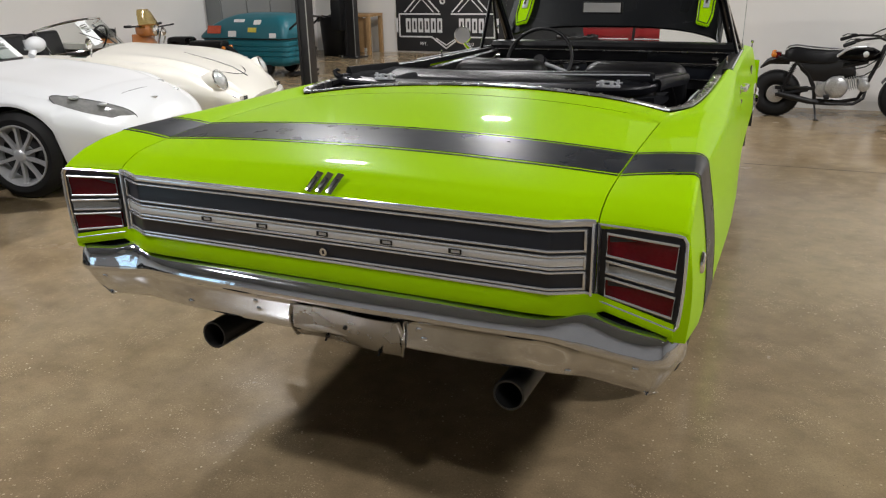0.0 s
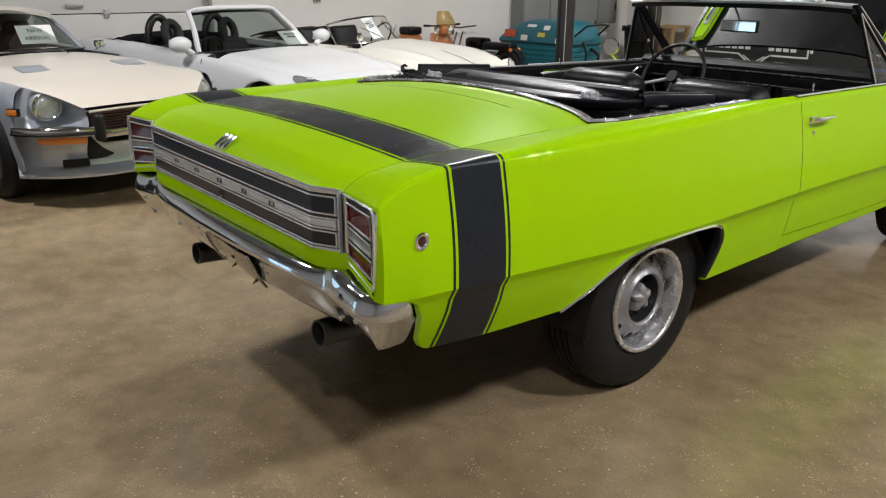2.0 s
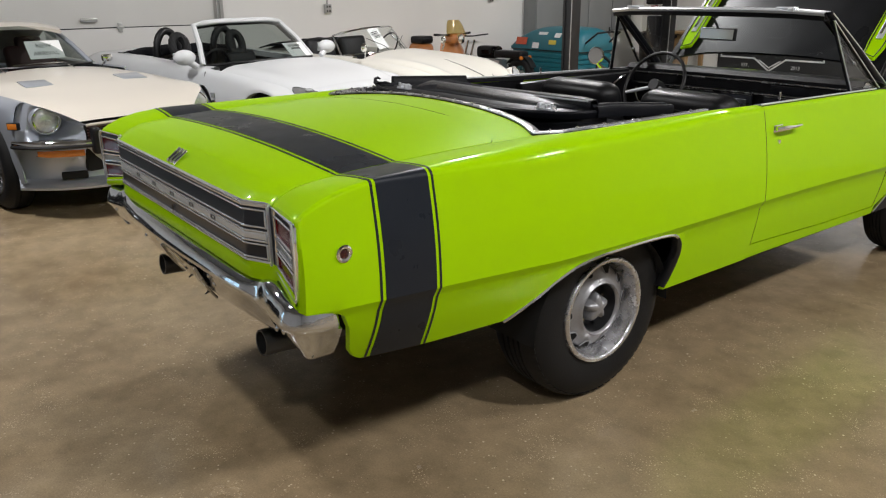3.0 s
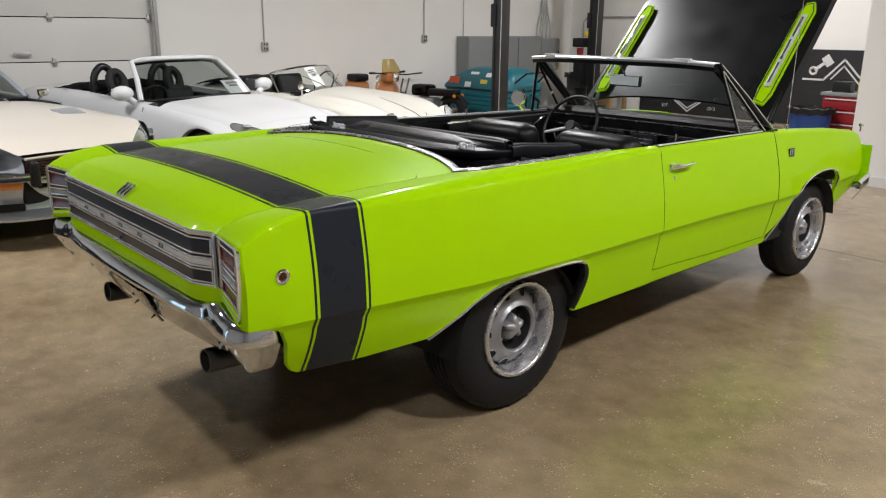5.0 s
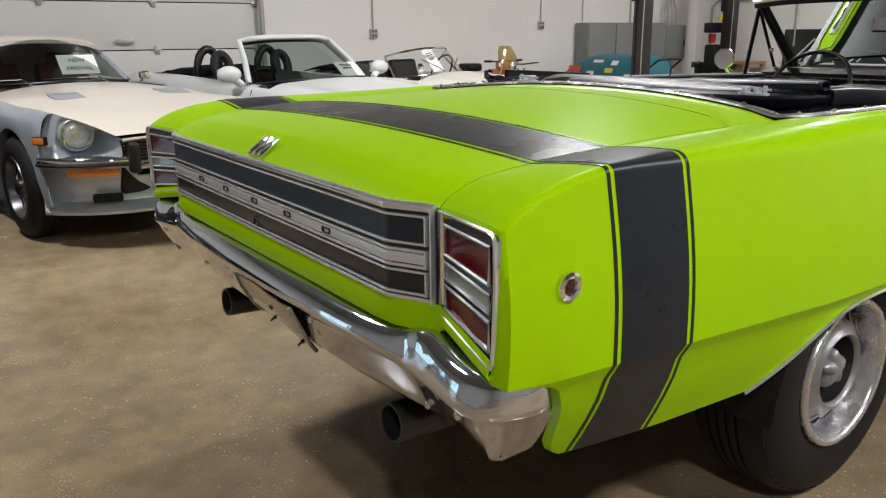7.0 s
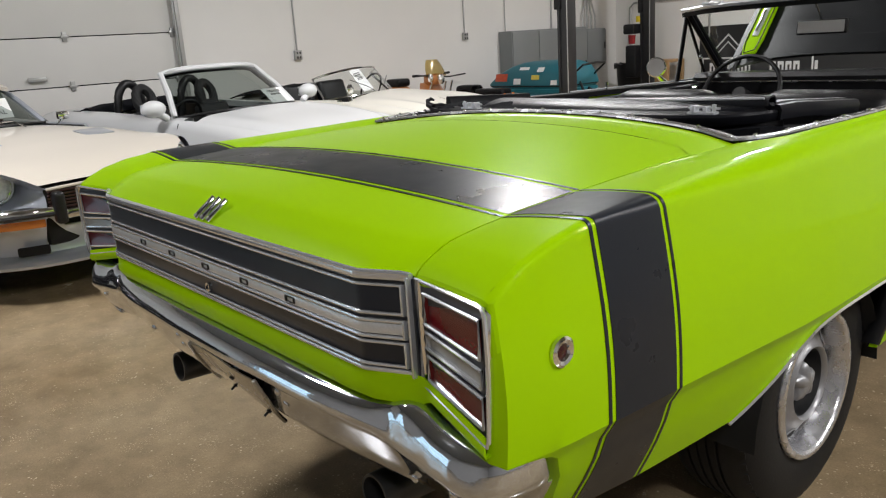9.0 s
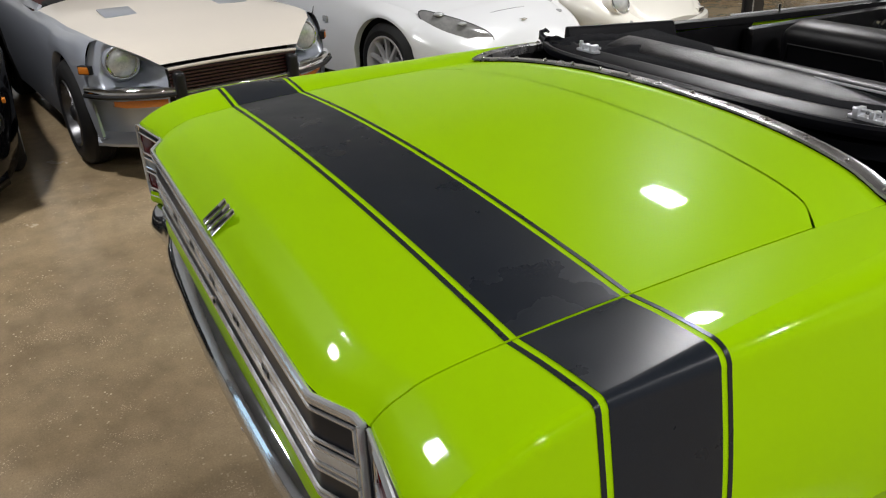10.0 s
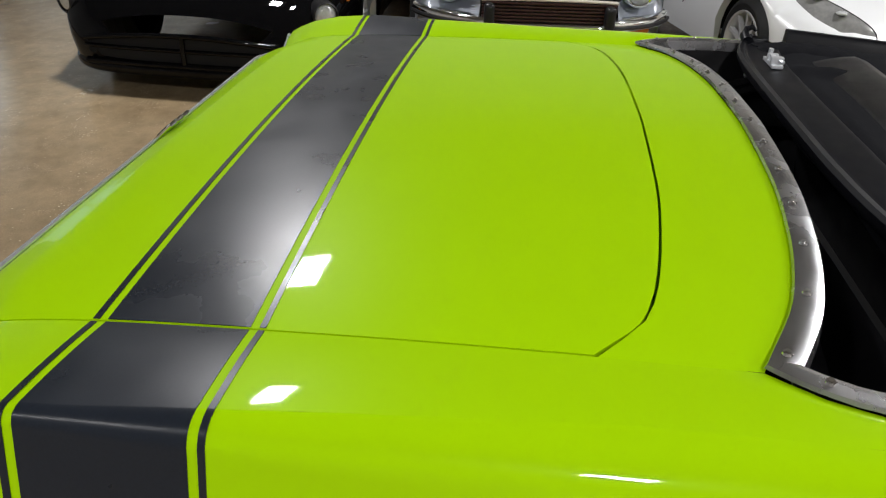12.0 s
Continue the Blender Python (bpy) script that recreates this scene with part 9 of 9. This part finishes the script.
def scooter():
    e = thing("scooter", pose(-7.05, 6.85, 0, 0, 0, 8), "orange scooter with a tinted windscreen, parked by the wall", "scooter")
    bike_wheel(e, 0.0, 0.22, 0.22, 0.09, 0)
    bike_wheel(e, -1.2, 0.22, 0.22, 0.09, 0)
    bm = bmesh.new()
    rows = []
    for z, w, x in ((0.22, 0.12, -0.12), (0.40, 0.24, -0.10), (0.62, 0.27, -0.14), (0.76, 0.20, -0.18)):
        rows.append([(x + 0.10 * (1 - k * k), w * k, z) for k in lin(-1, 1, 11)])
    grid(bm, rows)
    thick(bm, 0.02)
    part("leg_shield", bm, M_SCOOTER, e, "orange leg shield", smooth=60)
    bm = bmesh.new()
    B(bm, (-0.08, 0, 0.80), (0.20, 0.30, 0.16), 0.06, None, 3)
    part("headset", bm, M_SCOOTER, e, "orange headset cover", smooth=60)
    bm = bmesh.new()
    B(bm, (-0.45, 0, 0.27), (0.6, 0.34, 0.06), 0.02)
    B(bm, (-1.05, 0, 0.50), (0.75, 0.36, 0.42), 0.12, None, 4)
    part("body", bm, M_SCOOTER, e, "orange scooter body", smooth=60)
    bm = bmesh.new()
    B(bm, (-1.0, 0, 0.76), (0.65, 0.28, 0.12), 0.05, None, 3)
    part("seat", bm, M_VINYL, e, "black seat")
    bm = bmesh.new()
    rows = []
    for z, w, x in ((0.84, 0.22, 0.02), (0.93, 0.20, -0.01), (1.02, 0.165, -0.04), (1.08, 0.12, -0.06)):
        rows.append([(x - 0.05 * k * k, w * k, z) for k in lin(-1, 1, 11)])
    grid(bm, rows)
    thick(bm, 0.003)
    g = part("windscreen", bm, M_SCREEN, e, "amber tinted windscreen", smooth=60)
    g.visible_shadow = False
    bm = bmesh.new()
    tube(bm, [(-0.12, -0.36, 0.87), (-0.06, -0.12, 0.86), (-0.06, 0.12, 0.86), (-0.12, 0.36, 0.87)], 0.012, 8)
    part("handlebar", bm, M_BLACK, e, "black handlebar")
    for s in (1, -1):
        bm = bmesh.new()
        tube(bm, [(-0.11, s * 0.29, 0.868), (-0.13, s * 0.40, 0.872)], 0.018, 8)
        part("grip", bm, M_RUBBER, e)
    bm = bmesh.new()
    lathe(bm, [(-0.03, 0.07), (0.03, 0.072), (0.045, 0.05), (0.05, 0.0005)], 20, Matrix.Translation((0.03, 0, 0.80)))
    part("headlamp", bm, M_CHROME, e, "round chrome headlamp")
    bm = bmesh.new()
    a = lin(radians(10), radians(170), 10)
    grid(bm, [[(0.26 * math.cos(t), y, 0.22 + 0.26 * math.sin(t)) for t in a] for y in (-0.08, 0, 0.08)])
    thick(bm, 0.006)
    part("front_fender", bm, M_SCOOTER, e)


scooter()


def small_bike():
    """Dark motorcycle, only its tail and seat seen between the cars."""
    e = thing("motorcycle", pose(-7.0, 7.85, 0, 0, 0, 10), "dark motorcycle with a black seat and orange lamp", "motorcycle")
    bike_wheel(e, 0.25, 0.24, 0.24, 0.11, 12)
    bike_wheel(e, -0.95, 0.24, 0.24, 0.11, 12)
    bm = bmesh.new()
    B(bm, (0.05, 0, 0.52), (0.55, 0.24, 0.12), 0.05, None, 3)
    part("seat", bm, M_VINYL, e, "black seat")
    bm = bmesh.new()
    B(bm, (-0.40, 0, 0.54), (0.40, 0.26, 0.20), 0.08, None, 3)
    part("fuel_tank", bm, M_BLACKCAR, e)
    bm = bmesh.new()
    B(bm, (-0.30, 0, 0.30), (0.4, 0.24, 0.26), 0.05)
    part("engine", bm, M_ENGINE, e)
    for s in (1, -1):
        bm = bmesh.new()
        bmesh.ops.create_uvsphere(bm, u_segments=10, v_segments=7, radius=0.032)
        bmesh.ops.translate(bm, vec=(0.34, s * 0.11, 0.48), verts=bm.verts)
        part("turn_lamp", bm, M_ORANGE, e, "orange turn lamp")
        bm = bmesh.new()
        C(bm, (-0.80, s * 0.08, 0.72), (-0.95, s * 0.08, 0.24), 0.02)
        part("fork_leg", bm, M_CHROME, e)
    bm = bmesh.new()
    a = lin(radians(20), radians(150), 10)
    grid(bm, [[(0.25 + 0.275 * math.cos(t), y, 0.24 + 0.275 * math.sin(t)) for t in a] for y in (-0.07, 0, 0.07)])
    thick(bm, 0.006)
    part("rear_fender", bm, M_BLACK, e)
    bm = bmesh.new()
    tube(bm, [(-0.72, -0.34, 0.80), (-0.78, 0, 0.78), (-0.72, 0.34, 0.80)], 0.012, 8)
    part("handlebar", bm, M_BLACK, e)


small_bike()


def scrubber():
    e = thing("floor_scrubber", pose(-6.76, 8.8, 0), "teal ride-behind floor scrubber with stickers on its lid", "floor scrubber")
    bm = bmesh.new()
    def ring(z, x0, x1, w, r=0.12, n=6):
        pts = []
        for cx, cy, a0 in ((x1 - r, w - r, 0), (x0 + r, w - r, 90), (x0 + r, -w + r, 180), (x1 - r, -w + r, 270)):
            for k in range(n):
                a = radians(a0 + 90 * k / (n - 1))
                pts.append((cx + r * math.cos(a), cy + r * math.sin(a), z))
        return pts
    rows = [ring(0.16, -0.74, 0.74, 0.36), ring(0.20, -0.80, 0.80, 0.40)]
    for k in range(4):
        z = 0.24 + 0.075 * k
        rows += [ring(z, -0.82, 0.82, 0.42), ring(z + 0.05, -0.82, 0.82, 0.42), ring(z + 0.06, -0.80, 0.80, 0.405), ring(z + 0.07, -0.80, 0.80, 0.405)]
    rows += [ring(0.56, -0.82, 0.82, 0.42)]
    grid(bm, rows, True)
    part("tank", bm, M_TEAL, e, "ribbed teal tank", smooth=50)
    bm = bmesh.new()
    rows = [ring(0.575, -0.83, 0.83, 0.43), ring(0.60, -0.83, 0.83, 0.43), ring(0.74, -0.66, 0.80, 0.40), ring(0.86, -0.40, 0.74, 0.34), ring(0.915, -0.22, 0.60, 0.26), ring(0.93, -0.1, 0.45, 0.16)]
    grid(bm, rows, True)
    bm.faces.new([bm.verts.new(p) for p in rows[-1]])
    part("lid", bm, M_TEAL, e, "sloped teal lid", smooth=50)
    bm = bmesh.new()
    grid(bm, [ring(0.558, -0.828, 0.828, 0.428), ring(0.577, -0.828, 0.828, 0.428)], True)
    part("lid_seam", bm, M_BLACK, e)
    M_ST = mat("red_sticker", (0.55, 0.08, 0.03), 0.5, var=0.3, scale=30)
    M_SY = mat("yellow_sticker", (0.65, 0.55, 0.08), 0.5, var=0.2, scale=30)
    for (x, y, z), w, h, material, lean, yaw in (((-0.50, -0.424, 0.70), 0.26, 0.12, M_ST, -18, 0), ((-0.15, -0.44, 0.64), 0.15, 0.09, M_PAPER, -12, 0), ((0.22, -0.425, 0.70), 0.16, 0.07, M_SY, -15, 0), ((0.30, -0.38, 0.81), 0.13, 0.08, M_PAPER, -35, 0), ((-0.05, -0.36, 0.83), 0.2, 0.05, M_PAPER, -35, 0), ((0.6, -0.44, 0.62), 0.12, 0.07, M_PAPER, -10, 0)):
        bm = bmesh.new()
        B(bm, (0, 0, 0), (w, 0.003, h), 0.001, Matrix.Translation((x, y, z)) @ Matrix.Rotation(radians(lean), 4, "X"))
        part("sticker", bm, material, e, "printed sticker", None, 0)
    for s in (1, -1):
        bm = bmesh.new()
        C(bm, (0.35, s * 0.30, 0.14), (0.35, s * 0.38, 0.14), 0.14, seg=24)
        part("wheel", bm, M_RUBBER, e, "black wheel")
    bm = bmesh.new()
    B(bm, (-0.35, 0, 0.09), (0.6, 0.62, 0.14), 0.03)
    part("brush_deck", bm, M_BLACK, e, "black brush deck")
    bm = bmesh.new()
    tube(bm, [(0.80, -0.28, 0.70), (1.02, -0.26, 0.86), (1.06, 0, 0.88), (1.02, 0.26, 0.86), (0.80, 0.28, 0.70)], 0.016, 8)
    part("handle", bm, M_BLACK, e, "black push handle")
    bm = bmesh.new()
    tube(bm, [(0.83, 0.1, 0.5), (0.98, 0.12, 0.40), (0.95, 0.10, 0.15), (0.85, 0.05, 0.08)], 0.026, 8)
    tube(bm, [(0.83, -0.1, 0.6), (0.96, -0.16, 0.45), (0.92, -0.14, 0.2)], 0.02, 8)
    part("hose", bm, M_BLACK, e, "black drain hose")
    bm = bmesh.new()
    B(bm, (0.82, 0, 0.04), (0.10, 0.72, 0.05), 0.015)
    part("squeegee", bm, M_BLACK, e)


scrubber()


def bin_(x, y, w, h, material, label):
    e = thing("waste_bin", pose(x, y, 0), label, "bin", "bins by the wall")
    bm = bmesh.new()
    rows = []
    for z, k in ((0.0, 0.86), (0.02, 0.88), (h * 0.5, 0.94), (h - 0.04, 1.0), (h - 0.03, 1.06), (h, 1.06), (h, 1.0)):
        rows.append([(w / 2 * k * math.cos(a), w / 2 * k * math.sin(a), z) for a in [j * math.tau / 24 for j in range(24)]])
    grid(bm, rows, True)
    bm.faces.new([bm.verts.new(p) for p in rows[0]][::-1])
    part("body", bm, material, e)
    bm = bmesh.new()
    rows = [[(w / 2 * k * math.cos(a) * (1 + 0.03 * math.sin(a * 9)), w / 2 * k * math.sin(a) * (1 + 0.03 * math.sin(a * 7)), z + 0.012 * math.sin(a * 11 + k * 5)) for a in [j * math.tau / 36 for j in range(36)]] for k, z in ((1.10, h - 0.07), (1.10, h + 0.01), (0.96, h + 0.02), (0.90, h - 0.10), (0.6, h - 0.18), (0.05, h - 0.2))]
    grid(bm, rows, True)
    part("bin_liner", bm, M_BLACK, e, "black bin liner")


bin_(-7.05, 11.75, 0.74, 0.70, M_BLACK, "black round waste bin with a black liner")
bin_(-2.15, 10.9, 0.60, 0.46, M_BLUE, "blue plastic drum with a black liner")


def tool_chest():
    e = thing("tool_chest", pose(-1.35, 11.45, 0), "red steel tool chest with a grey worktop", "tool chest")
    bm = bmesh.new()
    B(bm, (0, 0, 0.35), (1.55, 0.52, 0.58), 0.012)
    part("body", bm, M_RED, e)
    for r in range(3):
        for c in (-0.385, 0.385):
            bm = bmesh.new()
            B(bm, (c, -0.268, 0.16 + 0.185 * r), (0.74, 0.016, 0.165), 0.005)
            d = part("drawer", bm, M_RED, e)
            bm = bmesh.new()
            B(bm, (c, -0.282, 0.225 + 0.185 * r), (0.70, 0.016, 0.018), 0.004)
            part("handle", bm, M_SATIN, d, "bright drawer pull")
    bm = bmesh.new()
    B(bm, (0, 0, 0.665), (1.62, 0.56, 0.05), 0.008)
    part("worktop", bm, M_GREYSTEEL, e, "grey worktop")
    for x in (-0.68, 0.68):
        for y in (-0.2, 0.2):
            bm = bmesh.new()
            C(bm, (x - 0.02, y, 0.03), (x + 0.02, y, 0.03), 0.03, seg=14)
            part("castor", bm, M_RUBBER, e)


tool_chest()
TOP = 0.69


def jug(x, y, material, label):
    e = thing("jug", pose(x, y, TOP), label, "jug", "bottles on the tool chest")
    bm = bmesh.new()
    B(bm, (0, 0, 0.085), (0.15, 0.09, 0.17), 0.025, None, 3)
    C(bm, (0.03, 0, 0.17), (0.03, 0, 0.215), 0.022, seg=14)
    part("body", bm, material, e)
    bm = bmesh.new()
    C(bm, (0.03, 0, 0.213), (0.03, 0, 0.24), 0.027, seg=14)
    part("cap", bm, M_BLACK, e)


jug(-1.62, 11.35, M_YELLOW, "yellow plastic oil jug with a black cap")
jug(-1.18, 11.38, M_YELLOW, "yellow plastic jug with a black cap")


def crate(x, y, s, material, label):
    e = thing("tool_case", pose(x, y, TOP), label, "case", "cases on the tool chest")
    bm = bmesh.new()
    B(bm, (0, 0, s[2] / 2), s, 0.02, None, 3)
    part("body", bm, material, e)
    bm = bmesh.new()
    tube(bm, [(-s[0] * 0.2, 0, s[2]), (-s[0] * 0.17, 0, s[2] + 0.03), (s[0] * 0.17, 0, s[2] + 0.03), (s[0] * 0.2, 0, s[2])], 0.008, 6)
    part("handle", bm, M_BLACK, e)


crate(-1.93, 11.4, (0.26, 0.2, 0.16), M_BLACK, "black tool case with a handle")
crate(-1.40, 11.5, (0.16, 0.2, 0.10), M_BLACK, "small black tool case with a handle")
crate(-0.90, 11.42, (0.24, 0.2, 0.22), M_TEAL, "pale blue-green tool case with a handle")


def jack():
    e = thing("floor_jack", pose(-1.28, 10.95, 0), "black trolley jack standing on its wheels", "trolley jack")
    bm = bmesh.new()
    B(bm, (0, 0.1, 0.10), (0.26, 0.5, 0.10), 0.02)
    part("chassis", bm, M_BLACK, e)
    bm = bmesh.new()
    tube(bm, [(0, -0.1, 0.12), (0.03, -0.05, 0.6), (0.10, 0.0, 1.15)], 0.022, 8)
    part("handle", bm, M_BLACK, e, "long black jack handle")
    for x in (-0.14, 0.14):
        for y in (-0.1, 0.3):
            bm = bmesh.new()
            C(bm, (x - 0.02, y, 0.05), (x + 0.02, y, 0.05), 0.05, seg=14)
            part("wheel", bm, M_GALV, e)


jack()


def bench():
    e = thing("workbench", pose(-6.62, 11.98, 0), "wooden workbench with a brown front against the wall", "workbench")
    bm = bmesh.new()
    B(bm, (0, 0, 0.72), (0.52, 0.55, 0.05), 0.008)
    part("top", bm, M_WOOD, e)
    bm = bmesh.new()
    B(bm, (0, -0.2, 0.4), (0.44, 0.04, 0.55), 0.006)
    part("front_panel", bm, M_WOOD, e)
    for x in (-0.22, 0.22):
        for y in (-0.24, 0.24):
            bm = bmesh.new()
            B(bm, (x, y, 0.347), (0.07, 0.07, 0.694), 0.006)
            part("leg", bm, M_WOOD, e)


bench()
